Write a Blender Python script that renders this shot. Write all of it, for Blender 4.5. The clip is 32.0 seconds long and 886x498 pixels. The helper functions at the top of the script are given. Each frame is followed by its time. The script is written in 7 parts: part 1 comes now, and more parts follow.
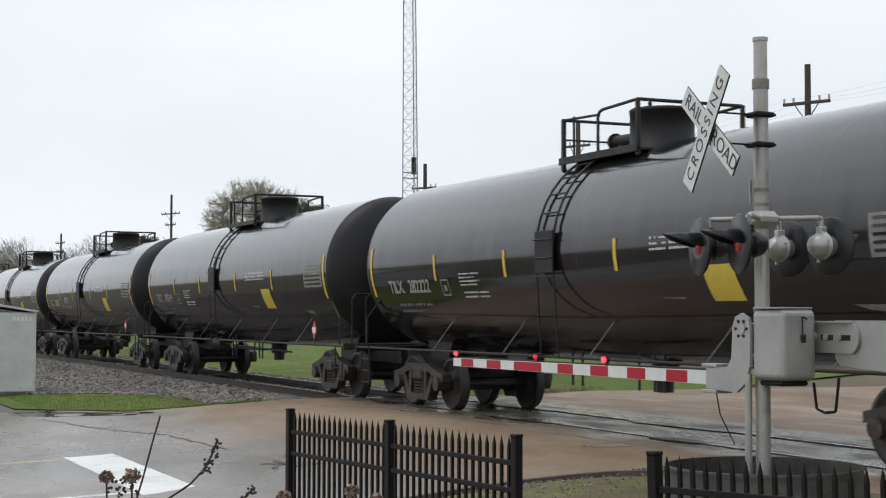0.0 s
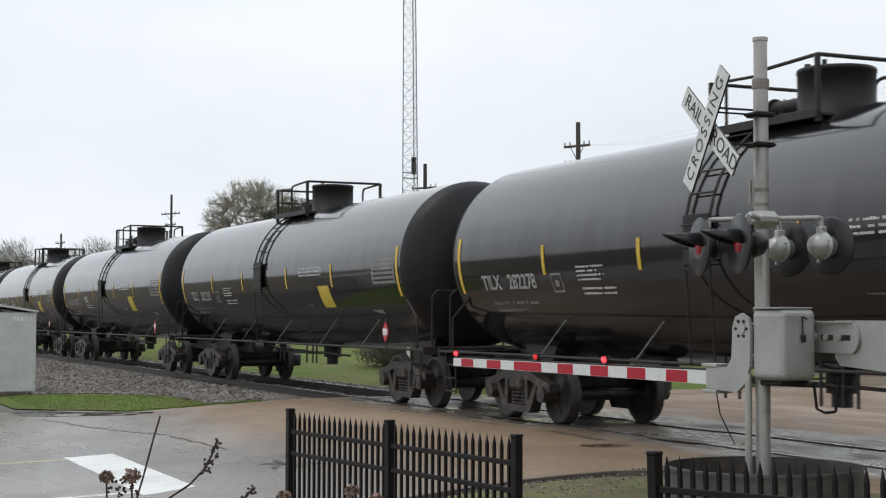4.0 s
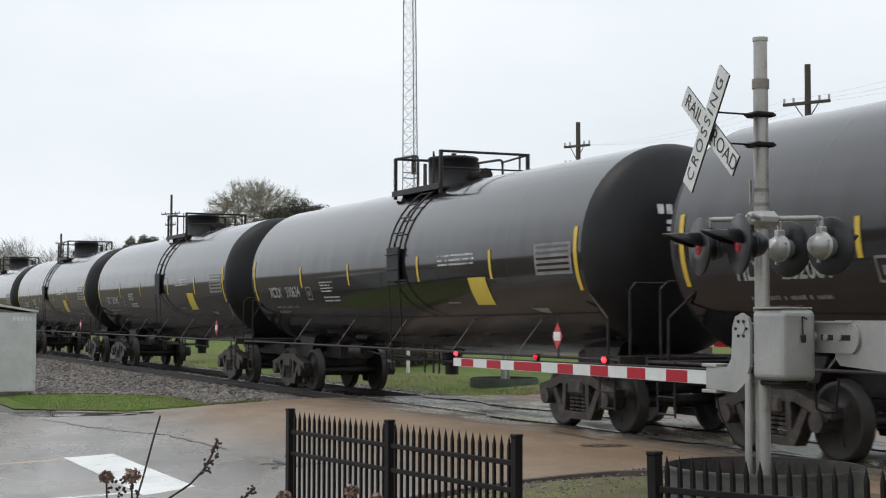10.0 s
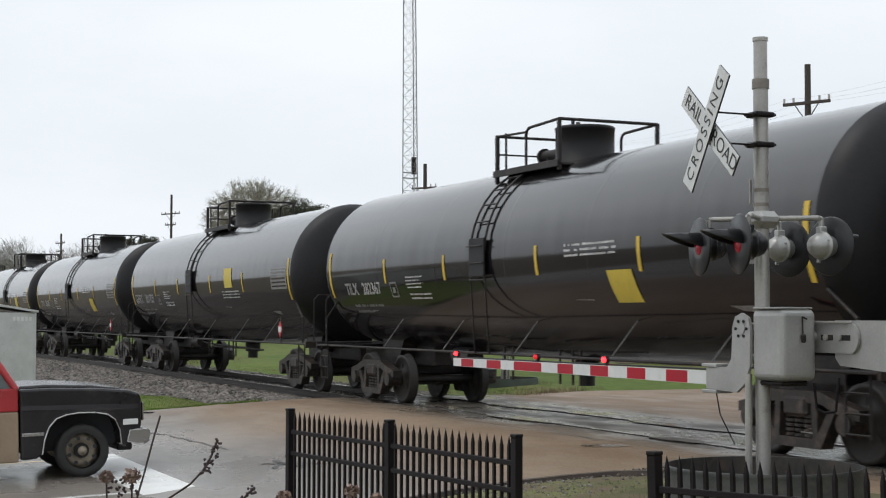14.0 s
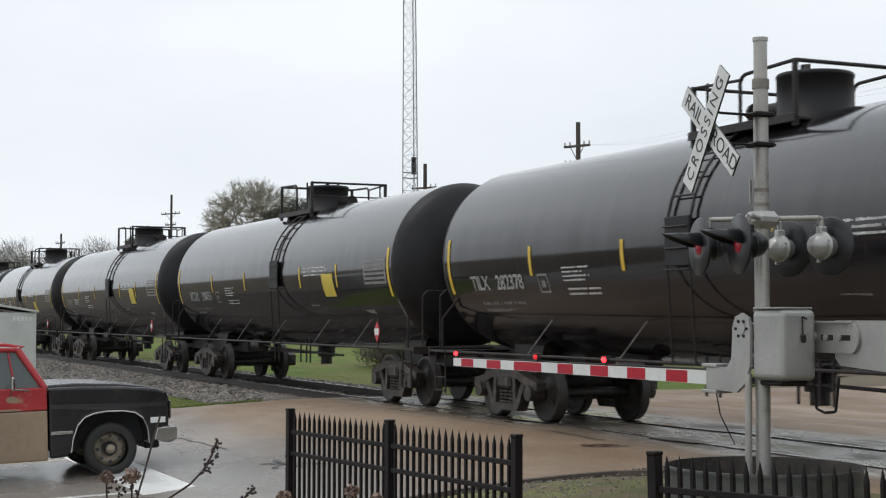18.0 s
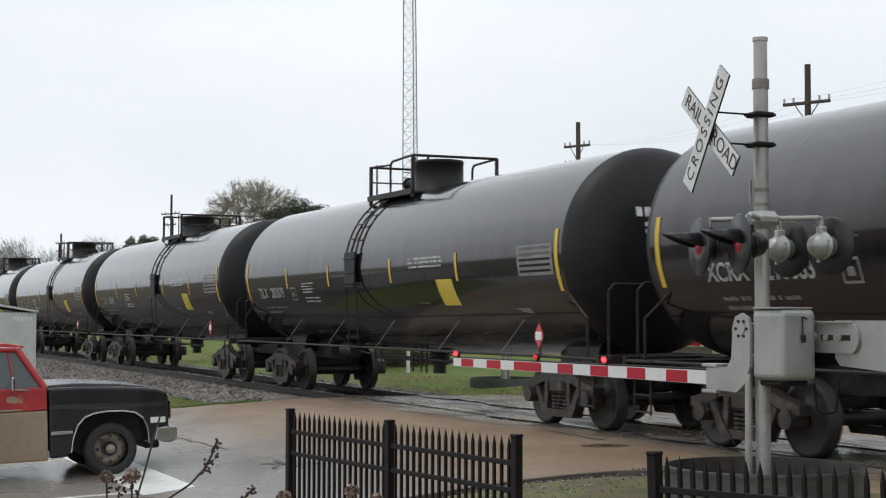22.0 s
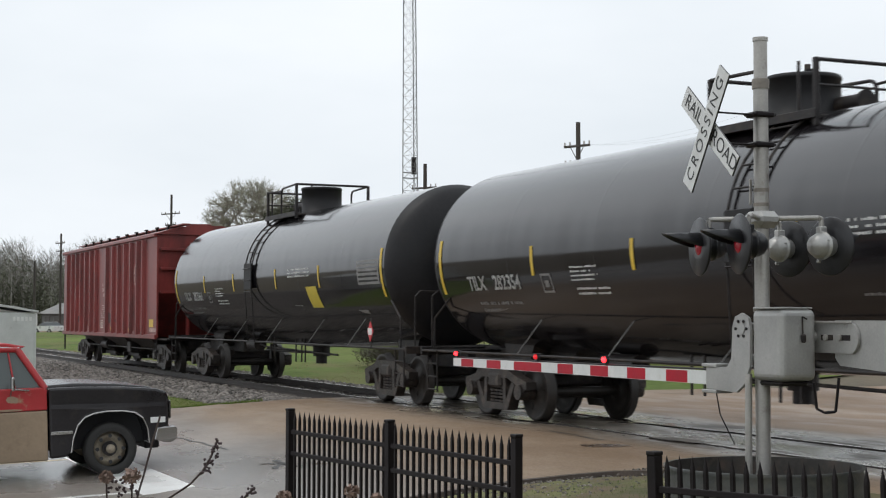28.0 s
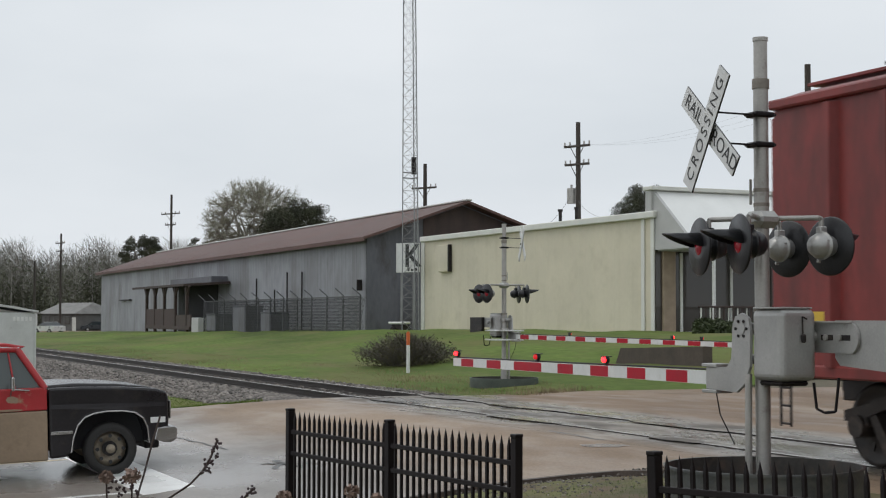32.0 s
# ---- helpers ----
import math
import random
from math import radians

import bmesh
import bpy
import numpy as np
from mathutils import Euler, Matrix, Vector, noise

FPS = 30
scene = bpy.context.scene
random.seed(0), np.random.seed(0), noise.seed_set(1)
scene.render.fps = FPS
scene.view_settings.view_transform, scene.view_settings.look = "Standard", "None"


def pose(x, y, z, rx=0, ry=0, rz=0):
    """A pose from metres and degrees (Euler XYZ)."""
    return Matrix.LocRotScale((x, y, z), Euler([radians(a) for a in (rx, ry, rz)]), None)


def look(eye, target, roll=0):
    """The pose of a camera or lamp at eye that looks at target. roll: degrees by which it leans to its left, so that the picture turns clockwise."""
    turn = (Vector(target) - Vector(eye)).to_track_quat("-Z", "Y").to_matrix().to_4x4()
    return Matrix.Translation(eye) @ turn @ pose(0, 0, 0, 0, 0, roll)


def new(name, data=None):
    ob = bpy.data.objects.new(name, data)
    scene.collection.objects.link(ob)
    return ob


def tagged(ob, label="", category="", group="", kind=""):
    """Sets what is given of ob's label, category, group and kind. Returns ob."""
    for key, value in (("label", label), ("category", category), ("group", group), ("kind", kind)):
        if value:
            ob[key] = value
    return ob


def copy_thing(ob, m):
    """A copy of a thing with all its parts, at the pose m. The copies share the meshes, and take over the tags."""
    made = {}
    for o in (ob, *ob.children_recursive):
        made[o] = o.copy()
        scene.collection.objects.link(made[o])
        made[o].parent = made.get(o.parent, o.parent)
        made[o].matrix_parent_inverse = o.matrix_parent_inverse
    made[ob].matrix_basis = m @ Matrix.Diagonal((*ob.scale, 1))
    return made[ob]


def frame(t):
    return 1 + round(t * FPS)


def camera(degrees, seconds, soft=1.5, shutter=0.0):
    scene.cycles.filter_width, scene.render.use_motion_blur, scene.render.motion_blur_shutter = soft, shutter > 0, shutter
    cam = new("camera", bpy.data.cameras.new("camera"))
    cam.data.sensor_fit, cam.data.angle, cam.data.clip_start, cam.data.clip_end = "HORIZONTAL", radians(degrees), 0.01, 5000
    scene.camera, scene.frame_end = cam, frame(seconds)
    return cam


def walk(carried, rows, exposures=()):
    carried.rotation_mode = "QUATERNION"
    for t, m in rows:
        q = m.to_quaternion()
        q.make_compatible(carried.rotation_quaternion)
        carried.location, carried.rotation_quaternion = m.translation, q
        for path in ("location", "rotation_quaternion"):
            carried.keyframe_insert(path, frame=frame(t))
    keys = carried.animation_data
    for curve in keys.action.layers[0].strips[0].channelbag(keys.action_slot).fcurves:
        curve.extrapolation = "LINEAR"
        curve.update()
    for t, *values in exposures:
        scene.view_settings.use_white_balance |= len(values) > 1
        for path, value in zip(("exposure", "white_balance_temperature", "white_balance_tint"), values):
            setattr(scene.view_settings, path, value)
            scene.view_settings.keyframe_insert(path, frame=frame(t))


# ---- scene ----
# Camera: stands still beside a level crossing; the track runs along x, rail heads at z = 0.
cam = camera(32.6, 32.0, soft=1.15, shutter=0.14)
EYE = Vector((0.0, 0.0, 1.626))
YAW, PITCH, ROLL = radians(-65.94), radians(2.598), 0.10
AIM = EYE + Vector((math.sin(YAW) * math.cos(PITCH), math.cos(YAW) * math.cos(PITCH), math.sin(PITCH))) * 10
SEAT = look(EYE, AIM, ROLL)
walk(cam, [(0.0, SEAT), (32.0, SEAT)], exposures=[(0.0, 0.0), (30.6, 0.0), (31.3, -0.1), (32.0, -0.25)])

# ---- world and light: wet overcast day ----
world = bpy.data.worlds.new("overcast")
scene.world = world
world.use_nodes = True
wn, wl = world.node_tree.nodes, world.node_tree.links
wn.clear()


def wnode(kind, **props):
    n = wn.new(kind)
    for key, value in props.items():
        n.inputs[key].default_value = value
    return n


sky = wn.new("ShaderNodeTexSky")
sky.sky_type = "NISHITA"
sky.sun_disc = False
sky.sun_elevation, sky.sun_rotation = radians(48), radians(200)
sky.dust_density, sky.ozone_density = 4.0, 0.5
grey = wnode("ShaderNodeHueSaturation", Saturation=0.10, Value=0.10)
wl.new(sky.outputs[0], grey.inputs["Color"])
coord = wn.new("ShaderNodeTexCoord")
stretch = wnode("ShaderNodeMapping", Scale=(1.0, 1.0, 3.0))
wl.new(coord.outputs["Generated"], stretch.inputs[0])
puffs = wnode("ShaderNodeTexNoise", Scale=2.2, Detail=5.0, Roughness=0.5)
wl.new(stretch.outputs[0], puffs.inputs["Vector"])
cloud = wn.new("ShaderNodeValToRGB")
cloud.color_ramp.elements[0].position, cloud.color_ramp.elements[0].color = 0.30, (0.80, 0.865, 0.925, 1)
cloud.color_ramp.elements[1].position, cloud.color_ramp.elements[1].color = 0.66, (0.965, 1.015, 1.065, 1)
wl.new(puffs.outputs[0], cloud.inputs[0])
veil = wn.new("ShaderNodeMix")
veil.data_type = "RGBA"
veil.inputs["Factor"].default_value = 0.88
wl.new(grey.outputs[0], veil.inputs["A"])
wl.new(cloud.outputs[0], veil.inputs["B"])
back = wnode("ShaderNodeBackground", Strength=1.05)
wl.new(veil.outputs["Result"], back.inputs["Color"])
wout = wn.new("ShaderNodeOutputWorld")
wl.new(back.outputs[0], wout.inputs[0])

sun = new("sun", bpy.data.lights.new("sun", "SUN"))
sun.data.energy, sun.data.angle, sun.data.color = 0.7, radians(25), (1.0, 0.97, 0.93)
sun.matrix_world = look((0, 0, 50), (12, 20, 0))


# ---- geometry helpers ----
class Geo:
    """Collects the faces of one mesh."""

    def __init__(self):
        self.v, self.f, self.s = [], [], []

    def add(self, verts, faces, smooth=False):
        k = len(self.v)
        self.v += [tuple(p) for p in verts]
        self.f += [tuple(i + k for i in q) for q in faces]
        self.s += [smooth] * len(faces)
        return self

    def box(self, x0, x1, y0, y1, z0, z1, b=0.0, m=None):
        b = min(b, (x1 - x0) * 0.45, (y1 - y0) * 0.45, (z1 - z0) * 0.45)
        lo, hi = (x0, y0, z0), (x1, y1, z1)
        if b <= 0:
            vs = [(x, y, z) for x in (x0, x1) for y in (y0, y1) for z in (z0, z1)]
            fs = [(0, 1, 3, 2), (4, 6, 7, 5), (0, 4, 5, 1), (2, 3, 7, 6), (0, 2, 6, 4), (1, 5, 7, 3)]
        else:
            vs, idx = [], {}
            for i in (0, 1):
                for j in (0, 1):
                    for k in (0, 1):
                        c = [(lo, hi)[s][a] for a, s in enumerate((i, j, k))]
                        for a in range(3):
                            q = [c[n] + (0 if n == a else (b if (i, j, k)[n] == 0 else -b)) for n in range(3)]
                            idx[i, j, k, a] = len(vs)
                            vs.append(q)
            fs = []
            for a in range(3):
                u, w = (a + 1) % 3, (a + 2) % 3
                for s in (0, 1):
                    ring = []
                    for du, dw in ((0, 0), (1, 0), (1, 1), (0, 1)):
                        key = [0, 0, 0]
                        key[a], key[u], key[w] = s, du, dw
                        ring.append(idx[key[0], key[1], key[2], a])
                    fs.append(tuple(ring) if s else tuple(reversed(ring)))
                for su in (0, 1):
                    for sw in (0, 1):
                        k0, k1 = [0, 0, 0], [0, 0, 0]
                        k0[a], k1[a] = 0, 1
                        k0[u] = k1[u] = su
                        k0[w] = k1[w] = sw
                        q = (idx[(*k0, u)], idx[(*k1, u)], idx[(*k1, w)], idx[(*k0, w)])
                        fs.append(q if su == sw else tuple(reversed(q)))
            for i in (0, 1):
                for j in (0, 1):
                    for k in (0, 1):
                        q = (idx[i, j, k, 0], idx[i, j, k, 1], idx[i, j, k, 2])
                        fs.append(q if (i + j + k) % 2 else tuple(reversed(q)))
        if m is not None:
            vs = [m @ Vector(p) for p in vs]
        return self.add(vs, fs)

    def cyl(self, p, q, r, seg=12, r2=None, caps=True, smooth=True):
        p, q = Vector(p), Vector(q)
        r2 = r if r2 is None else r2
        d = (q - p).normalized()
        u = d.orthogonal().normalized()
        w = d.cross(u)
        vs = []
        for c, rad in ((p, r), (q, r2)):
            for i in range(seg):
                a = 2 * math.pi * i / seg
                vs.append(c + (u * math.cos(a) + w * math.sin(a)) * rad)
        self.add(vs, [(i, (i + 1) % seg, seg + (i + 1) % seg, seg + i) for i in range(seg)], smooth)
        if caps:
            self.add(vs, [tuple(range(seg - 1, -1, -1)), tuple(range(seg, 2 * seg))])
        return self

    def tube(self, pts, r, seg=6):
        for a, b in zip(pts, pts[1:]):
            self.cyl(a, b, r, seg)
        return self

    def lathe(self, profile, seg=24, m=None, caps=True):
        """profile: (radius, height) pairs turned about z."""
        vs = []
        for r, z in profile:
            for i in range(seg):
                a = 2 * math.pi * i / seg
                vs.append(Vector((r * math.cos(a), r * math.sin(a), z)))
        if m is not None:
            vs = [m @ p for p in vs]
        n = len(profile)
        self.add(vs, [(k * seg + i, k * seg + (i + 1) % seg, (k + 1) * seg + (i + 1) % seg, (k + 1) * seg + i) for k in range(n - 1) for i in range(seg)], True)
        if caps:
            self.add(vs, [tuple(range(seg - 1, -1, -1)), tuple(range((n - 1) * seg, n * seg))])
        return self

    def prism(self, outline, y0, y1, m=None):
        """outline: (x, z) pairs, counter-clockwise seen from -y, pushed from y0 to y1."""
        n = len(outline)
        vs = [Vector((x, y0, z)) for x, z in outline] + [Vector((x, y1, z)) for x, z in outline]
        if m is not None:
            vs = [m @ p for p in vs]
        return self.add(vs, [tuple(range(n)), tuple(range(2 * n - 1, n - 1, -1))] + [(i, i + n, (i + 1) % n + n, (i + 1) % n) for i in range(n)])

    def mesh(self, name, material):
        me = bpy.data.meshes.new(name)
        me.from_pydata(self.v, [], self.f)
        me.polygons.foreach_set("use_smooth", self.s)
        if material is not None:
            me.materials.append(material)
        me.update()
        return me


def part(name, geo, material, parent, label="", at=None):
    """One mesh object under a thing or under a part."""
    ob = new(name, geo if isinstance(geo, bpy.types.Mesh) else geo.mesh(name, material))
    ob.parent = parent
    if at is not None:
        ob.matrix_basis = at
    return tagged(ob, label)


def thing(name, label, category, group="", at=None, kind=""):
    ob = new(name)
    ob.empty_display_size = 0.2
    if at is not None:
        ob.matrix_basis = at
    return tagged(ob, label, category, group, kind)


def single(name, geo, material, label, category="", group="", kind="", at=None):
    ob = new(name, geo.mesh(name, material))
    if at is not None:
        ob.matrix_basis = at
    return tagged(ob, label, category, group, kind)


# ---- materials ----
def material(name, base, rough=0.6, metal=0.0, var=0.18, scale=2.0, fine=45.0, bump=0.15, dirt=None, dirt_at=(0.52, 0.7), rough_var=0.12, spec=0.5, coat=0.0, stretch=(1, 1, 1), piece=0.0, island=0.0, rough_at=(0.0, 1.0)):
    mt = bpy.data.materials.new(name)
    mt.use_nodes = True
    ns, ln = mt.node_tree.nodes, mt.node_tree.links
    p = ns["Principled BSDF"]
    tc = ns.new("ShaderNodeTexCoord")
    mp = ns.new("ShaderNodeMapping")
    mp.inputs["Scale"].default_value = stretch
    ln.new(tc.outputs["Object"], mp.inputs[0])
    big, small = ns.new("ShaderNodeTexNoise"), ns.new("ShaderNodeTexNoise")
    big.inputs["Scale"].default_value, big.inputs["Detail"].default_value = scale, 6.0
    small.inputs["Scale"].default_value, small.inputs["Detail"].default_value = fine, 3.0
    for n in (big, small):
        ln.new(mp.outputs[0], n.inputs["Vector"])
    ramp = ns.new("ShaderNodeValToRGB")
    ramp.color_ramp.elements[0].position, ramp.color_ramp.elements[1].position = 0.3, 0.7
    ramp.color_ramp.elements[0].color = (*[c * (1 - var) for c in base], 1)
    ramp.color_ramp.elements[1].color = (*[min(1, c * (1 + var)) for c in base], 1)
    ln.new(big.outputs[0], ramp.inputs[0])
    speck = ns.new("ShaderNodeMapRange")
    speck.inputs["To Min"].default_value, speck.inputs["To Max"].default_value = 1 - var, 1 + var
    ln.new(small.outputs[0], speck.inputs[0])
    mul = ns.new("ShaderNodeMix")
    mul.data_type, mul.blend_type = "RGBA", "MULTIPLY"
    mul.inputs["Factor"].default_value = 1.0
    ln.new(ramp.outputs[0], mul.inputs["A"])
    ln.new(speck.outputs[0], mul.inputs["B"])
    out = mul.outputs["Result"]
    if piece or island:
        info = ns.new("ShaderNodeObjectInfo" if piece else "ShaderNodeNewGeometry")
        pr = ns.new("ShaderNodeMapRange")
        pr.inputs["To Min"].default_value, pr.inputs["To Max"].default_value = 1 - piece - island, 1 + piece + island
        ln.new(info.outputs["Random" if piece else "Random Per Island"], pr.inputs[0])
        m2 = ns.new("ShaderNodeMix")
        m2.data_type, m2.blend_type = "RGBA", "MULTIPLY"
        m2.inputs["Factor"].default_value = 1.0
        ln.new(out, m2.inputs["A"])
        ln.new(pr.outputs[0], m2.inputs["B"])
        out = m2.outputs["Result"]
    if dirt:
        dn = ns.new("ShaderNodeTexNoise")
        dn.inputs["Scale"].default_value, dn.inputs["Detail"].default_value, dn.inputs["Roughness"].default_value = scale * 1.7, 8.0, 0.65
        ln.new(mp.outputs[0], dn.inputs["Vector"])
        dr = ns.new("ShaderNodeMapRange")
        dr.inputs["From Min"].default_value, dr.inputs["From Max"].default_value = dirt_at
        ln.new(dn.outputs[0], dr.inputs[0])
        dm = ns.new("ShaderNodeMix")
        dm.data_type = "RGBA"
        ln.new(dr.outputs[0], dm.inputs["Factor"])
        ln.new(out, dm.inputs["A"])
        dm.inputs["B"].default_value = (*dirt, 1)
        out = dm.outputs["Result"]
    ln.new(out, p.inputs["Base Color"])
    rr = ns.new("ShaderNodeMapRange")
    rr.inputs["From Min"].default_value, rr.inputs["From Max"].default_value = rough_at
    rr.inputs["To Min"].default_value, rr.inputs["To Max"].default_value = max(0.02, rough - rough_var), min(1, rough + rough_var)
    ln.new(big.outputs[0], rr.inputs[0])
    ln.new(rr.outputs[0], p.inputs["Roughness"])
    p.inputs["Metallic"].default_value = metal
    p.inputs["Specular IOR Level"].default_value = spec
    p.inputs["Coat Weight"].default_value = coat
    if bump:
        bp = ns.new("ShaderNodeBump")
        bp.inputs["Strength"].default_value, bp.inputs["Distance"].default_value = bump, 0.02
        ln.new(small.outputs[0], bp.inputs["Height"])
        ln.new(bp.outputs[0], p.inputs["Normal"])
    return mt


def glowing(name, color, strength):
    mt = bpy.data.materials.new(name)
    mt.use_nodes = True
    p = mt.node_tree.nodes["Principled BSDF"]
    p.inputs["Base Color"].default_value = (*color, 1)
    p.inputs["Emission Color"].default_value = (*color, 1)
    p.inputs["Emission Strength"].default_value = strength
    p.inputs["Roughness"].default_value = 0.25
    return mt


def glass(name, color=(0.02, 0.025, 0.03), rough=0.05):
    mt = bpy.data.materials.new(name)
    mt.use_nodes = True
    p = mt.node_tree.nodes["Principled BSDF"]
    p.inputs["Base Color"].default_value = (*color, 1)
    p.inputs["Roughness"].default_value = rough
    p.inputs["Specular IOR Level"].default_value = 0.6
    return mt


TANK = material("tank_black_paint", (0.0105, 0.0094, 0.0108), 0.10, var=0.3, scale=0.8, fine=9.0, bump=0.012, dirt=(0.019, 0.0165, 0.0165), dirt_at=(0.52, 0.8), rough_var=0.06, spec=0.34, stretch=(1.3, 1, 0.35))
def gloss_by_height(mt, z0, z1, lo, hi):
    """Gloss and coat rise with height to brighten the upper half; streaked edges."""
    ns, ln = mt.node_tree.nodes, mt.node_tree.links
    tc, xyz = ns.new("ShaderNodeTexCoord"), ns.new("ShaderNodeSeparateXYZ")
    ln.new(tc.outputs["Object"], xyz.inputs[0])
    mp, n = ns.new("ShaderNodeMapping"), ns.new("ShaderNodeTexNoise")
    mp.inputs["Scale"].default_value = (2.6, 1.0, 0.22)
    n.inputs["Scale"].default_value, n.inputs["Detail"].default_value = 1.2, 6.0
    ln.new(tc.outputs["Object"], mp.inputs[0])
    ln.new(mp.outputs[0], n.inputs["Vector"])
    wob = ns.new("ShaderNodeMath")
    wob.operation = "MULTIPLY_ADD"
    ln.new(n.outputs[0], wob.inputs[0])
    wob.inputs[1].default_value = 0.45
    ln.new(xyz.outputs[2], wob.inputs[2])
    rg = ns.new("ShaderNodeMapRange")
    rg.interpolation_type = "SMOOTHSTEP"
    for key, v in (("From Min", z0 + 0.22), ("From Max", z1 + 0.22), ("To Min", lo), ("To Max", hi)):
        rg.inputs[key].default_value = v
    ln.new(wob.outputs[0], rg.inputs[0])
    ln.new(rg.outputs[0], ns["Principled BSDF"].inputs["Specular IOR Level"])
    coat_rise = ns.new("ShaderNodeMapRange")
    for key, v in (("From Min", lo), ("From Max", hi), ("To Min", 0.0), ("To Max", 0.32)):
        coat_rise.inputs[key].default_value = v
    ln.new(rg.outputs[0], coat_rise.inputs[0])
    ln.new(coat_rise.outputs[0], ns["Principled BSDF"].inputs["Coat Weight"])
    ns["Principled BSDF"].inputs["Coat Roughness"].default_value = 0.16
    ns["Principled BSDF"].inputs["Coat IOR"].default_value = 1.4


gloss_by_height(TANK, 2.35, 3.35, 0.36, 1.0)
HEAD = material("tank_head_black", (0.015, 0.0145, 0.016), 0.45, spec=0.25, var=0.3, scale=0.9, fine=14.0, bump=0.03, dirt=(0.020, 0.018, 0.017), rough_var=0.08)
STEEL = material("grimy_black_steel", (0.0175, 0.0145, 0.0148), 0.5, spec=0.3, var=0.35, scale=3.0, fine=40.0, bump=0.2, dirt=(0.050, 0.038, 0.029), dirt_at=(0.5, 0.72))
BOGIE = material("rusty_bogie_steel", (0.026, 0.021, 0.019), 0.5, spec=0.4, var=0.4, scale=4.0, fine=50.0, bump=0.3, dirt=(0.085, 0.066, 0.054), dirt_at=(0.48, 0.68))
WHEELM = material("wheel_steel", (0.018, 0.015, 0.013), 0.55, metal=0.1, var=0.3, scale=5.0, dirt=(0.04, 0.028, 0.022))
HOUSING = material("matt_black_housing", (0.013, 0.0125, 0.0135), 0.55, spec=0.3, var=0.3, scale=3.0, bump=0.1)
YELLOW = material("yellow_reflective", (0.62, 0.42, 0.04), 0.45, var=0.1, scale=6.0, bump=0.03)
PLACARD = material("yellow_placard", (0.60, 0.46, 0.06), 0.5, var=0.1, scale=5.0, bump=0.03)
DECAL = material("faded_white_lettering", (0.64, 0.64, 0.63), 0.6, var=0.25, scale=8.0, bump=0.0)
DECAL_DIM = material("dirty_grey_lettering", (0.20, 0.195, 0.19), 0.6, var=0.3, scale=8.0, bump=0.0)
WHITE = material("white_paint", (0.72, 0.72, 0.70), 0.5, var=0.08, scale=4.0, bump=0.05)
REDP = material("red_reflective", (0.40, 0.008, 0.024), 0.5, spec=0.25, var=0.1, scale=5.0, bump=0.03)
GALV = material("galvanised_steel", (0.41, 0.395, 0.37), 0.45, metal=0.55, var=0.16, scale=5.0, fine=60.0, bump=0.1, dirt=(0.22, 0.19, 0.16), dirt_at=(0.58, 0.8))
ALU = material("cast_aluminium", (0.40, 0.395, 0.38), 0.42, metal=0.6, var=0.12, scale=4.0, fine=50.0, bump=0.08, dirt=(0.24, 0.22, 0.2), dirt_at=(0.6, 0.85))
GREYPAINT = material("grey_case_paint", (0.56, 0.565, 0.555), 0.42, var=0.1, scale=3.0, fine=30.0, bump=0.05, dirt=(0.25, 0.22, 0.19), dirt_at=(0.6, 0.85))
BLACK = material("black_powder_coat", (0.0110, 0.0082, 0.0088), 0.5, spec=0.2, var=0.25, scale=6.0, fine=80.0, bump=0.06)
LAMPBLACK = material("black_lamp_paint", (0.016, 0.016, 0.018), 0.34, var=0.25, scale=6.0, bump=0.08)
HOPPER = material("oxide_red_hopper", (0.205, 0.033, 0.029), 0.40, spec=0.4, var=0.2, scale=0.9, fine=16.0, bump=0.04, dirt=(0.075, 0.022, 0.019), dirt_at=(0.46, 0.74), rough_var=0.08, stretch=(1, 1, 0.35))


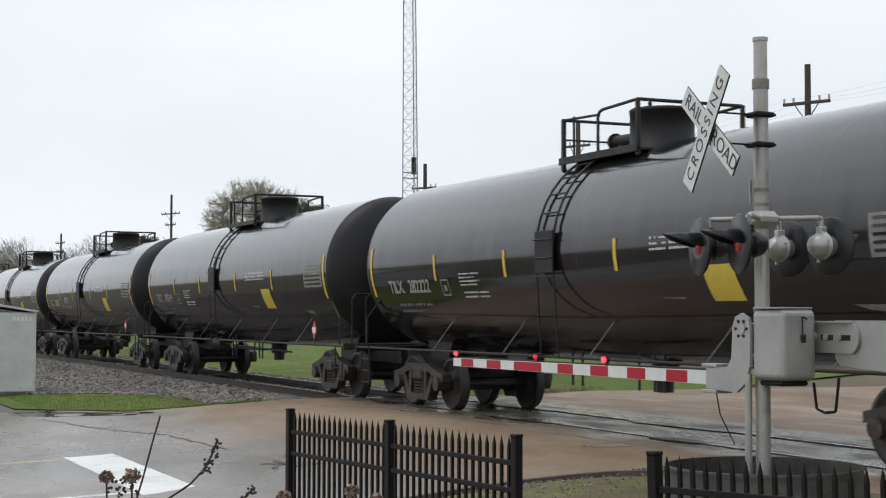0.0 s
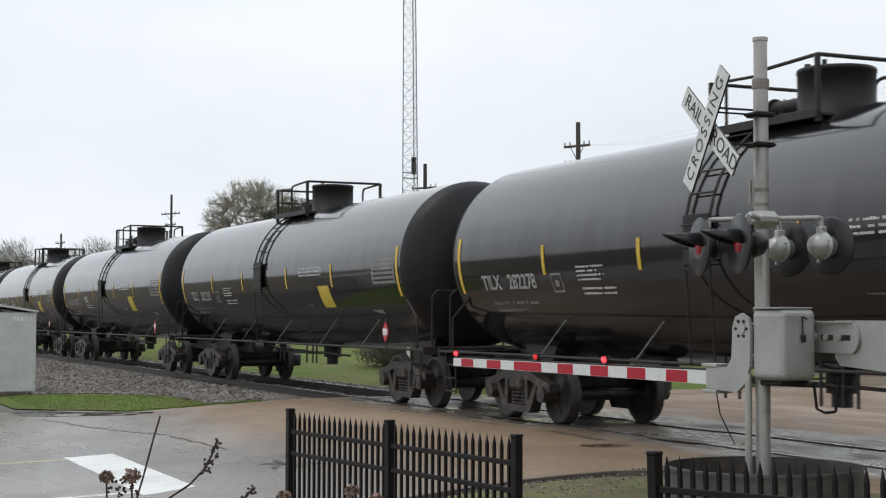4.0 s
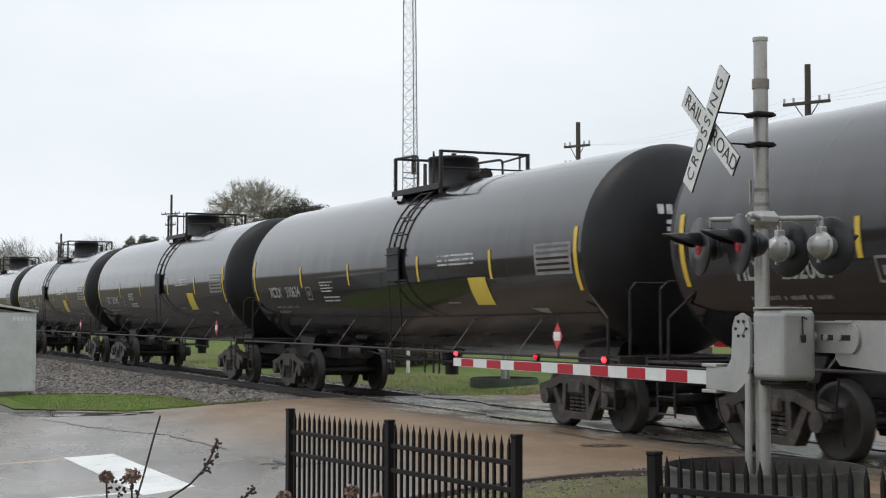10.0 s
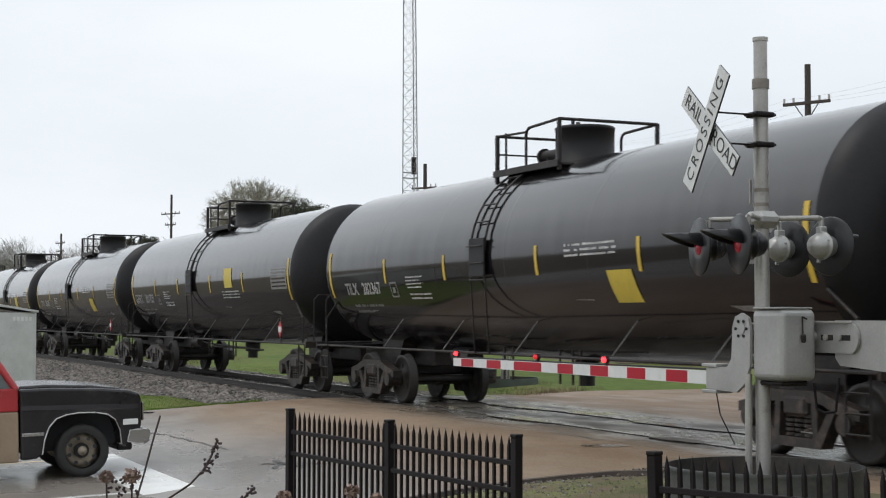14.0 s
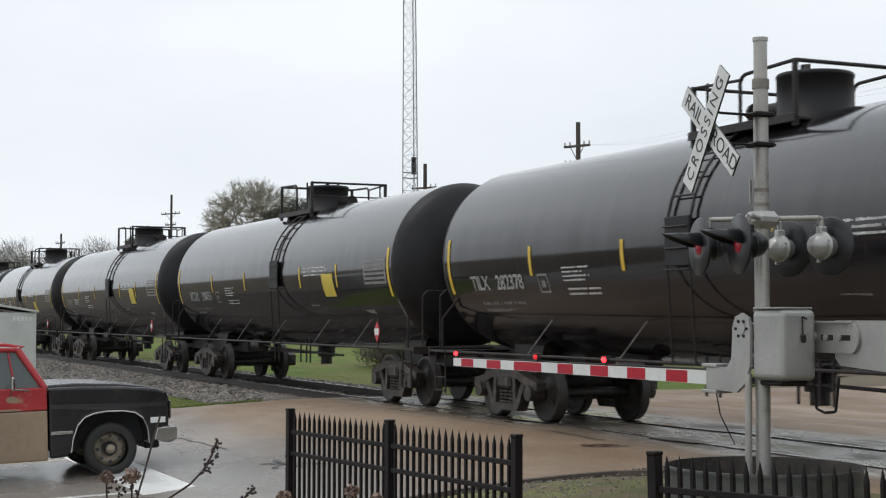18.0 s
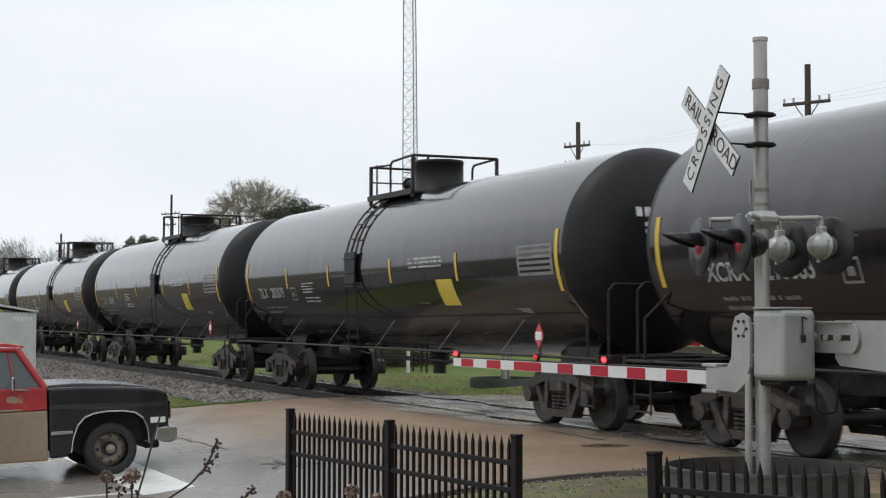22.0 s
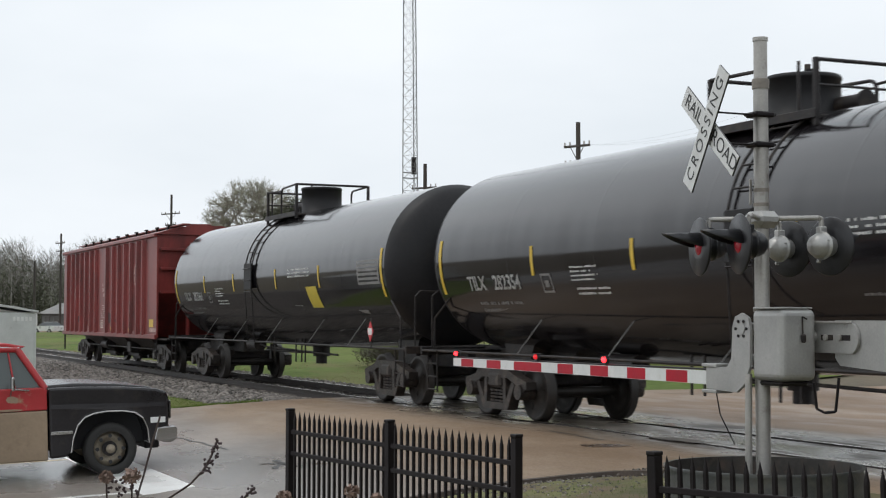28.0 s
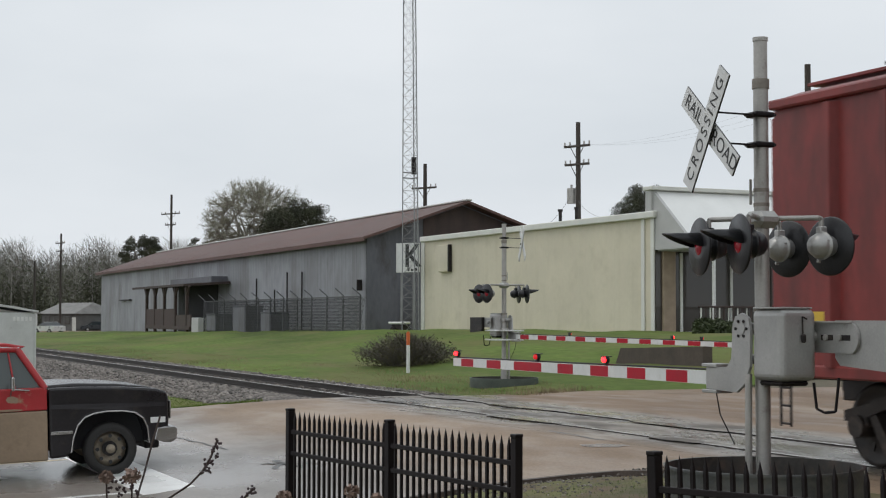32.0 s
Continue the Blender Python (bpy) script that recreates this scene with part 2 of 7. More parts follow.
def road_material():
    """One wet road: brown silted concrete, grey street before it and grey patched paving between the rails."""
    mt = bpy.data.materials.new("wet_road")
    mt.use_nodes = True
    ns, ln = mt.node_tree.nodes, mt.node_tree.links
    p = ns["Principled BSDF"]
    tc = ns.new("ShaderNodeTexCoord")
    xyz = ns.new("ShaderNodeSeparateXYZ")
    ln.new(tc.outputs["Object"], xyz.inputs[0])

    def noisy(scale, detail, stretch=(1, 1, 1), rough=0.55):
        mp = ns.new("ShaderNodeMapping")
        mp.inputs["Scale"].default_value = stretch
        ln.new(tc.outputs["Object"], mp.inputs[0])
        n = ns.new("ShaderNodeTexNoise")
        n.inputs["Scale"].default_value, n.inputs["Detail"].default_value, n.inputs["Roughness"].default_value = scale, detail, rough
        ln.new(mp.outputs[0], n.inputs["Vector"])
        return n.outputs[0]

    def calc(op, a, b, clamp=False):
        n = ns.new("ShaderNodeMath")
        n.operation, n.use_clamp = op, clamp
        for k, v in enumerate((a, b)):
            if isinstance(v, (int, float)):
                n.inputs[k].default_value = v
            else:
                ln.new(v, n.inputs[k])
        return n.outputs[0]

    def ranged(v, a, b, c, d):
        n = ns.new("ShaderNodeMapRange")
        n.interpolation_type = "SMOOTHSTEP"
        for k, x in zip(("From Min", "From Max", "To Min", "To Max"), (a, b, c, d)):
            n.inputs[k].default_value = x
        ln.new(v, n.inputs[0])
        return n.outputs[0]

    def blend(f, a, b, how="MIX"):
        n = ns.new("ShaderNodeMix")
        n.data_type, n.blend_type = "RGBA", how
        for key, v in (("Factor", f), ("A", a), ("B", b)):
            if isinstance(v, tuple):
                n.inputs[key].default_value = (*v, 1)
            elif isinstance(v, (int, float)):
                n.inputs[key].default_value = v
            else:
                ln.new(v, n.inputs[key])
        return n.outputs["Result"]

    broad, patch_n = noisy(0.30, 5, (0.6, 1.2, 1)), noisy(0.9, 6, (0.5, 0.95, 1))
    fine, streak = noisy(26.0, 3), noisy(0.95, 7, (0.45, 1.1, 1), 0.62)
    y = calc("ADD", xyz.outputs[1], calc("MULTIPLY", calc("SUBTRACT", broad, 0.5), 2.4))
    street = ranged(y, 5.4, 8.2, 1.0, 0.0)
    paving = calc("MULTIPLY", ranged(y, 9.9, 11.2, 0.0, 1.0), ranged(y, 13.3, 14.4, 1.0, 0.0))
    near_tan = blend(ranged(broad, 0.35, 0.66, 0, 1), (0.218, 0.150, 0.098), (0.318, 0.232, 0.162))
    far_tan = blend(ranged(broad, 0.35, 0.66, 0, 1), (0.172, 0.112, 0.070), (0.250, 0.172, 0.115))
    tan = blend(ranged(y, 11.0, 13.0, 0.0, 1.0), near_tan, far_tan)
    grey = blend(ranged(broad, 0.35, 0.66, 0, 1), (0.155, 0.138, 0.122), (0.235, 0.208, 0.185))
    slab = blend(ranged(patch_n, 0.38, 0.62, 0, 1), (0.098, 0.083, 0.068), (0.210, 0.178, 0.144))
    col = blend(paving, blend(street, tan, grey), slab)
    col = blend(ranged(streak, 0.60, 0.74, 0.0, 0.55), col, (0.10, 0.078, 0.06))
    col = blend(1.0, col, ranged(fine, 0.25, 0.75, 0.82, 1.18), "MULTIPLY")
    ln.new(col, p.inputs["Base Color"])
    wet = ranged(streak, 0.40, 0.60, 0.0, 1.0)
    dry = ranged(patch_n, 0.35, 0.65, 0.60, 0.42)
    r0 = calc("SUBTRACT", dry, calc("MULTIPLY", street, 0.22))
    r1 = calc("SUBTRACT", r0, calc("MULTIPLY", paving, calc("MULTIPLY", wet, 0.38)), True)
    ln.new(r1, p.inputs["Roughness"])
    ln.new(ranged(r1, 0.30, 0.55, 0.5, 0.22), p.inputs["Specular IOR Level"])
    bp = ns.new("ShaderNodeBump")
    bp.inputs["Strength"].default_value, bp.inputs["Distance"].default_value = 0.10, 0.02
    ln.new(fine, bp.inputs["Height"])
    ln.new(bp.outputs[0], p.inputs["Normal"])
    return mt


ROAD = road_material()
WATER = material("rain_water", (0.075, 0.06, 0.048), 0.10, var=0.1, scale=1.0, bump=0.0, rough_var=0.02)
TAR = material("tar_joint", (0.03, 0.028, 0.026), 0.35, var=0.2)
GRASS = material("spring_grass", (0.104, 0.150, 0.034), 0.9, spec=0.15, var=0.40, scale=0.22, fine=5.0, bump=0.4, dirt=(0.158, 0.148, 0.062), dirt_at=(0.46, 0.70), stretch=(0.35, 1, 1))
THIN = material("thin_grass_on_soil", (0.120, 0.122, 0.046), 0.9, var=0.35, scale=1.2, fine=14.0, bump=0.5, dirt=(0.135, 0.098, 0.062), dirt_at=(0.44, 0.62))
GROUND = material("grass_and_soil", (0.118, 0.102, 0.066), 0.9, var=0.3, scale=0.25, fine=12.0, bump=0.5, dirt=(0.15, 0.115, 0.08), dirt_at=(0.46, 0.66))
BALLAST = material("grey_ballast", (0.10, 0.085, 0.075), 0.8, var=0.35, scale=2.0, fine=14.0, bump=0.8)
STONE = material("ballast_stone", (0.158, 0.140, 0.124), 0.7, island=0.7, var=0.25, scale=9.0, fine=60.0, bump=0.3)
RAIL = material("worn_rail_steel", (0.030, 0.023, 0.020), 0.55, metal=0.2, var=0.25, scale=3.0)
RAILTOP = material("polished_rail_head", (0.52, 0.49, 0.46), 0.26, metal=0.9, var=0.1, scale=3.0, bump=0.03)
TIE = material("creosoted_tie", (0.036, 0.029, 0.025), 0.8, var=0.35, scale=3.0, stretch=(1, 0.2, 1), piece=0.3)


# ---- ground ----
def lerp(v, pts):
    for (a, p), (b, q) in zip(pts, pts[1:]):
        if v <= b:
            return p if v <= a else p + (q - p) * (v - a) / (b - a)
    return pts[-1][1]


def bank_top(x):
    return lerp(x, ((-400, -0.4), (-190, -0.34), (-150, 0.12), (-110, 0.5), (-77, 0.85), (-60, 1.06), (60, 1.06)))


def ground_z(x, y):
    near = lerp(y, ((-60, -0.6), (1, -0.56), (4.2, -0.45), (7.5, -0.16), (9.4, -0.03), (10, -0.02), (14.2, -0.02), (15.5, -0.05), (18.2, -0.1)))
    low = lerp(y, ((-60, -0.6), (1, -0.56), (4.2, -0.45), (6.2, -0.32), (8.3, -0.30), (9.5, -0.36), (14.6, -0.36), (16.0, -0.26), (18.2, -0.1)))
    side = min(1.0, max(0.0, (-29.6 - x) / 1.6))
    near = near + (low - near) * side
    if y <= 18.2:
        return near
    k = min(1.0, (y - 18.2) / 9.3)
    k = k * k * (3 - 2 * k)
    road = min(1.0, max(0.0, (x + 30) / 6))
    return -0.1 + (bank_top(x) + 0.1) * k * (1 - road) + road * 0.02 * k


def sheet(xs, ys, lift, name, mt):
    g = Geo()
    vs = [(x, y, ground_z(x, y) + lift) for y in ys for x in xs]
    n = len(xs)
    g.add(vs, [(j * n + i, j * n + i + 1, (j + 1) * n + i + 1, (j + 1) * n + i) for j in range(len(ys) - 1) for i in range(n - 1)], True)
    return g


gx = [-2500, -1200, -700, -500, -400, -320, -260, -220] + list(range(-200, -40, 5)) + [-40, -38, -36, -34, -33, -32, -31.6, -31.2, -30.8, -30.4, -30, -29.6, -29, -28, -26, -24, -22, -20, -18, -16, -14, -12, -10, -8, -6, -4, -2, 0, 4, 8] + [20, 40, 80, 200, 600, 1500]
gy = [-1500, -500, -150, -60, -30, -15, -8, -4, 0, 2, 4.2, 5.5, 6.5, 7.5, 8.5, 9.4, 10, 14.2, 15, 15.5, 16.5, 18.2] + [18.2 + 0.8 * i for i in range(1, 13)] + [30, 34, 40, 50, 70, 100, 150, 250, 500, 1200, 2500]
ground = single("ground", sheet(gx, gy, -0.06, "ground", GROUND), GROUND, "wide flat ground of thin grass and soil", kind="structure")


BREAKS = (1, 4.2, 5.2, 6.2, 6.8, 7.5, 8.3, 9.4, 9.5, 10, 14.2, 14.6, 15.5, 16.0, 18.2)


def loft(rows, lift, cols=60, lumps=0.0):
    """rows: (y, x left, x right)."""
    g = Geo()
    vs = []
    dense = []
    for (y0, a0, b0), (y1, a1, b1) in zip(rows, rows[1:]):
        stops = [y0] + [y for y in BREAKS if y0 + 0.02 < y < y1 - 0.02] + [y1]
        for y in stops[:-1]:
            u = (y - y0) / (y1 - y0)
            dense.append((y, a0 + (a1 - a0) * u, b0 + (b1 - b0) * u))
    rows = dense + [rows[-1]]
    for y, a, b in rows:
        for i in range(cols + 1):
            x = a + (b - a) * i / cols
            dz = lumps * (noise.noise((x * 0.22, y * 0.55, 3.0)) + 0.5 * noise.noise((x * 0.7, y * 1.3, 8.0))) if lumps else 0.0
            up = lift + max(dz, -0.03)
            if lumps and i >= cols - 1:
                up = -0.02 if i == cols else up * 0.5
            vs.append((x, y, ground_z(x, y) + up))
    n = cols + 1
    return g.add(vs, [(j * n + i, j * n + i + 1, (j + 1) * n + i + 1, (j + 1) * n + i) for j in range(len(rows) - 1) for i in range(cols)], True)


single("road", loft([(-60, -33, -12), (-12, -33, -12), (1, -33, -11), (3, -33.5, -12.5), (4.6, -34.5, -13.6), (5.2, -33.8, -13.9), (6.05, -32.2, -14.3), (6.3, -31.6, -14.4), (6.7, -31.5, -14.45), (7.4, -31.0, -14.45), (8.2, -30.3, -14.3), (8.7, -29.3, -13.9), (9.2, -29.2, -12.8), (9.6, -29.2, -10.5), (10.35, -29.4, -7.0)], 0.0), ROAD, "wet road, grey street and brown concrete up to the crossing", "road", kind="structure")
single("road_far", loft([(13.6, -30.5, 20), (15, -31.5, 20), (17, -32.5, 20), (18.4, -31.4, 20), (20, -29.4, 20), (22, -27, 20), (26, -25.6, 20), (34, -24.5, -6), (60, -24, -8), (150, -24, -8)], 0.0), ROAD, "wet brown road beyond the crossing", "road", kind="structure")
single("road_crossing", loft([(10.35, -29.4, -4), (11.160, -29.5, -4)], 0.003), ROAD, "wet asphalt beside the near rail", "road", kind="structure")
single("road_crossing", loft([(11.305, -29.5, -4), (12.60, -29.5, -4)], 0.003), ROAD, "wet asphalt between the rails", "road", kind="structure")
single("road_crossing", loft([(12.745, -29.5, -4), (13.6, -30.5, -4)], 0.003), ROAD, "wet asphalt beside the far rail", "road", kind="structure")

for y0, y1 in ((11.242, 11.302), (12.608, 12.664)):
    single("road_crossing", loft([(y0, -29.5, -4), (y1, -29.5, -4)], -0.022), ROAD, "wet silt filling the flangeway", "road", kind="structure")

# grass sheets
single("grass_bank", loft([(15.2, -220, -31.8), (16.5, -220, -32.4), (17.4, -220, -33), (18.4, -220, -31.6), (20, -220, -29.6)] + [(20.8 + i * 0.45, -220, -29.2 + i * 0.175) for i in range(24)], 0.045, 240, 0.11), GRASS, "green grass bank beyond the railway", "grass", kind="structure")
single("grass_verge", loft([(5.0, -41, -34.2), (5.6, -40, -32.9), (6.2, -39, -31.9), (7.0, -38.6, -30.8), (8.0, -38.2, -29.9), (8.8, -37.6, -29.8), (9.25, -37, -30.2)], 0.02), GRASS, "strip of green grass below the ballast", "grass", kind="structure")
single("grass_corner", loft([(1, -10.9, 5), (4.6, -13.4, 5), (6.5, -14.4, 5), (7.4, -14.43, 5), (8.2, -14.25, 5), (8.7, -13.85, 5), (9.2, -12.75, 5), (9.6, -10.4, 5)], 0.03), THIN, "thin wet grass round the signal", "grass", kind="structure")

# ---- railway ----
def rail_geo(y, top):
    g = Geo()
    prof = [(-0.07, -0.17), (0.07, -0.17), (0.07, -0.155), (0.012, -0.135), (0.012, -0.045), (0.036, -0.035), (0.036, -0.002), (-0.036, -0.002), (-0.036, -0.035), (-0.012, -0.045), (-0.012, -0.135), (-0.07, -0.155)]
    if top:
        prof = [(-0.033, -0.0025), (0.033, -0.0025), (0.030, 0.0), (-0.030, 0.0)]
    return g.prism(prof, -400, 60, Matrix.Translation((0, y, 0)) @ Matrix.Rotation(radians(-90), 4, "Z"))


for y in (11.2, 12.705):
    t = thing("rail", "worn steel running rail with a polished head", "rail", "rails of the track")
    part("rail_body", rail_geo(y, False), RAIL, t)
    part("rail_head", rail_geo(y, True), RAILTOP, t, "bright worn running surface")

mound = Geo()
prof = [(8.2, -0.36), (8.75, -0.29), (9.35, -0.22), (9.8, -0.15), (10.35, -0.14), (10.9, -0.175), (13.0, -0.175), (13.5, -0.14), (14.6, -0.2), (15.8, -0.32)]
xs = [-400 + i * 4 for i in range(93)] + [-29.6]
xs = xs[:-1] + [-37.8, -37.0, -35.5, -34.0, -32.5, -31.0, -29.6]
xs.sort()


def toe(x, y):
    """The ballast's foot is drawn in towards the rails beside the grass verge."""
    k = min(1.0, max(0.0, (x + 38.2) / 1.2))
    return y + k * max(0.0, 9.6 - y) * 0.62


vs = [(x, toe(x, y) - (0.25 * noise.noise((x * 0.3, 0, 0)) if y < 9.5 else 0), z) for x in xs for y, z in prof]
n = len(prof)
mound.add(vs, [(i * n + j, (i + 1) * n + j, (i + 1) * n + j + 1, i * n + j + 1) for i in range(len(xs) - 1) for j in range(n - 1)], True)
single("ballast", mound, BALLAST, "grey crushed stone ballast shoulder", "ballast", kind="structure")

single("ballast_apron", loft([(5.2, -75, -41.2), (6.2, -75, -38.7), (7.4, -75, -38.4), (8.8, -75, -37.6)], 0.02), BALLAST, "spread grey ballast beside the line", "ballast", kind="structure")

tie = Geo().box(-0.115, 0.115, -1.3, 1.3, -0.17, 0.0, 0.012)
tie_mesh = tie.mesh("tie", TIE)
track = thing("track_ties", "weathered creosoted timber ties in ballast", "railway track", kind="structure")
for i in range(130):
    part("tie", tie_mesh, None, track, at=pose(-29.9 - i * 0.55, 11.953 + random.uniform(-0.03, 0.03), -0.172 + random.uniform(-0.008, 0.003), 0, 0, random.uniform(-1.5, 1.5)))

def rock(r, seed):
    rnd = random.Random(seed)
    ico = bmesh.new()
    bmesh.ops.create_icosphere(ico, subdivisions=1, radius=r)
    for v in ico.verts:
        v.co *= rnd.uniform(0.65, 1.2)
    me = ([tuple(v.co) for v in ico.verts], [tuple(v.index for v in f.verts) for f in ico.faces])
    ico.free()
    return me


stones, rnd = Geo(), random.Random(4)
kinds = [rock(1.0, k) for k in range(6)]
for i in range(20000):
    x = -29.7 - 62 * rnd.random() ** 1.5
    y = rnd.uniform(8.45, 11.05) if rnd.random() < 0.82 else rnd.uniform(11.3, 15.2)
    if rnd.random() < 0.012:
        y = rnd.uniform(8.0, 8.5)
    z = lerp(y, prof)
    if i % 5 == 0:
        y = rnd.uniform(5.9, 8.8)
        x = lerp(y, ((5.9, -39.3), (6.2, -38.5), (7.4, -38.2), (8.8, -36.6))) - 18 * rnd.random() ** 1.5
        z = ground_z(x, y) + 0.02
    elif y < 9.6:
        y = toe(x, y)
    s = rnd.uniform(0.024, 0.07)
    vs, fs = kinds[i % 6]
    a = rnd.uniform(0, 6.28)
    ca, sa = math.cos(a) * s, math.sin(a) * s
    stones.add([(x + p[0] * ca - p[1] * sa, y + p[0] * sa + p[1] * ca, z + p[2] * s * 0.8 + 0.008) for p in vs], fs)
single("ballast_stones", stones, STONE, "loose crushed grey ballast stones", "stones", kind="stuff")

# ---- train ----
def letters(text, size, mt, name, bold=0.0, spread=1.0):
    """Flat lettering, drawn in the x-z plane, read from -y."""
    cu = bpy.data.curves.new(name, "FONT")
    cu.body, cu.size, cu.align_x, cu.align_y, cu.extrude, cu.offset, cu.space_character = text, size, "CENTER", "CENTER", 0.001, size * bold, spread
    tmp = bpy.data.objects.new(name, cu)
    scene.collection.objects.link(tmp)
    me = bpy.data.meshes.new_from_object(tmp.evaluated_get(bpy.context.evaluated_depsgraph_get()))
    bpy.data.objects.remove(tmp)
    me.materials.clear()
    me.materials.append(mt)
    return me


YC = 11.953
TR, TZ = 1.53, 2.62
TEND = 7.74


def shell(x, ang, r=TR):
    """A point of the tank's skin; ang in radians from the top towards the near side."""
    return (x, -math.sin(ang) * r, TZ + math.cos(ang) * r)


def ang_of(z, r=TR):
    return math.acos(max(-1, min(1, (z - TZ) / r)))


def patch(g, x0, x1, z0, z1, lift=0.006, n=6, slant=0.0):
    """A thin curved plate lying on the tank's near side between two heights."""
    a0, a1 = ang_of(z1), ang_of(z0)
    vs = []
    for i in range(n + 1):
        a = a0 + (a1 - a0) * i / n
        d = slant * i / n
        vs += [shell(x0 + d, a, TR + lift), shell(x1 + d, a, TR + lift)]
    return g.add(vs, [(2 * i, 2 * i + 2, 2 * i + 3, 2 * i + 1) for i in range(n)], True)


def tank_body():
    g, seg = Geo(), 56
    secs = [(-8.0, 1.0), (-4.0, 1.0), (0.0, 1.0), (4.0, 1.0), (TEND, 1.0)]
    vs = []
    for x, k in secs:
        for i in range(seg):
            p = shell(x, 2 * math.pi * i / seg)
            low = max(0.0, (TZ - 0.55 - p[2]) / (TR - 0.55))
            vs.append((p[0], p[1], p[2] - 0.17 * low * (1 - abs(x) / 8.0)))
    return g.add(vs, [(k * seg + i, (k + 1) * seg + i, (k + 1) * seg + (i + 1) % seg, k * seg + (i + 1) % seg) for k in range(len(secs) - 1) for i in range(seg)], True)


def tank_head(sx):
    g, seg, rings = Geo(), 56, 8
    vs = []
    for k in range(rings):
        a = 0.5 * math.pi * k / rings
        vs += [shell((TEND if sx > 0 else -8.0) + sx * 0.66 * math.sin(a), 2 * math.pi * i / seg, TR * math.cos(a)) for i in range(seg)]
    vs.append(((TEND if sx > 0 else -8.0) + sx * 0.66, 0, TZ))
    fs = [(k * seg + i, (k + 1) * seg + i, (k + 1) * seg + (i + 1) % seg, k * seg + (i + 1) % seg) for k in range(rings - 1) for i in range(seg)]
    fs += [((rings - 1) * seg + i, rings * seg, (rings - 1) * seg + (i + 1) % seg) for i in range(seg)]
    if sx < 0:
        fs = [tuple(reversed(f)) for f in fs]
    return g.add(vs, fs, True)


def seam(x):
    g, seg = Geo(), 56
    if x is not None:
        vs = [shell(xx, 2 * math.pi * i / seg, TR + r) for xx, r in ((x - 0.03, -0.001), (x - 0.012, 0.0015), (x + 0.012, 0.0015), (x + 0.03, -0.001)) for i in range(seg)]
        g.add(vs, [(k * seg + i, (k + 1) * seg + i, (k + 1) * seg + (i + 1) % seg, k * seg + (i + 1) % seg) for k in range(3) for i in range(seg)], True)
    return g


def wheelset_mesh():
    g = Geo()
    turn = Matrix.Rotation(radians(90), 4, "X")
    for s in (-1, 1):
        y = 0.7525 * s
        pr = [(0.13, -0.09), (0.14, -0.07), (0.36, -0.025), (0.40, -0.065), (0.457, -0.065), (0.452, 0.055), (0.485, 0.06), (0.485, 0.085), (0.40, 0.085), (0.36, 0.02), (0.14, 0.07), (0.13, 0.09)]
        if s > 0:
            m = Matrix.Translation((0, y, 0)) @ turn
        else:
            m = Matrix.Translation((0, y, 0)) @ Matrix.Rotation(radians(-90), 4, "X")
        g.lathe(pr, 28, m)
        for k in range(3):
            a = 2.094 * k
            g.box(-0.02, 0.02, y + s * 0.05, y + s * 0.062, 0.2, 0.3, 0.0, Matrix.Rotation(a, 4, "Y"))
    g.cyl((0, -1.1, 0), (0, 1.1, 0), 0.075, 12)
    return g.mesh("wheelset", WHEELM)


def sideframe(g, y):
    w = 0.09
    top = [(-1.12, 0.50), (-1.12, 0.62), (-0.75, 0.70), (-0.45, 0.80), (0.45, 0.80), (0.75, 0.70), (1.12, 0.62), (1.12, 0.50), (0.75, 0.56), (0.45, 0.66), (-0.45, 0.66), (-0.75, 0.56)]
    g.prism(top, y - w, y + w)
    bot = [(-0.70, 0.56), (-0.60, 0.60), (-0.36, 0.26), (0.36, 0.26), (0.60, 0.60), (0.70, 0.56), (0.45, 0.15), (-0.45, 0.15)]
    g.prism(bot[::-1], y - w, y + w)
    for s in (-1, 1):
        g.prism([(s * 0.36 - 0.05, 0.24), (s * 0.36 + 0.05, 0.24), (s * 0.33 + 0.05, 0.70), (s * 0.33 - 0.05, 0.70)], y - w, y + w)
        g.cyl((s * 0.889, y - 0.13, 0.457), (s * 0.889, y + 0.13, 0.457), 0.125, 14)
        g.box(s * 0.889 - 0.14, s * 0.889 + 0.14, y - w, y + w, 0.45, 0.62, 0.02)
    for k in (-0.17, 0.0, 0.17):
        for j in range(5):
            g.cyl((k, y, 0.27 + j * 0.055), (k, y, 0.305 + j * 0.055), 0.075, 10)
    return g


def bogie_mesh():
    g = Geo()
    sideframe(g, -1.0)
    sideframe(g, 1.0)
    g.box(-0.22, 0.22, -1.12, 1.12, 0.50, 0.74, 0.04)
    g.cyl((0, 0, 0.7), (0, 0, 0.86), 0.2, 14)
    for s in (-1, 1):
        g.box(s * 0.42 - 0.05, s * 0.42 + 0.05, -0.85, 0.85, 0.32, 0.42, 0.01)
    return g.mesh("bogie", BOGIE)


WHEELSET, BOGIES = wheelset_mesh(), bogie_mesh()


def add_bogies(car, centres):
    for cx in centres:
        b = part("bogie", BOGIES, None, car, "grimy rust-brown cast steel bogie", pose(cx, 0, 0))
        for s in (-0.889, 0.889):
            part("wheelset", WHEELSET, None, b, at=pose(s, 0, 0.457))


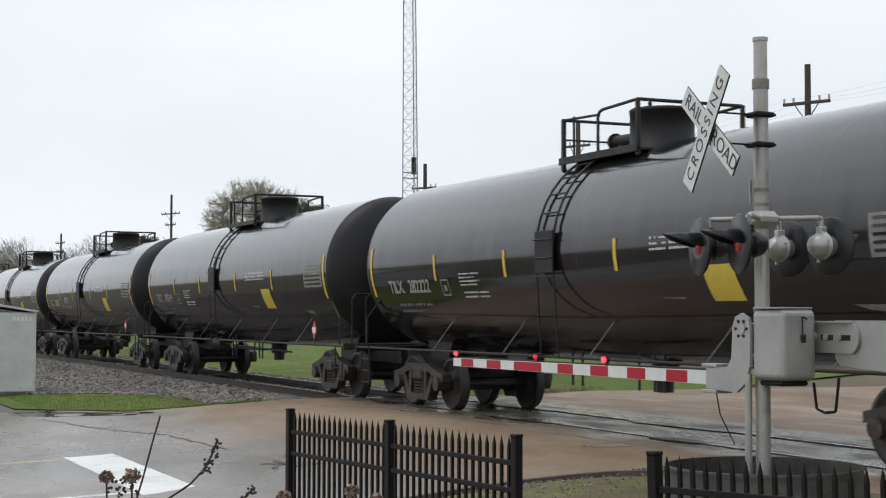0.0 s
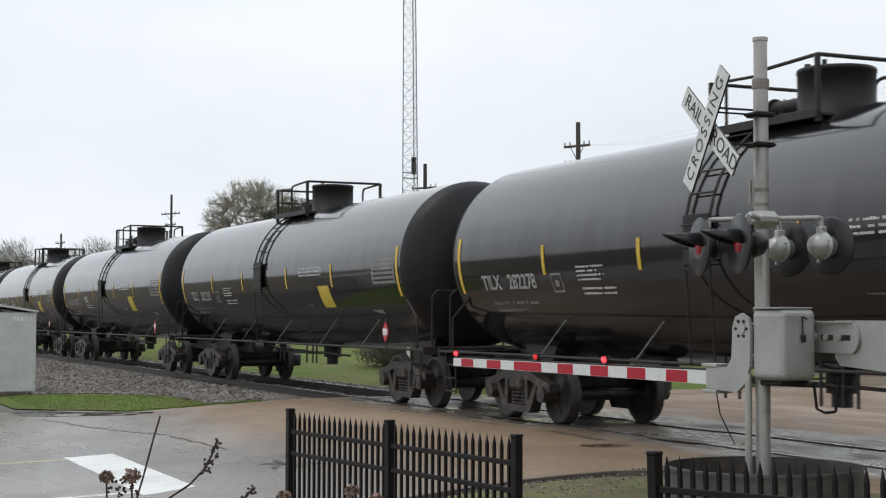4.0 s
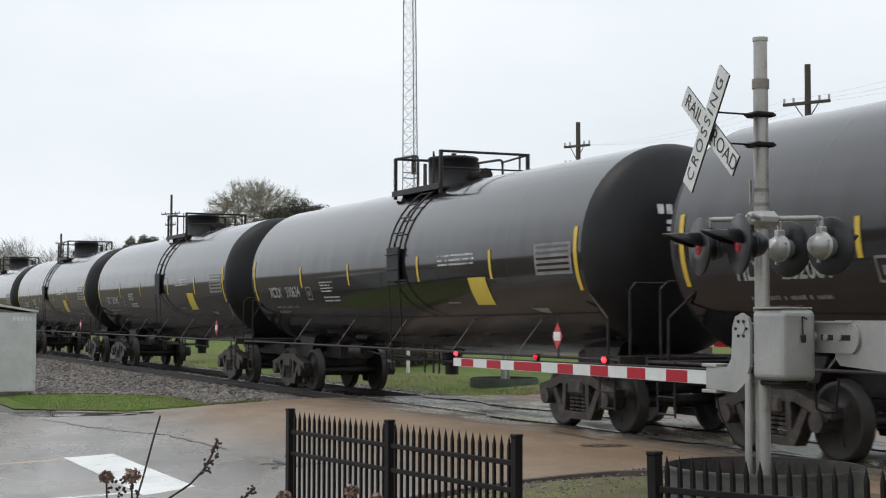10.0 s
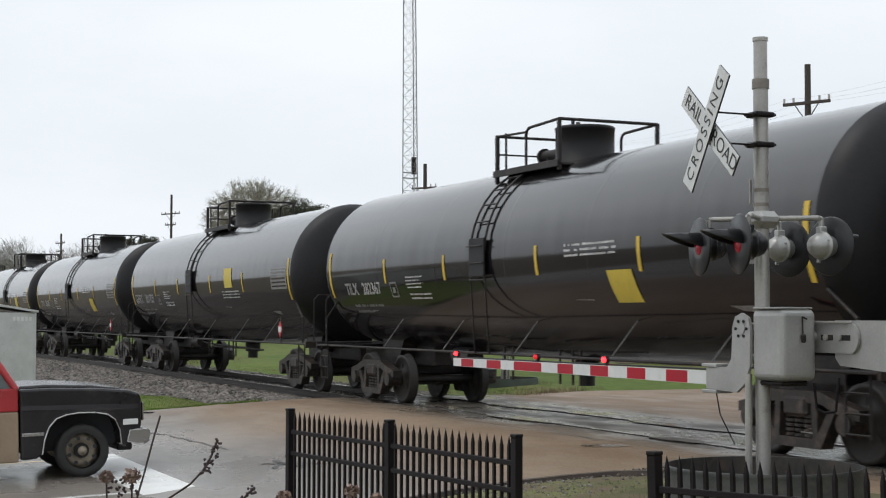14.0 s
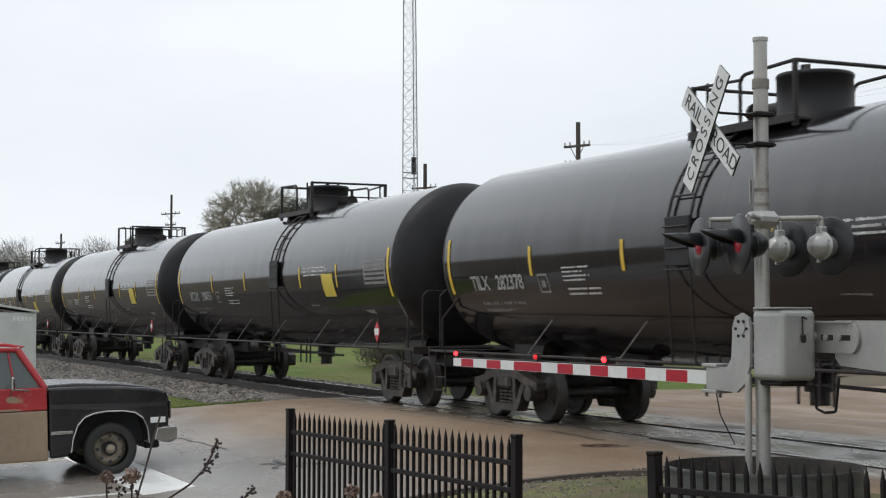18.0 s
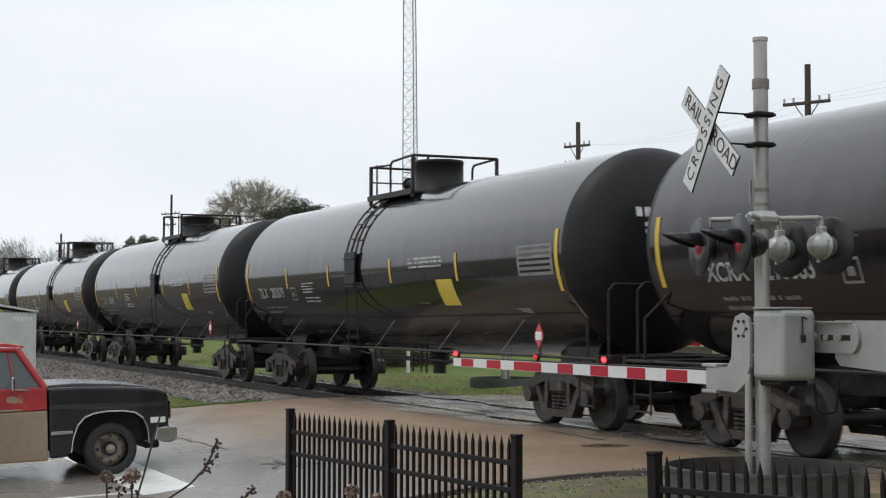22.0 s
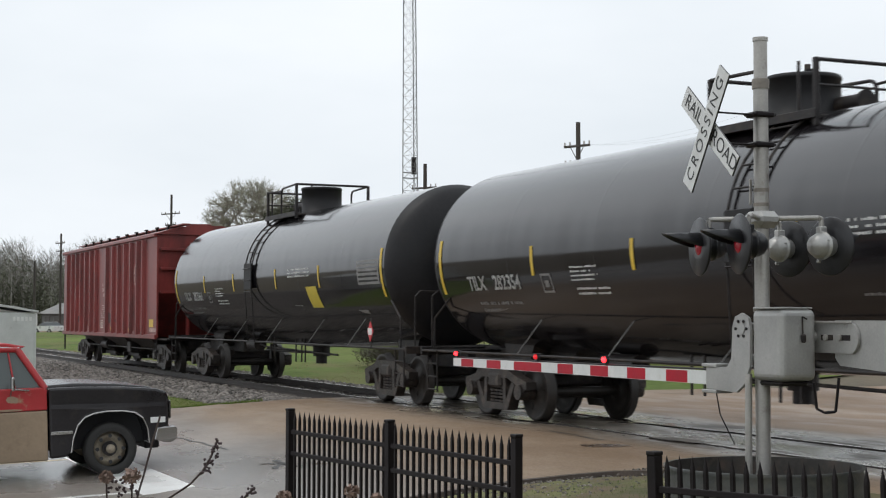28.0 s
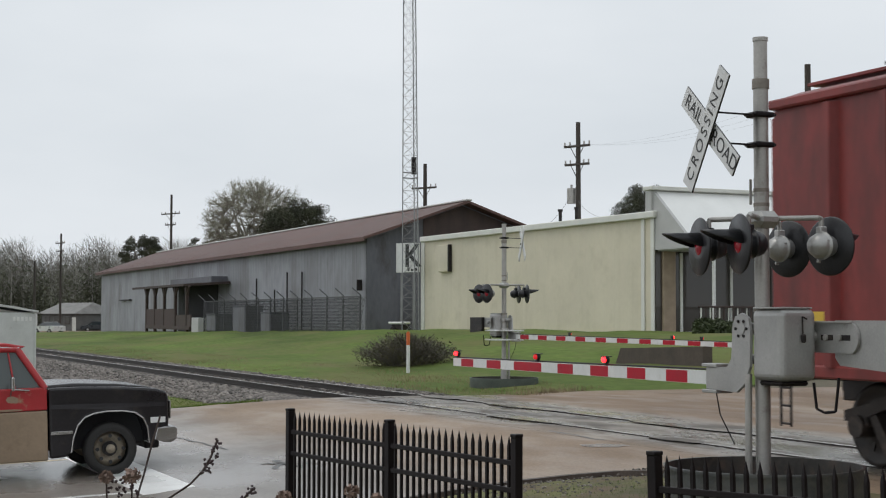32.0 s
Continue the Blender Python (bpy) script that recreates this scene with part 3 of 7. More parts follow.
def draft_gear(g, sx, reach):
    """Coupler and yoke at one end."""
    g.box(min(sx * (reach - 0.75), sx * (reach - 0.25)), max(sx * (reach - 0.75), sx * (reach - 0.25)), -0.09, 0.09, 0.78, 0.96, 0.02)
    g.box(min(sx * (reach - 0.27), sx * (reach + 0.06)), max(sx * (reach - 0.27), sx * (reach + 0.06)), -0.17, 0.15, 0.72, 1.0, 0.05)
    return g


def bars(g, x0, x1, z0, z1, chars, seed, gap=0.22):
    """A row of plain character-sized bars on the tank."""
    rnd = random.Random(seed)
    w = (x1 - x0) / chars
    for i in range(chars):
        if i == 4 and chars > 8 and seed % 7 == 0:
            continue
        patch(g, x0 + i * w + gap * w * 0.5, x0 + (i + 1) * w - gap * w * 0.5, z0, z1, 0.007, 2)
    return g


def lines(g, x0, x1, z0, z1, n, seed):
    """Lines of writing too small to read."""
    rnd = random.Random(seed)
    h = (z1 - z0) / n
    for i in range(n):
        x, z = x0, z1 - (i + 1) * h
        end = x1 - rnd.uniform(0, 0.3) * (x1 - x0)
        while x < end:
            w = rnd.uniform(0.025, 0.05)
            if rnd.random() < 0.86:
                patch(g, x, min(x + w, end), z + h * 0.28, z + h * 0.28 + h * 0.42 * rnd.uniform(0.8, 1.1), 0.007, 1)
            x += w + 0.018
    return g


def tank_car():
    car = thing("tank_car", "wet black tank car with yellow reflective stripes", "tank car", "tank cars of the train")
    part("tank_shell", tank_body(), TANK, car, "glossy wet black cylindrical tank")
    for s in (-1, 1):
        part("tank_head", tank_head(s), HEAD, car, "domed black tank end")
    for x in (-5.3, -2.6, 0.1, 2.7, 5.4):
        part("weld_seam", seam(x), TANK, car)
    # stripes
    for x, w, z0, z1 in ((-7.82, 0.10, 2.02, 2.92), (-4.88, 0.085, 2.26, 2.70), (-2.2, 0.085, 2.26, 2.68), (1.16, 0.085, 2.26, 2.70), (4.07, 0.085, 2.24, 2.70), (7.58, 0.10, 2.02, 2.92)):
        part("stripe", patch(Geo(), x - w / 2, x + w / 2, z0, z1, 0.008, 8), YELLOW, car, "yellow reflective stripe")
    part("placard", patch(Geo(), 3.18, 3.84, 1.84, 2.28, 0.01, 6, 0.06), PLACARD, car, "yellow square panel")
    for x0, x1, z0, z1, n, seed, dim in ((-6.85, -5.25, 1.70, 1.92, 2, 3, 1), (2.05, 3.78, 2.48, 2.70, 3, 5, 0), (-3.92, -3.12, 2.14, 2.38, 4, 8, 0), (-3.86, -2.8, 1.94, 2.08, 2, 9, 0), (-3.72, -2.2, 1.60, 1.80, 3, 11, 1), (2.15, 4.95, 1.66, 1.82, 2, 10, 1), (2.1, 2.7, 1.78, 1.92, 2, 12, 1), (1.4, 2.0, 1.36, 1.52, 3, 13, 1)):
        tagged(part("lettering", lines(Geo(), x0, x1, z0, z1, n, seed), DECAL_DIM if dim else DECAL, car, "block of small unreadable lettering"), kind="stuff")
    fr = Geo()
    for x0, x1, z0, z1 in ((-4.72, -4.40, 2.25, 2.28), (-4.72, -4.40, 2.00, 2.03), (-4.72, -4.69, 2.03, 2.25), (-4.43, -4.40, 2.03, 2.25), (-4.62, -4.50, 2.08, 2.18)):
        patch(fr, x0, x1, z0, z1, 0.007, 1)
    part("test_stencil", fr, DECAL_DIM, car, "small framed stencil")
    panel = part("data_panel", patch(Geo(), 6.32, 7.45, 2.26, 2.72, 0.005, 5), DECAL_DIM, car, "dull grey stencilled panel")
    grid = Geo()
    for k in range(5):
        patch(grid, 6.38, 7.38, 2.31 + 0.085 * k, 2.345 + 0.085 * k, 0.008, 1)
    tagged(part("panel_grid", grid, TANK, panel), kind="stuff")
    patch(fr := Geo(), 5.79, 6.30, 1.57, 1.78, 0.006, 2, 0.08)
    part("outlined_panel", fr, DECAL_DIM, car, "small dull panel")
    # rail along the sill with struts
    g = Geo()
    g.tube([(-8.3, -1.46, 1.06), (8.3, -1.46, 1.06)], 0.022, 8)
    g.tube([(-8.3, 1.46, 1.06), (8.3, 1.46, 1.06)], 0.022, 8)
    part("side_rail", g, STEEL, car, "long thin side rail")
    for x in (-5.1, -2.4, 0.3, 3.2, 5.6):
        for s in (-1, 1):
            part("strut", Geo().cyl((x, s * 1.46, 1.06), (x + 0.26, s * 1.16, 1.60), 0.008, 6), DECAL_DIM, car)
    # stub sills, end platforms
    for s in (-1, 1):
        g = Geo()
        g.box(min(s * 5.4, s * 8.75), max(s * 5.4, s * 8.75), -0.28, 0.28, 0.70, 1.12, 0.02)
        g.prism([(-0.35, 0.86), (0.35, 0.86), (0.6, 1.3), (-0.6, 1.3)], -0.6, 0.6, Matrix.Translation((s * 6.7, 0, 0)))
        draft_gear(g, s, 9.06)
        part("stub_sill", g, STEEL, car, "black stub sill and coupler")
        g = Geo()
        g.box(min(s * 8.05, s * 8.72), max(s * 8.05, s * 8.72), -1.5, 1.5, 1.04, 1.08, 0.01)
        g.box(min(s * 8.68, s * 8.74), max(s * 8.68, s * 8.74), -1.5, 1.5, 0.98, 1.12, 0.01)
        part("end_platform", g, STEEL, car, "narrow black end platform")
        for y in (-1.42, 1.42):
            part("grab_iron", Geo().tube([(s * 8.3, y, 1.08), (s * 8.3, y, 1.62), (s * 7.75, y * 0.97, 1.95)], 0.02, 6), STEEL, car)
            g = Geo()
            for k in range(3):
                g.tube([(s * 8.12, y * 1.02, 0.40 + 0.22 * k), (s * 8.52, y * 1.02, 0.40 + 0.22 * k)], 0.014, 5)
            for xx in (8.12, 8.52):
                g.tube([(s * xx, y * 1.02, 0.36), (s * xx, y * 1.02, 1.08)], 0.016, 5)
            part("step", g, STEEL, car, "thin black sill step")
        part("end_rail", Geo().tube([(s * 8.68, -1.3, 1.08), (s * 8.68, -1.3, 2.0), (s * 8.66, -1.2, 2.1), (s * 8.66, 1.2, 2.1), (s * 8.68, 1.3, 2.0), (s * 8.68, 1.3, 1.08)], 0.018, 6), STEEL, car, "arched end handrail")
    # hazard sign on its bracket
    g = Geo().prism([(6.88, 1.36), (7.02, 1.17), (7.16, 1.36), (7.02, 1.55)], -1.52, -1.505)
    sign = part("hazard_sign", g, material_cache("hazard_white_red"), car, "small red and white diamond sign")
    part("sign_band", Geo().prism([(6.92, 1.425), (6.92, 1.30), (7.12, 1.30), (7.12, 1.425)], -1.524, -1.521), DECAL, sign, "white middle band")
    part("sign_post", Geo().box(7.00, 7.04, -1.505, -1.49, 1.06, 1.62), STEEL, car)
    # marks on the end of the tank that faces the crossing
    def on_head(y, z):
        r = min(0.999, math.hypot(y, z - TZ) / TR)
        return (TEND + 0.66 * math.sqrt(1 - r * r) + 0.008, y, z)
    g, rnd = Geo(), random.Random(5)
    for z0, z1, y0, n in ((3.08, 3.22, -0.62, 9), (2.94, 3.00, -0.5, 7), (2.84, 2.90, -0.5, 6)):
        for i in range(n):
            if rnd.random() < 0.88:
                a = y0 + i * 0.13
                g.add([on_head(a, z0), on_head(a + 0.09, z0), on_head(a + 0.09, z1), on_head(a, z1)], [(0, 1, 2, 3)])
    tagged(part("end_lettering", g, DECAL, car, "rows of worn white bars"), kind="stuff")
    # manway housing, platform, cage, ladder
    g = Geo().lathe([(0.53, 4.02), (0.53, 4.08), (0.475, 4.09), (0.475, 4.62), (0.485, 4.625), (0.485, 4.665), (0.46, 4.685), (0.2, 4.69)], 28, pose(-0.05, 0, 0))
    g.cyl((0.1, -0.3, 4.69), (0.1, -0.3, 4.76), 0.03, 8).cyl((-0.3, 0.1, 4.69), (-0.3, 0.1, 4.74), 0.05, 8)
    part("manway_housing", g, HOUSING, car, "black round manway housing with lid")
    part("manway_pipe", Geo().cyl((-0.95, -0.25, 4.28), (-0.45, -0.2, 4.28), 0.10, 12).cyl((-0.98, -0.25, 4.28), (-0.93, -0.25, 4.28), 0.14, 12).cyl((-0.75, -0.25, 4.0), (-0.75, -0.25, 4.28), 0.07, 10), STEEL, car)
    g = Geo()
    for y0, y1 in ((-0.92, -0.56), (0.56, 0.92)):
        g.box(-1.32, 0.74, y0, y1, 3.98, 4.02, 0.006)
    g.box(-1.48, -0.72, -0.56, 0.56, 3.98, 4.02, 0.006)
    g.box(-1.50, 0.76, -0.94, -0.91, 3.95, 4.06, 0.006).box(-1.50, 0.76, 0.91, 0.94, 3.95, 4.06, 0.006)
    for x in (-1.2, 0.6):
        for y in (-0.75, 0.75):
            g.cyl((x, y, 3.8), (x, y, 3.98), 0.03, 6)
    part("platform", g, STEEL, car, "narrow grating platform round the manway")
    g = Geo()
    for y in (-0.88, 0.88):
        g.box(-1.48, -1.41, y - 0.03, y + 0.03, 3.86, 4.66, 0.008)
        g.box(0.68, 0.74, y - 0.03, y + 0.03, 3.9, 4.70, 0.008)
        g.tube([(-0.40, y, 4.0), (-0.40, y, 4.56), (-0.36, y, 4.63), (-0.28, y, 4.66), (0.71, y, 4.69)], 0.024, 8)
        g.tube([(-1.12, y, 4.0), (-1.12, y, 4.66)], 0.02, 6)
    g.tube([(-1.445, -0.88, 4.64), (-1.445, 0.88, 4.64)], 0.024, 8).tube([(-1.445, -0.88, 4.64), (-0.40, -0.88, 4.60)], 0.02, 8)
    g.tube([(0.71, -0.88, 4.69), (0.71, 0.88, 4.69)], 0.026, 8)
    g.tube([(-1.445, -0.88, 4.34), (-1.445, 0.88, 4.34)], 0.016, 6)
    part("safety_cage", g, STEEL, car, "black pipe safety rail cage")
    g = Geo()
    for x in (-1.02, -0.50):
        pts = [shell(x, a, TR + 0.05) for a in [0.55 + i * 0.14 for i in range(8)]]
        g.tube(pts, 0.02, 6)
        g.tube([pts[-1], (x, -1.57, 2.3), (x, -1.49, 1.06)], 0.014, 6)
    for i in range(5):
        a = 0.62 + i * 0.2
        g.tube([shell(-1.02, a, TR + 0.05), shell(-0.50, a, TR + 0.05)], 0.014, 5)
    for i in range(4, 7):
        z = 1.15 + i * 0.27
        g.tube([(-1.02, -1.50 - 0.10 * (z - 1.06) / 1.24, z), (-0.50, -1.50 - 0.10 * (z - 1.06) / 1.24, z)], 0.012, 5)
    part("ladder", g, STEEL, car, "thin black side ladder")
    part("ladder_guard", Geo().box(-1.04, -0.48, -1.60, -1.578, 2.28, 2.90, 0.008), HOUSING, car, "dark plate on the ladder")
    # outlet valve and piping below
    g = Geo().cyl((0, 0, 0.72), (0, 0, 1.12), 0.2, 14).cyl((0, 0, 0.55), (0, 0, 0.74), 0.13, 12)
    part("outlet_rod", Geo().tube([(-2.2, -0.5, 0.82), (-0.2, -0.5, 0.82), (0.3, -0.1, 0.82)], 0.03, 6), STEEL, car)
    for x in (-1.2, -0.9, 0.7, 1.1, 1.35):
        part("hanger", Geo().box(x - 0.018, x + 0.018, -0.88, -0.85, 0.62, 1.15, 0.005), STEEL, car)
    part("outlet_valve", g, STEEL, car, "bottom outlet valve and piping")
    part("brake_cylinder", Geo().cyl((-3.6, -0.6, 0.95), (-2.9, -0.6, 0.95), 0.16, 14).tube([(-2.9, -0.6, 0.95), (-2.3, -0.6, 0.9), (2.2, -0.4, 0.8)], 0.025, 6), STEEL, car, "brake cylinder and rod")
    add_bogies(car, (-6.62, 6.78))
    return car


cache = {}


def material_cache(name):
    if name not in cache:
        cache[name] = material(name, (0.55, 0.05, 0.06), 0.5, var=0.2, scale=20.0, bump=0.0)
    return cache[name]


RIBS = (-6.93, -6.02, -5.16, -4.31, -3.44, -2.51, -1.62, 0.17, 1.18, 2.04, 2.99, 3.87, 4.77, 5.54)


def hopper_car():
    car = thing("hopper_car", "oxide red ribbed covered hopper car, end of train", "hopper car")
    XL, XR, Z0, Z1 = -7.98, 7.08, 1.02, 4.01
    for s in (-1, 1):
        g = Geo().box(XL, XR, s * 1.5 - 0.03, s * 1.5 + 0.03, Z0, Z1, 0.01)
        side = part("side_sheet", g, HOPPER, car, "oxide red steel side with worn paint")
        for x in RIBS:
            o = [(x - 0.10, -0.0), (x - 0.05, 0.10), (x + 0.05, 0.10), (x + 0.10, 0.0)]
            vs = [(px, s * (1.53 + py), z) for z in (Z0 + 0.08, Z1 - 0.06) for px, py in o]
            part("rib", Geo().add(vs, [(0, 1, 5, 4), (1, 2, 6, 5), (2, 3, 7, 6), (0, 3, 2, 1), (4, 5, 6, 7)]), HOPPER, side)
        part("top_chord", Geo().box(XL, XR, s * 1.56 - 0.06, s * 1.56 + 0.06, Z1 - 0.03, Z1 + 0.08, 0.02), HOPPER, car)
        part("side_sill", Geo().box(XL, XR, s * 1.545 - 0.04, s * 1.545 + 0.04, Z0 - 0.04, Z0 + 0.10, 0.02), HOPPER, car)
    g = Geo()
    o = [(-1.62, Z1 + 0.05), (-1.1, Z1 + 0.22), (-0.4, Z1 + 0.33), (0.4, Z1 + 0.33), (1.1, Z1 + 0.22), (1.62, Z1 + 0.05)]
    n = len(o)
    vs = [(x, y, z) for x in (XL - 0.05, XR + 0.05) for y, z in o]
    g.add(vs, [(i, i + n, i + n + 1, i + 1) for i in range(n - 1)] + [tuple(range(n)), tuple(range(2 * n - 1, n - 1, -1)), (0, n - 1, 2 * n - 1, n)], False)
    part("roof", g, HOPPER, car, "dark red curved roof")
    for i in range(10):
        x = -7.05 + i * 1.42
        g = Geo().cyl((x, 0, Z1 + 0.3), (x, 0, Z1 + 0.42), 0.32, 16).box(x - 0.05, x + 0.05, -0.45, 0.45, Z1 + 0.42, Z1 + 0.46, 0.005)
        part("hatch", g, HOPPER, car)
        part("hatch_clamp", Geo().cyl((x + 0.5, -1.0, Z1 + 0.22), (x + 0.5, -1.0, Z1 + 0.36), 0.03, 6).box(x + 0.38, x + 0.62, -1.04, -0.96, Z1 + 0.34, Z1 + 0.38, 0.005), STEEL, car)
    for y in (-0.85, 0.85):
        part("running_board", Geo().box(XL - 0.1, XR + 0.75, y - 0.12, y + 0.12, Z1 + 0.30, Z1 + 0.34, 0.005), HOPPER, car)
    for s in (-1, 1):
        sx = s
        x0 = XR - 0.06 if s > 0 else XL + 0.06
        g = Geo()
        o = [(-1.5 * s, Z0), (0.0, 2.35), (0.0, Z1 + 0.055), (-0.06 * s, Z1 + 0.055), (-0.06 * s, 2.38), (-1.6 * s, Z0)]
        o = [(x0 + a, z) for a, z in o]
        if s > 0:
            o = o[::-1]
        g.prism(o, -1.47, 1.47)
        part("end_sheet", g, HOPPER, car)
        for z, d in ((2.36, 0.10), (3.05, 0.14), (3.62, 0.14)):
            part("end_stiffener", Geo().box(min(x0, x0 + s * d), max(x0, x0 + s * d), -1.42, 1.42, z - 0.04, z + 0.04, 0.01), HOPPER, car)
        for y in (-0.55, 0.55):
            part("end_post", Geo().box(min(x0 - s * 0.2, x0 - s * 0.1), max(x0 - s * 0.2, x0 - s * 0.1), y - 0.05, y + 0.05, 1.04, 2.36, 0.01), HOPPER, car)
        for k in range(8 if s < 0 else 0):
            z = 1.25 + 0.34 * k
            part("rung", Geo().tube([(x0 + s * 0.14, -1.46, z), (x0 + s * 0.14, -1.02, z)], 0.014, 5), HOPPER, car)
        for y in (-1.46, -1.02) if s < 0 else ():
            part("ladder_rail", Geo().box(x0 + s * 0.14 - 0.02, x0 + s * 0.14 + 0.02, y - 0.02, y + 0.02, 1.05, 3.9), HOPPER, car)
        e = 8.05 if s > 0 else 8.35
        g = Geo().box(min(s * 6.9, s * e), max(s * 6.9, s * e), -1.45, 1.45, 0.96, 1.01, 0.01)
        g.box(min(s * 5.2, s * e), max(s * 5.2, s * e), -0.3, 0.3, 0.66, 0.96, 0.02)
        draft_gear(g, s, 8.5)
        part("end_sill", g, STEEL, car, "black end sill and coupler")
        for y in (-1.5, 1.5):
            g = Geo()
            for k in range(3):
                g.tube([(x0 - s * 0.18, y, 0.45 + 0.2 * k), (x0, y, 0.45 + 0.2 * k)], 0.014, 5)
            for xx in (x0 - s * 0.18, x0):
                g.tube([(xx, y, 0.42), (xx, y, 1.0)], 0.016, 5)
            part("step", g, STEEL, car, "black sill step")
    for x in (-3.3, 0.35, 4.0):
        g = Geo()
        a = [(x - 1.7, -1.4, 1.0), (x + 1.7, -1.4, 1.0), (x + 1.7, 1.4, 1.0), (x - 1.7, 1.4, 1.0)]
        b = [(x - 0.4, -0.5, 0.36), (x + 0.4, -0.5, 0.36), (x + 0.4, 0.5, 0.36), (x - 0.4, 0.5, 0.36)]
        g.add(a + b, [(0, 4, 5, 1), (1, 5, 6, 2), (2, 6, 7, 3), (3, 7, 4, 0), (4, 7, 6, 5)])
        # Bays take dark bogie steel instead of hopper red to darken the underside.
        part("hopper_bay", g, BOGIE, car, "sloped discharge bay, coloured dark")
        for y in (-0.72, 0.62):
            part("gate_rack", Geo().box(x - 0.95, x + 0.95, y, y + 0.10, 0.34, 0.44, 0.01).cyl((x - 0.8, y, 0.39), (x - 0.8, y - 0.14, 0.39), 0.07, 10), STEEL, car)
        part("outlet_gate", Geo().box(x - 0.55, x + 0.55, -0.6, 0.6, 0.26, 0.36, 0.01), STEEL, car)
    g = Geo()
    g.tube([(-4.6, -1.2, 0.66), (5.4, -1.2, 0.66)], 0.025, 6)
    g.cyl((-2.2, -1.1, 0.72), (-1.3, -1.1, 0.72), 0.17, 12).box(1.9, 2.4, -1.25, -0.9, 0.5, 0.85, 0.03)
    part("brake_rod", g, STEEL, car)

    def plate(x0, x1, z0, z1, y=-1.536):
        return Geo().add([(x0, y, z0), (x1, y, z0), (x1, y, z1), (x0, y, z1)], [(0, 1, 2, 3)])

    # badge: pale disc with a cross cut in it
    g = Geo()
    seg, c = 28, (4.42, 2.92)
    vs = [(c[0] + 0.33 * math.cos(6.2832 * i / seg), -1.537, c[1] + 0.38 * math.sin(6.2832 * i / seg)) for i in range(seg)]
    g.add(vs, [tuple(range(seg))])
    badge = part("badge", g, DECAL_RED, car, "pale round badge")
    g = Geo()
    for a, b, z0, z1 in ((-0.03, 0.03, -0.3, 0.3), (-0.28, 0.28, -0.03, 0.03), (-0.2, -0.1, -0.25, 0.25), (0.1, 0.2, -0.25, 0.25)):
        g.add(plate(c[0] + a, c[0] + b, c[1] + z0, c[1] + z1, -1.541).v, [(0, 1, 2, 3)])
    part("badge_cross", g, HOPPER, badge)

    def rows(x0, x1, z0, z1, n, chars, mt, seed, label):
        rnd, g = random.Random(seed), Geo()
        h = (z1 - z0) / n
        for i in range(n):
            if n == 1:
                w = (x1 - x0) / chars
                for k in range(chars):
                    g.add(plate(x0 + k * w + w * 0.12, x0 + (k + 1) * w - w * 0.12, z0, z1).v, [(0, 1, 2, 3)])
                continue
            trim = rnd.uniform(0.0, 0.18) * (x1 - x0)
            x = x0 + trim
            while x < x1 - trim:
                w = rnd.uniform(0.3, 0.55) * h
                if rnd.random() < 0.84:
                    g.add(plate(x, min(x + w, x1), z1 - (i + 1) * h + h * 0.34, z1 - i * h - h * rnd.uniform(0.0, 0.08)).v, [(0, 1, 2, 3)])
                x += w + h * 0.16
        tagged(part("lettering", g, mt, car, label), kind="" if n == 1 else "stuff")

    rows(-5.78, -5.22, 2.34, 2.68, 1, 2, DECAL_TAN, 1, "worn pale letters")
    rows(-4.85, -4.38, 2.33, 2.65, 1, 2, DECAL_TAN, 2, "worn pale letters")
    rows(-5.72, -5.24, 1.98, 2.20, 1, 3, DECAL_TAN, 3, "worn pale figures")
    rows(-4.80, -4.38, 1.98, 2.22, 1, 3, DECAL_TAN, 4, "worn pale figures")
    rows(-4.74, -4.38, 1.66, 1.86, 2, 4, DECAL_RED, 14, "small worn lettering")
    rows(-5.58, -5.26, 1.10, 1.42, 4, 3, DECAL_RED, 15, "small worn lettering")
    rows(-3.30, -3.0, 1.10, 1.32, 3, 2, DECAL_RED, 16, "small worn lettering")
    rows(-0.85, 0.0, 2.25, 2.78, 3, 6, DECAL_RED, 5, "faded pinkish lettering")
    rows(-0.98, 0.06, 1.58, 2.04, 7, 9, DECAL_RED, 6, "small worn lettering")
    rows(-1.03, -0.54, 1.24, 1.53, 4, 5, DECAL_TAN, 7, "small worn lettering")
    rows(5.12, 5.40, 1.43, 1.70, 4, 4, DECAL_TAN, 8, "small worn lettering")
    g = plate(4.32, 4.62, 1.42, 1.74)
    part("data_plate", g, DECAL_TAN, car, "pale framed data panel")
    part("data_plate_face", plate(4.36, 4.58, 1.47, 1.69, -1.54), STEEL, car)
    for x0, x1, z0, z1 in ((6.18, 6.72, 1.33, 1.56), (-7.32, -7.04, 1.44, 1.70), (-4.55, -4.42, 1.16, 1.30), (-1.86, -1.73, 1.17, 1.29), (0.62, 1.07, 1.19, 1.31), (3.36, 3.76, 1.18, 1.31)):
        part("stripe", plate(x0, x1, z0, z1), YELLOW, car, "yellow reflective patch")
    rnd = random.Random(31)
    for cx, cz, ra, rb in ((0.5, 1.62, 0.55, 0.16), (-0.3, 1.75, 0.25, 0.14), (1.1, 1.55, 0.3, 0.1), (-4.9, 1.55, 0.2, 0.12)):
        vs = [(cx + ra * (0.7 + 0.6 * rnd.random()) * math.cos(6.2832 * i / 22), -1.5345, cz + rb * (0.7 + 0.6 * rnd.random()) * math.sin(6.2832 * i / 22)) for i in range(22)]
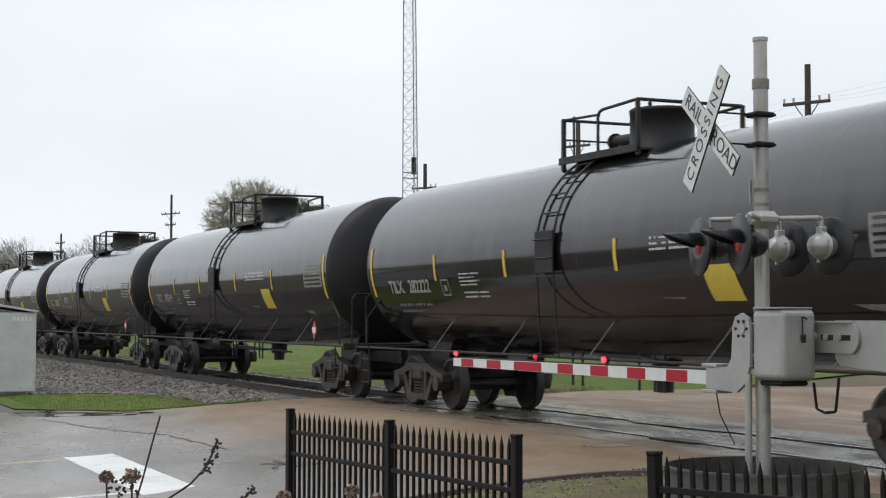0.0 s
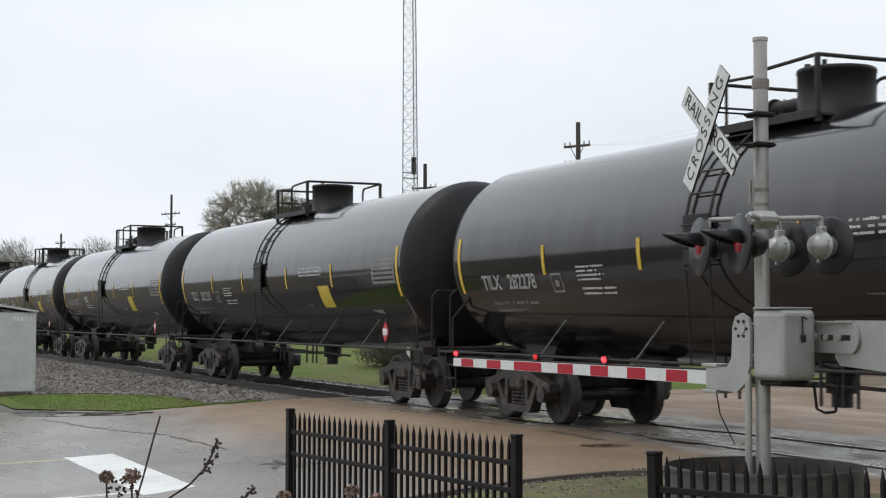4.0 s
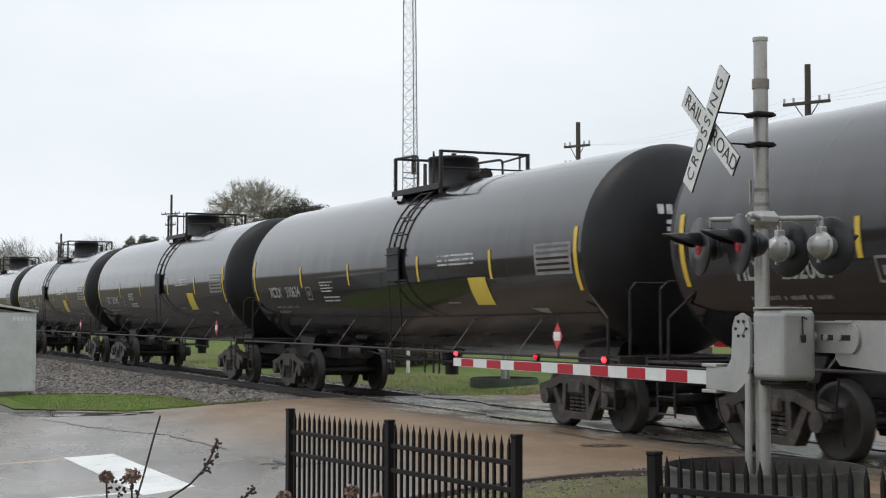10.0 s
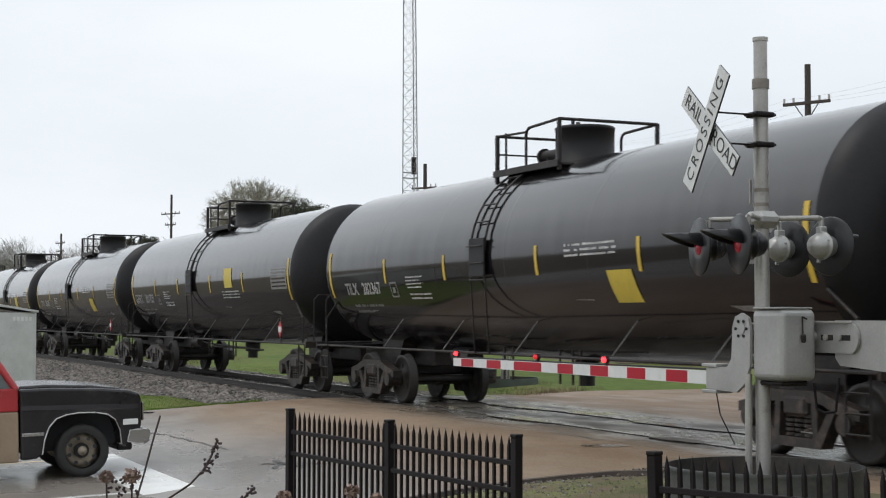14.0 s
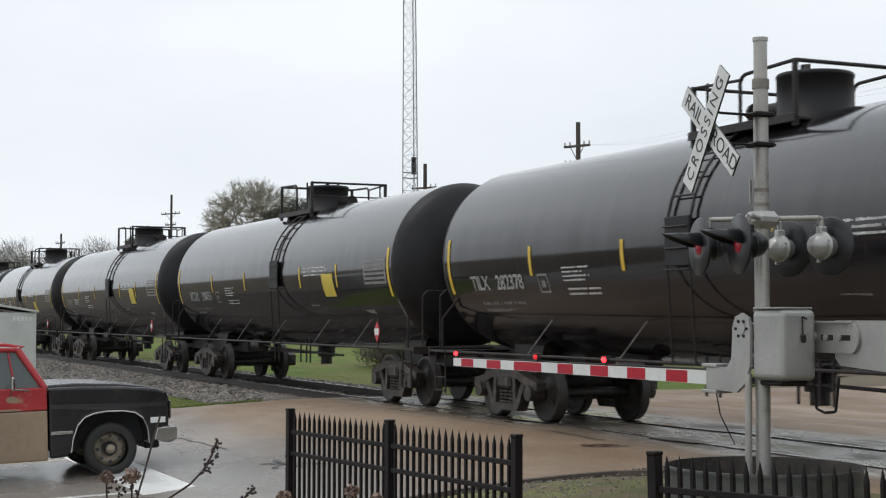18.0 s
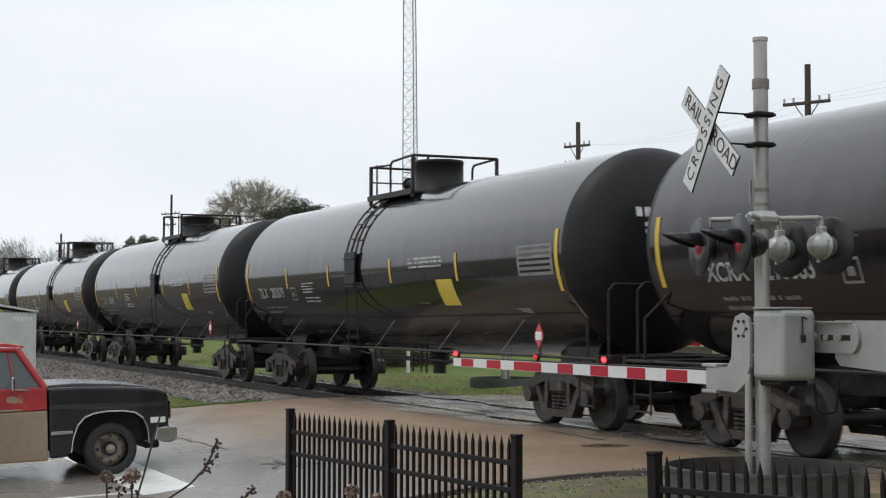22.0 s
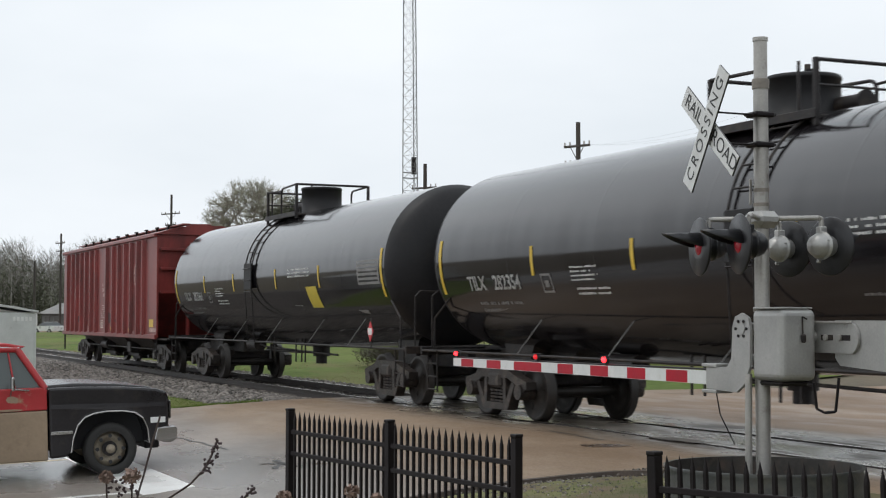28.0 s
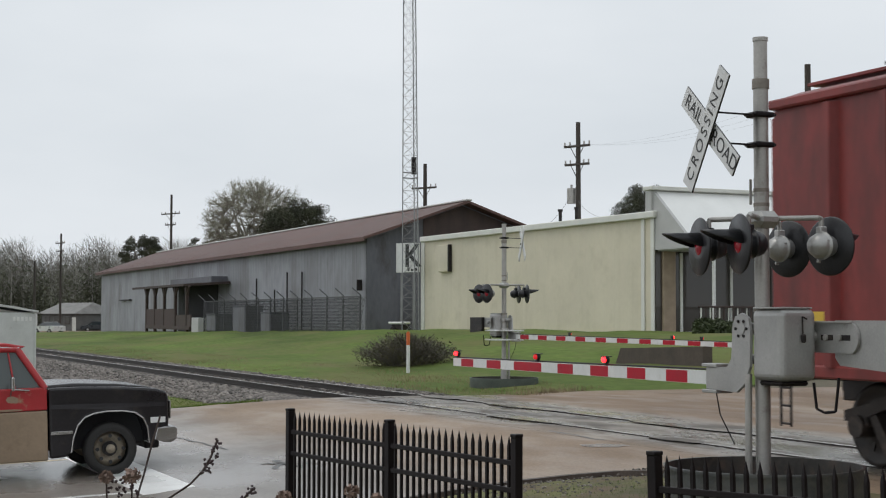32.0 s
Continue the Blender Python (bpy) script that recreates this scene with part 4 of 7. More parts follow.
        part("grime_patch", Geo().add(vs, [tuple(range(22))]), GRIME, car, "dark grey worn patch")
    for x0, x1, z0, z1 in ((6.24, 7.02, 1.20, 1.30), (2.55, 2.62, 1.25, 1.9), (-7.6, -7.4, 1.1, 1.2), (3.98, 4.1, 1.1, 1.2)):
        part("scuff", plate(x0, x1, z0, z1), DECAL_RED, car, "pale scuffed patch")
    add_bogies(car, (-6.22, 5.95))
    return car


GRIME = material("grey_grime", (0.075, 0.040, 0.038), 0.6, var=0.4, scale=5.0, bump=0.0)
DECAL_TAN = material("worn_cream_lettering", (0.66, 0.58, 0.50), 0.6, var=0.3, scale=9.0, bump=0.0, dirt=(0.20, 0.07, 0.06), dirt_at=(0.58, 0.82))
DECAL_RED = material("faded_pink_lettering", (0.50, 0.34, 0.31), 0.6, var=0.3, scale=9.0, bump=0.0, dirt=(0.20, 0.07, 0.06), dirt_at=(0.54, 0.78))

# travel of the train along x: (seconds, x of the left stripe of the car that leads the count)
TRAVEL = ((0.0, -99.2), (3.0, -69.05), (6.0, -38.75), (9.0, -8.2), (12.0, 22.75), (15.0, 54.0), (18.0, 85.65), (21.0, 117.65), (24.0, 150.1), (27.0, 183.0), (30.0, 216.4), (32.0, 238.9))
PITCH_CAR = 18.13


def travel(t):
    k = max(i for i in range(len(TRAVEL) - 1) if TRAVEL[i][0] <= t or i == 0)

    def slope(i):
        a, b = max(0, i - 1), min(len(TRAVEL) - 1, i + 1)
        return (TRAVEL[b][1] - TRAVEL[a][1]) / (TRAVEL[b][0] - TRAVEL[a][0])

    (t0, p0), (t1, p1) = TRAVEL[k], TRAVEL[k + 1]
    h, u = t1 - t0, (t - t0) / (t1 - t0)
    return (2 * u ** 3 - 3 * u * u + 1) * p0 + (u ** 3 - 2 * u * u + u) * h * slope(k) + (3 * u * u - 2 * u ** 3) * p1 + (u ** 3 - u * u) * h * slope(k + 1)


cars = []
first = tank_car()
for k in range(-5, 14):
    off = 7.84 - PITCH_CAR * k
    m = pose(travel(0) + off, YC, 0)
    if k == -5:
        first.matrix_basis = m
        cars.append((first, off))
    else:
        cars.append((copy_thing(first, m), off))
HOP_OFF = 7.84 - PITCH_CAR * 13 - 17.2
hop = hopper_car()
hop.matrix_basis = pose(travel(0) + HOP_OFF, YC, 0)
cars.append((hop, HOP_OFF))


def on_tank(me):
    """Wraps flat lettering round the near side of the tank."""
    for v in me.vertices:
        v.co = shell(v.co.x, ang_of(v.co.z), TR + 0.009)
    return me


NUMBERS = {-4: "282222", -3: "282249", -2: "282278", -1: "282288", 0: "282277", 1: "282061", 2: "210634", 3: "282142", 4: "282367", 5: "701729", 6: "282378", 7: "210156", 8: "210083", 9: "282079", 10: "282401", 11: "282327", 12: "282354", 13: "282068"}
MARKS = {2: "XCRX", 5: "GBRX", 7: "XCRX", 8: "XCRX"}
TURNED = (1, 2, 3, 7, 8, 10, 11, 12)  # cars that run the other way round
for k in range(-5, 14):
    car = cars[k + 5][0]
    big = k == 5
    wide = k in (2, 7, 8)
    for text, x in ((MARKS.get(k, "TILX"), -7.08 if big else -6.6 if wide else -6.72), (NUMBERS.get(k), -5.73 if big else -5.45 if wide else -5.67)):
        if text:
            me = letters(text, 0.36 if big else 0.31, DECAL, "car_number", 0.022)
            me.transform(Matrix.Translation((x, 0, 2.17)) @ Matrix.Rotation(radians(90), 4, "X"))
            part("car_number", on_tank(me), None, car, "faded white stencilled characters")
    if k not in NUMBERS:
        tagged(part("car_number", bars(Geo(), -6.22, -5.06, 2.06, 2.28, 6, 7, 0.34), DECAL, car, "row of faded white bars"), kind="stuff")
    if k == 5:
        for ob in car.children:
            if ob.name.split(".")[0] == "placard":
                ob.matrix_basis = pose(-0.7, 0, TZ, -21) @ pose(0, 0, -TZ)
            elif ob.name.split(".")[0] == "lettering" and ob.data.vertices[0].co.z > 2.45:
                ob.matrix_basis = pose(0.2, 0, TZ, 15) @ pose(0, 0, -TZ)
    if k not in TURNED:
        continue
    for ob in car.children:
        kind = ob.name.split(".")[0]
        if kind in ("manway_housing", "manway_pipe", "platform", "safety_cage"):
            ob.matrix_basis = pose(0, 0, 0, 0, 0, 180)
        elif kind in ("ladder", "ladder_guard"):
            ob.matrix_basis = pose(1.65, 0, 0)
        elif kind in ("stripe", "placard", "lettering", "test_stencil", "car_number"):
            x = sum(v.co.x for v in ob.data.vertices) / len(ob.data.vertices)
            dx = lerp(x, ((-7.4, 0.0), (-7.2, 0.2), (-5.5, 0.25), (-4.88, 0.4), (-3.5, 0.6), (-2.2, 0.6), (1.16, 0.72), (4.1, 0.73), (6.5, 0.0)))
            if kind == "stripe" and 1 < x < 2 and k in (7, 8):
                dx = 1.36
            ob.matrix_basis = pose(dx, 0, 0)
            if kind == "placard" and k in (7, 8):
                ob.matrix_basis = pose(dx, 0, TZ, -9) @ pose(0, 0, -TZ)


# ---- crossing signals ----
# Flat dark colour standing in for shade in the bay, truck and ring.
SHADOW = material("shade_dark", (0.03, 0.03, 0.032), 0.8, var=0.2)
CANOPY = material("pale_grey_canopy", (0.46, 0.46, 0.45), 0.55, var=0.08, scale=1.0)
RED_LAMP = glowing("red_lamp_lit", (1.0, 0.018, 0.024), 6.0)
RED_DIM = glowing("red_lamp_dim", (0.55, 0.015, 0.02), 0.9)
LENS_RED = glowing("red_lens", (0.26, 0.006, 0.016), 0.22)
RING = material("galvanised_steel_ring", (0.066, 0.070, 0.068), 0.5, metal=0.15, var=0.3, scale=3.0, fine=30.0, bump=0.2, dirt=(0.10, 0.095, 0.08), dirt_at=(0.45, 0.66))
# Base is darkened for the shade inside the ring, besides its brown stains.
RINGIN = material("shade_dark_stained_steel", (0.04, 0.036, 0.032), 0.7, var=0.4, scale=3.0, fine=25.0, bump=0.2, dirt=(0.085, 0.06, 0.045), dirt_at=(0.5, 0.7))
GREENSTEEL = material("mossy_grey_steel", (0.085, 0.10, 0.085), 0.6, var=0.3, scale=3.0, bump=0.15)


COLLAR = material("dull_brown_band", (0.24, 0.215, 0.185), 0.55, metal=0.3, var=0.2, scale=6.0)
INK = material("black_sign_ink", (0.02, 0.02, 0.02), 0.5, var=0.2, bump=0.0)
REFL = material("white_reflective_sheet", (0.66, 0.665, 0.655), 0.5, spec=0.3, var=0.06, scale=6.0, bump=0.02, dirt=(0.55, 0.54, 0.5), dirt_at=(0.55, 0.8))


def crossing_signal(at, arm_len, reds, arm_lamps, lettered, yaw_arm, tag, lamp_out=0.42, lamp_gap=0.74, buck_up=0.0, top=4.08):
    """Mast at the origin; road traffic comes from -y; the arm lies along -x."""
    t = thing("crossing_signal", tag, "railway signal", "crossing signals", at)
    g = Geo().cyl((0, 0, 0.0), (0, 0, 3.72), 0.062, 20).cyl((0, 0, 3.70), (0, 0, top), 0.057, 20).cyl((0, 0, top), (0, 0, top + 0.03), 0.064, 20)
    part("mast", g, GALV, t, "tall grey galvanised tube mast")
    for z0, z1, r in ((3.68, 3.76, 0.072), (2.82, 2.85, 0.066), (2.70, 2.73, 0.066), (1.83, 1.87, 0.075)):
        part("mast_collar", Geo().cyl((0, 0, z0), (0, 0, z1), r, 20), COLLAR, t, "dull brownish clamp band")
    part("base_flange", Geo().box(-0.2, 0.2, -0.2, 0.2, -0.02, 0.04, 0.01).cyl((0, 0, 0.04), (0, 0, 0.4), 0.085, 18), GALV, t)
    part("conduit", Geo().cyl((-0.04, -0.12, 0.0), (-0.03, -0.12, 1.32), 0.03, 12).cyl((-0.04, -0.12, 0.40), (-0.04, -0.12, 0.44), 0.045, 12), GALV, t)
    # crossbuck on two rod brackets
    cz, off = 3.312 + buck_up, -0.495
    lean = pose(0, 0, 0, 0, 0, -5.7 if lettered else -17)
    buck = part("crossbuck", Geo().cyl((0, 0, -0.02), (0, 0, 0.02), 0.02, 8), BLACK, t, "white crossed sign boards", Matrix.Translation((0, off, cz)) @ lean)
    boards = ((38.4, (("RAIL", -0.325, 0.168, 1.0), ("ROAD", 0.315, 0.175, 1.0))), (-54.0, (("CROSSING", 0.0, 0.158, 1.36),))) if lettered else ((45, ()), (-45, ()))
    for k, (a, words) in enumerate(boards):
        m = pose(0, -0.012 - 0.034 * k, 0, 0, a, 0)
        blade = part("blade", Geo().box(-0.545, 0.545, -0.006, -0.003, -0.092, 0.092, 0.0), REFL, buck, "white board with black lettering" if lettered else "white board seen from behind", m)
        # Added backing puts the lettered board's edge shade into a dark colour.
        part("blade_backing", Geo().box(-0.547, 0.547, -0.003, 0.012, -0.094, 0.094, 0.003), LAMPBLACK if lettered else REFL, buck, "added backing board, edge shade painted dark" if lettered else "", m)
        for text, x, size, spread in words:
            part("lettering", letters(text, size, INK, "lettering", -0.004, spread), None, buck, "black capital letters", m @ pose(x, -0.0085, 0, 90, 0, 0))
    for z in (cz + 0.15, cz - 0.10):
        part("sign_rod", Geo().cyl((0, -0.05, z), (0, off, z), 0.008, 8), BLACK, t)
        part("sign_clamp", Geo().box(-0.085, 0.085, -0.10, 0.085, z - 0.022, z + 0.022, 0.012), BLACK, t, "dark clamp round the mast")
        for y in (-0.115, 0.10):
            part("clamp_bolt", Geo().cyl((-0.06, y, z), (0.06, y, z), 0.012, 8), STEEL, t)
    part("mast_band", Geo().cyl((0, 0, 2.92), (0, 0, 2.93), 0.065, 20).box(-0.075, -0.06, -0.07, -0.05, 2.72, 2.93, 0.002), GALV, t)
    # flashing lamp pairs, one to each side of the crossing
    part("junction_box", Geo().box(-0.13, 0.13, -0.12, 0.12, 2.52, 2.66, 0.05), ALU, t, "octagonal cast junction box")
    for s in (-1, 1):
        for x in (-0.38, 0.38):
            y = s * lamp_out + (0.06 if s > 0 else 0.0)
            x *= lamp_gap
            part("lamp_arm", Geo().tube([(x * 0.25, s * 0.08, 2.60), (x, y - s * 0.12, 2.60), (x, y - s * 0.09, 2.59), (x, y - s * 0.09, 2.50)], 0.022, 10), GALV, t)
            m = Matrix.Translation((x, y, 2.37)) @ pose(0, 0, 0, 0, 0, 13 * s) @ pose(0, 0, 0, 90 if s < 0 else -90, 0, 0)
            lamp = part("signal_lamp", Geo().lathe([(0.0, -0.235), (0.05, -0.225), (0.085, -0.195), (0.103, -0.15), (0.105, -0.12), (0.118, -0.118), (0.118, -0.108), (0.10, -0.10), (0.085, -0.05), (0.085, 0.0)], 22, m), ALU if s > 0 else LAMPBLACK, t, "silver round lamp housing" if s > 0 else "black round lamp housing")
            part("background", Geo().lathe([(0.07, -0.012), (0.235, -0.012), (0.245, 0.0), (0.235, 0.012), (0.07, 0.012)], 32, m, caps=False), LAMPBLACK, lamp, "black round background disc")
            hood = Geo()
            seg, vs = 14, []
            for k in range(seg + 1):
                a = math.pi * (k / seg)
                ln = 0.04 + 0.29 * math.sin(a) ** 0.8
                for r, d in ((0.112, 0.01), (0.104, ln), (0.110, ln), (0.120, 0.01)):
                    vs.append(Matrix.Translation((x, y, 2.37)) @ pose(0, 0, 0, 0, 0, 13 * s) @ Vector((r * math.cos(a), s * d, r * math.sin(a))))
            hood.add(vs, [(4 * k + i, 4 * k + 4 + i, 4 * k + 4 + (i + 1) % 4, 4 * k + (i + 1) % 4) for k in range(seg) for i in range(4)], True)
            part("hood", hood, LAMPBLACK, lamp, "black lamp hood")
            part("lamp_neck", Geo().box(x - 0.035, x + 0.035, y - s * 0.09 - 0.035, y - s * 0.09 + 0.035, 2.46, 2.53, 0.008), ALU if s > 0 else LAMPBLACK, lamp)
            if s > 0:
                for dx, dz in ((-0.115, 0.035), (0.115, 0.035), (0.0, -0.125)):
                    part("wing_nut", Geo().box(x + dx - 0.014, x + dx + 0.014, y - 0.135, y - 0.105, 2.37 + dz - 0.014, 2.37 + dz + 0.014, 0.005), ALU, lamp)
            part("lens", Geo().lathe([(0.08, 0.0), (0.07, 0.016), (0.04, 0.028), (0.0, 0.032)], 18, m, caps=False), LENS_RED, lamp, "red lens")
    # gate mechanism
    bx, by = 0.22, 0.05
    box = part("gate_mechanism", Geo().box(bx - 0.20, bx + 0.20, by - 0.18, by + 0.18, 1.27, 1.85, 0.0), ALU, t, "grey cast gate motor case")
    rounder = box.modifiers.new("edges", "BEVEL")
    rounder.width, rounder.segments = 0.055, 4
    part("case_lid", Geo().box(bx - 0.19, bx + 0.17, by - 0.17, by + 0.16, 1.85, 1.866, 0.006), ALU, box)
    part("case_foot", Geo().box(bx - 0.16, bx + 0.15, by - 0.14, by + 0.14, 1.23, 1.275, 0.02), STEEL, box)
    part("hasp", Geo().cyl((bx + 0.206, by + 0.03, 1.79), (bx + 0.210, by + 0.03, 1.64), 0.006, 6).cyl((bx + 0.206, by + 0.03, 1.79), (bx + 0.206, by + 0.075, 1.77), 0.006, 6).box(bx + 0.20, bx + 0.225, by + 0.01, by + 0.06, 1.58, 1.65, 0.012), STEEL, box, "padlock hasp")
    part("mounting_clamp", Geo().box(-0.10, 0.12, -0.10, 0.10, 1.40, 1.48, 0.01).box(-0.10, 0.12, -0.10, 0.10, 1.66, 1.74, 0.01), GALV, t)
    part("shaft", Geo().cyl((-0.09, -0.15, 1.69), (-0.09, 0.0, 1.69), 0.05, 16), ALU, t)
    part("shaft", Geo().cyl((bx + 0.1, by + 0.16, 1.63), (bx + 0.1, by + 0.30, 1.63), 0.05, 16), ALU, t)
    if not lettered:
        for z in (1.16, 1.40):
            part("bracket_plate", Geo().box(-0.55, 0.55, -0.30, 0.30, z, z + 0.035, 0.008), REFL, t, "pale flat mounting plate")
    # support plates, arm and counterweight turn on the shaft
    sy = -0.13
    plate = [(-0.19, 1.71), (-0.15, 1.79), (-0.06, 1.82), (0.03, 1.78), (0.06, 1.68), (0.05, 1.38), (-0.03, 1.23), (-0.14, 1.16), (-0.42, 1.17), (-0.42, 1.36), (-0.27, 1.37), (-0.21, 1.44), (-0.20, 1.56)]
    sup = part("arm_bracket", Geo().prism(plate, sy - 0.014, sy + 0.014, Matrix.Translation((-0.03, 0, 0))), ALU, t, "curved aluminium arm bracket")
    for i in range(6):
        a = i * 1.047
        part("bolt", Geo().cyl((-0.095 + 0.075 * math.cos(a), sy - 0.024, 1.69 + 0.07 * math.sin(a)), (-0.095 + 0.075 * math.cos(a), sy - 0.012, 1.69 + 0.07 * math.sin(a)), 0.013, 6), STEEL, sup)
    part("arm_bracket", Geo().box(-0.66, -0.44, sy - 0.03, sy + 0.14, 1.14, 1.17, 0.005).box(-0.66, -0.44, sy - 0.03, sy + 0.14, 1.36, 1.39, 0.005).box(-0.62, -0.42, sy - 0.01, sy + 0.02, 1.17, 1.36, 0.005), ALU, t, "arm clamp")
    yy = 0.28
    end = [(0.76 + 0.11 * math.cos(a), 1.62 + 0.13 * math.sin(a)) for a in [-1.2 + 0.3 * i for i in range(9)]]
    cw = part("counterweight_arm", Geo().prism([(0.20, 1.74), (0.20, 1.50)] + end, yy - 0.012, yy + 0.012), ALU, t, "slotted grey counterweight lever")
    part("lever_edge", Geo().box(0.20, 0.80, yy - 0.030, yy - 0.012, 1.735, 1.755, 0.003), GALV, cw)
    for x0, x1 in ((0.42, 0.57), (0.63, 0.78)):
        part("slot", Geo().box(x0, x1, yy - 0.016, yy - 0.011, 1.60, 1.645, 0.001), STEEL, cw)
    for x in (0.49, 0.66):
        part("bolt", Geo().cyl((x, yy - 0.035, 1.622), (x, yy - 0.012, 1.622), 0.026, 6), GALV, cw)
    part("counterweight", Geo().prism([(0.56, 1.46), (0.62, 1.40), (1.27, 1.36), (1.27, 1.76), (0.56, 1.76)], yy + 0.015, yy + 0.10), ALU if lettered else STEEL, t, "heavy grey counterweight slab" if lettered else "heavy dark counterweight slab")
    # arm
    y0, slope = sy + 0.07, math.tan(radians(yaw_arm))
    def arm_y(x):
        return y0 - slope * (x + 0.5)
    arm = part("gate_arm", Geo().add([(x, arm_y(x) + dy, z + dz * k) for k, x in ((0, -0.60), (1, -arm_len)) for dy, z, dz in ((-0.022, 1.205, -0.040), (0.022, 1.205, -0.040), (0.022, 1.322, -0.057), (-0.022, 1.322, -0.057))], [(0, 1, 5, 4), (1, 2, 6, 5), (2, 3, 7, 6), (3, 0, 4, 7), (0, 3, 2, 1), (4, 5, 6, 7)]), REFL, t, "long white gate arm with red stripes")
    for a, b in reds:
        def edge(x):
            k = (-x - 0.45) / (arm_len - 0.45)
            return 1.205 - 0.040 * k + 0.004, 1.322 - 0.057 * k - 0.004
        vs = []
        for x in (-a, -b):
            lo, hi = edge(x)
            vs += [(x, arm_y(x) - 0.0255, lo), (x, arm_y(x) - 0.0255, hi), (x, arm_y(x) + 0.0255, hi), (x, arm_y(x) + 0.0255, lo)]
        part("red_stripe", Geo().add(vs, [(0, 1, 5, 4), (1, 2, 6, 5), (2, 3, 7, 6), (3, 0, 4, 7), (0, 3, 2, 1), (4, 5, 6, 7)]), REDP, arm, "red reflective stripe")
    part("arm_cable", Geo().tube([(-0.6, arm_y(-0.6), 1.336), (-arm_len * 0.5, arm_y(-arm_len * 0.5), 1.306), (-arm_len, arm_y(-arm_len), 1.275)], 0.009, 5), BLACK, arm)
    for x, mt, lit in arm_lamps:
        y, z = arm_y(-x), 1.325 - 0.057 * (x - 0.6) / (arm_len - 0.6)
        lm = part("arm_lamp", Geo().box(-x - 0.022, -x + 0.022, y - 0.02, y + 0.02, z - 0.03, z + 0.03, 0.006).cyl((-x, y - 0.02, z + 0.055), (-x, y + 0.02, z + 0.055), 0.034, 18).box(-x - 0.03, -x + 0.03, y - 0.05, y + 0.05, z + 0.083, z + 0.092, 0.003), LAMPBLACK, arm, "small red warning lamp")
        part("lens", Geo().lathe([(0.030, 0.0), (0.026, 0.022), (0.014, 0.032), (0.0, 0.034)], 18, Matrix.Translation((-x, y - 0.02, z + 0.055)) @ pose(0, 0, 0, 90), caps=False), mt, lm, lit)
    # cables
    part("cable", Geo().tube([(-0.62, y0 + 0.02, 1.16), (-0.60, y0 + 0.05, 0.95), (-0.50, y0 + 0.1, 0.75), (-0.46, y0 + 0.1, 0.70)], 0.006, 5), BLACK, t, "thin hanging cable")
    part("cable", Geo().tube([(bx + 0.20, by + 0.14, 1.26), (bx + 0.21, by + 0.16, 1.05), (bx + 0.26, by + 0.20, 1.02), (bx + 0.32, by + 0.26, 1.03), (bx + 0.34, by + 0.28, 1.30)], 0.012, 6), BLACK, t, "black looped cable")
    return t


REDS_NEAR = ((6.53, 6.95), (5.61, 6.06), (4.39, 5.19), (3.55, 3.94), (2.70, 3.11), (1.89, 2.27), (1.07, 1.47))
crossing_signal(pose(-10.36, 7.515, -0.15), 7.25, REDS_NEAR, [(7.14, RED_LAMP, "bright red lit lens"), (4.54, RED_DIM, "dim red lens"), (2.78, RED_LAMP, "bright red lit lens")], True, 4.9, "grey level crossing signal with lowered striped gate arm")
REDS_FAR = [(0.85 + 0.96 * i, 1.32 + 0.96 * i) for i in range(10)]
FAR_AT = pose(-35.3, 17.5, -0.12, 0, 0, 180)
crossing_signal(FAR_AT, 10.4, REDS_FAR, [(9.0, RED_DIM, "dim red lens"), (7.9, RED_LAMP, "bright red lit lens"), (3.4, RED_DIM, "dim red lens")], False, 0.0, "far level crossing signal seen from behind, gate lowered", 0.55, 0.62, 0.36, 4.16)


def ring(at, label, mt, r=0.82, h=0.57):
    corr = [(r - 0.012 + 0.014 * math.cos(i * 3.1416), -0.05 + (h + 0.02) * i / 9) for i in range(10)]
    t = thing("ring_wall", label, "ring", "rings round the signals", at)
    part("ring_shell", Geo().lathe(corr + [(r, h), (r - 0.035, h)], 44, caps=False), mt, t, "corrugated steel outside")
    part("ring_inside", Geo().lathe([(r - 0.035, h - 0.002), (r - 0.04, h - 0.03), (r - 0.045, 0.0)], 44, caps=False), RINGIN, t, "stained inside, painted dark for its shade")
    # Filling uses the shade colour, so the ring's bottom stays dark.
    part("gravel_fill", Geo().lathe([(0.0, 0.07), (r - 0.04, 0.05)], 30, caps=False), SHADOW, t, "soil filling painted dark for its shade")
    return t


ring(pose(-10.36, 7.515, -0.15), "low galvanised ring round the signal base", RING)
ring(pose(-35.3, 17.5, -0.15), "low mossy steel ring round the far signal base", GREENSTEEL, 0.90, 0.23)

# ---- picket fences ----
picket = Geo()
picket.box(-0.0108, 0.0108, -0.0108, 0.0108, 0, 1.10, 0.0)
picket.add([(-0.0108, -0.0108, 1.10), (0.0108, -0.0108, 1.10), (0.0108, 0.0108, 1.10), (-0.0108, 0.0108, 1.10), (0, 0, 1.18)], [(0, 1, 4), (1, 2, 4), (2, 3, 4), (3, 0, 4)])
PICKET = picket.mesh("picket", BLACK)
post_mesh = Geo().box(-0.033, 0.033, -0.033, 0.033, 0, 1.19, 0.004).box(-0.037, 0.037, -0.037, 0.037, 1.19, 1.215, 0.006).mesh("post", BLACK)


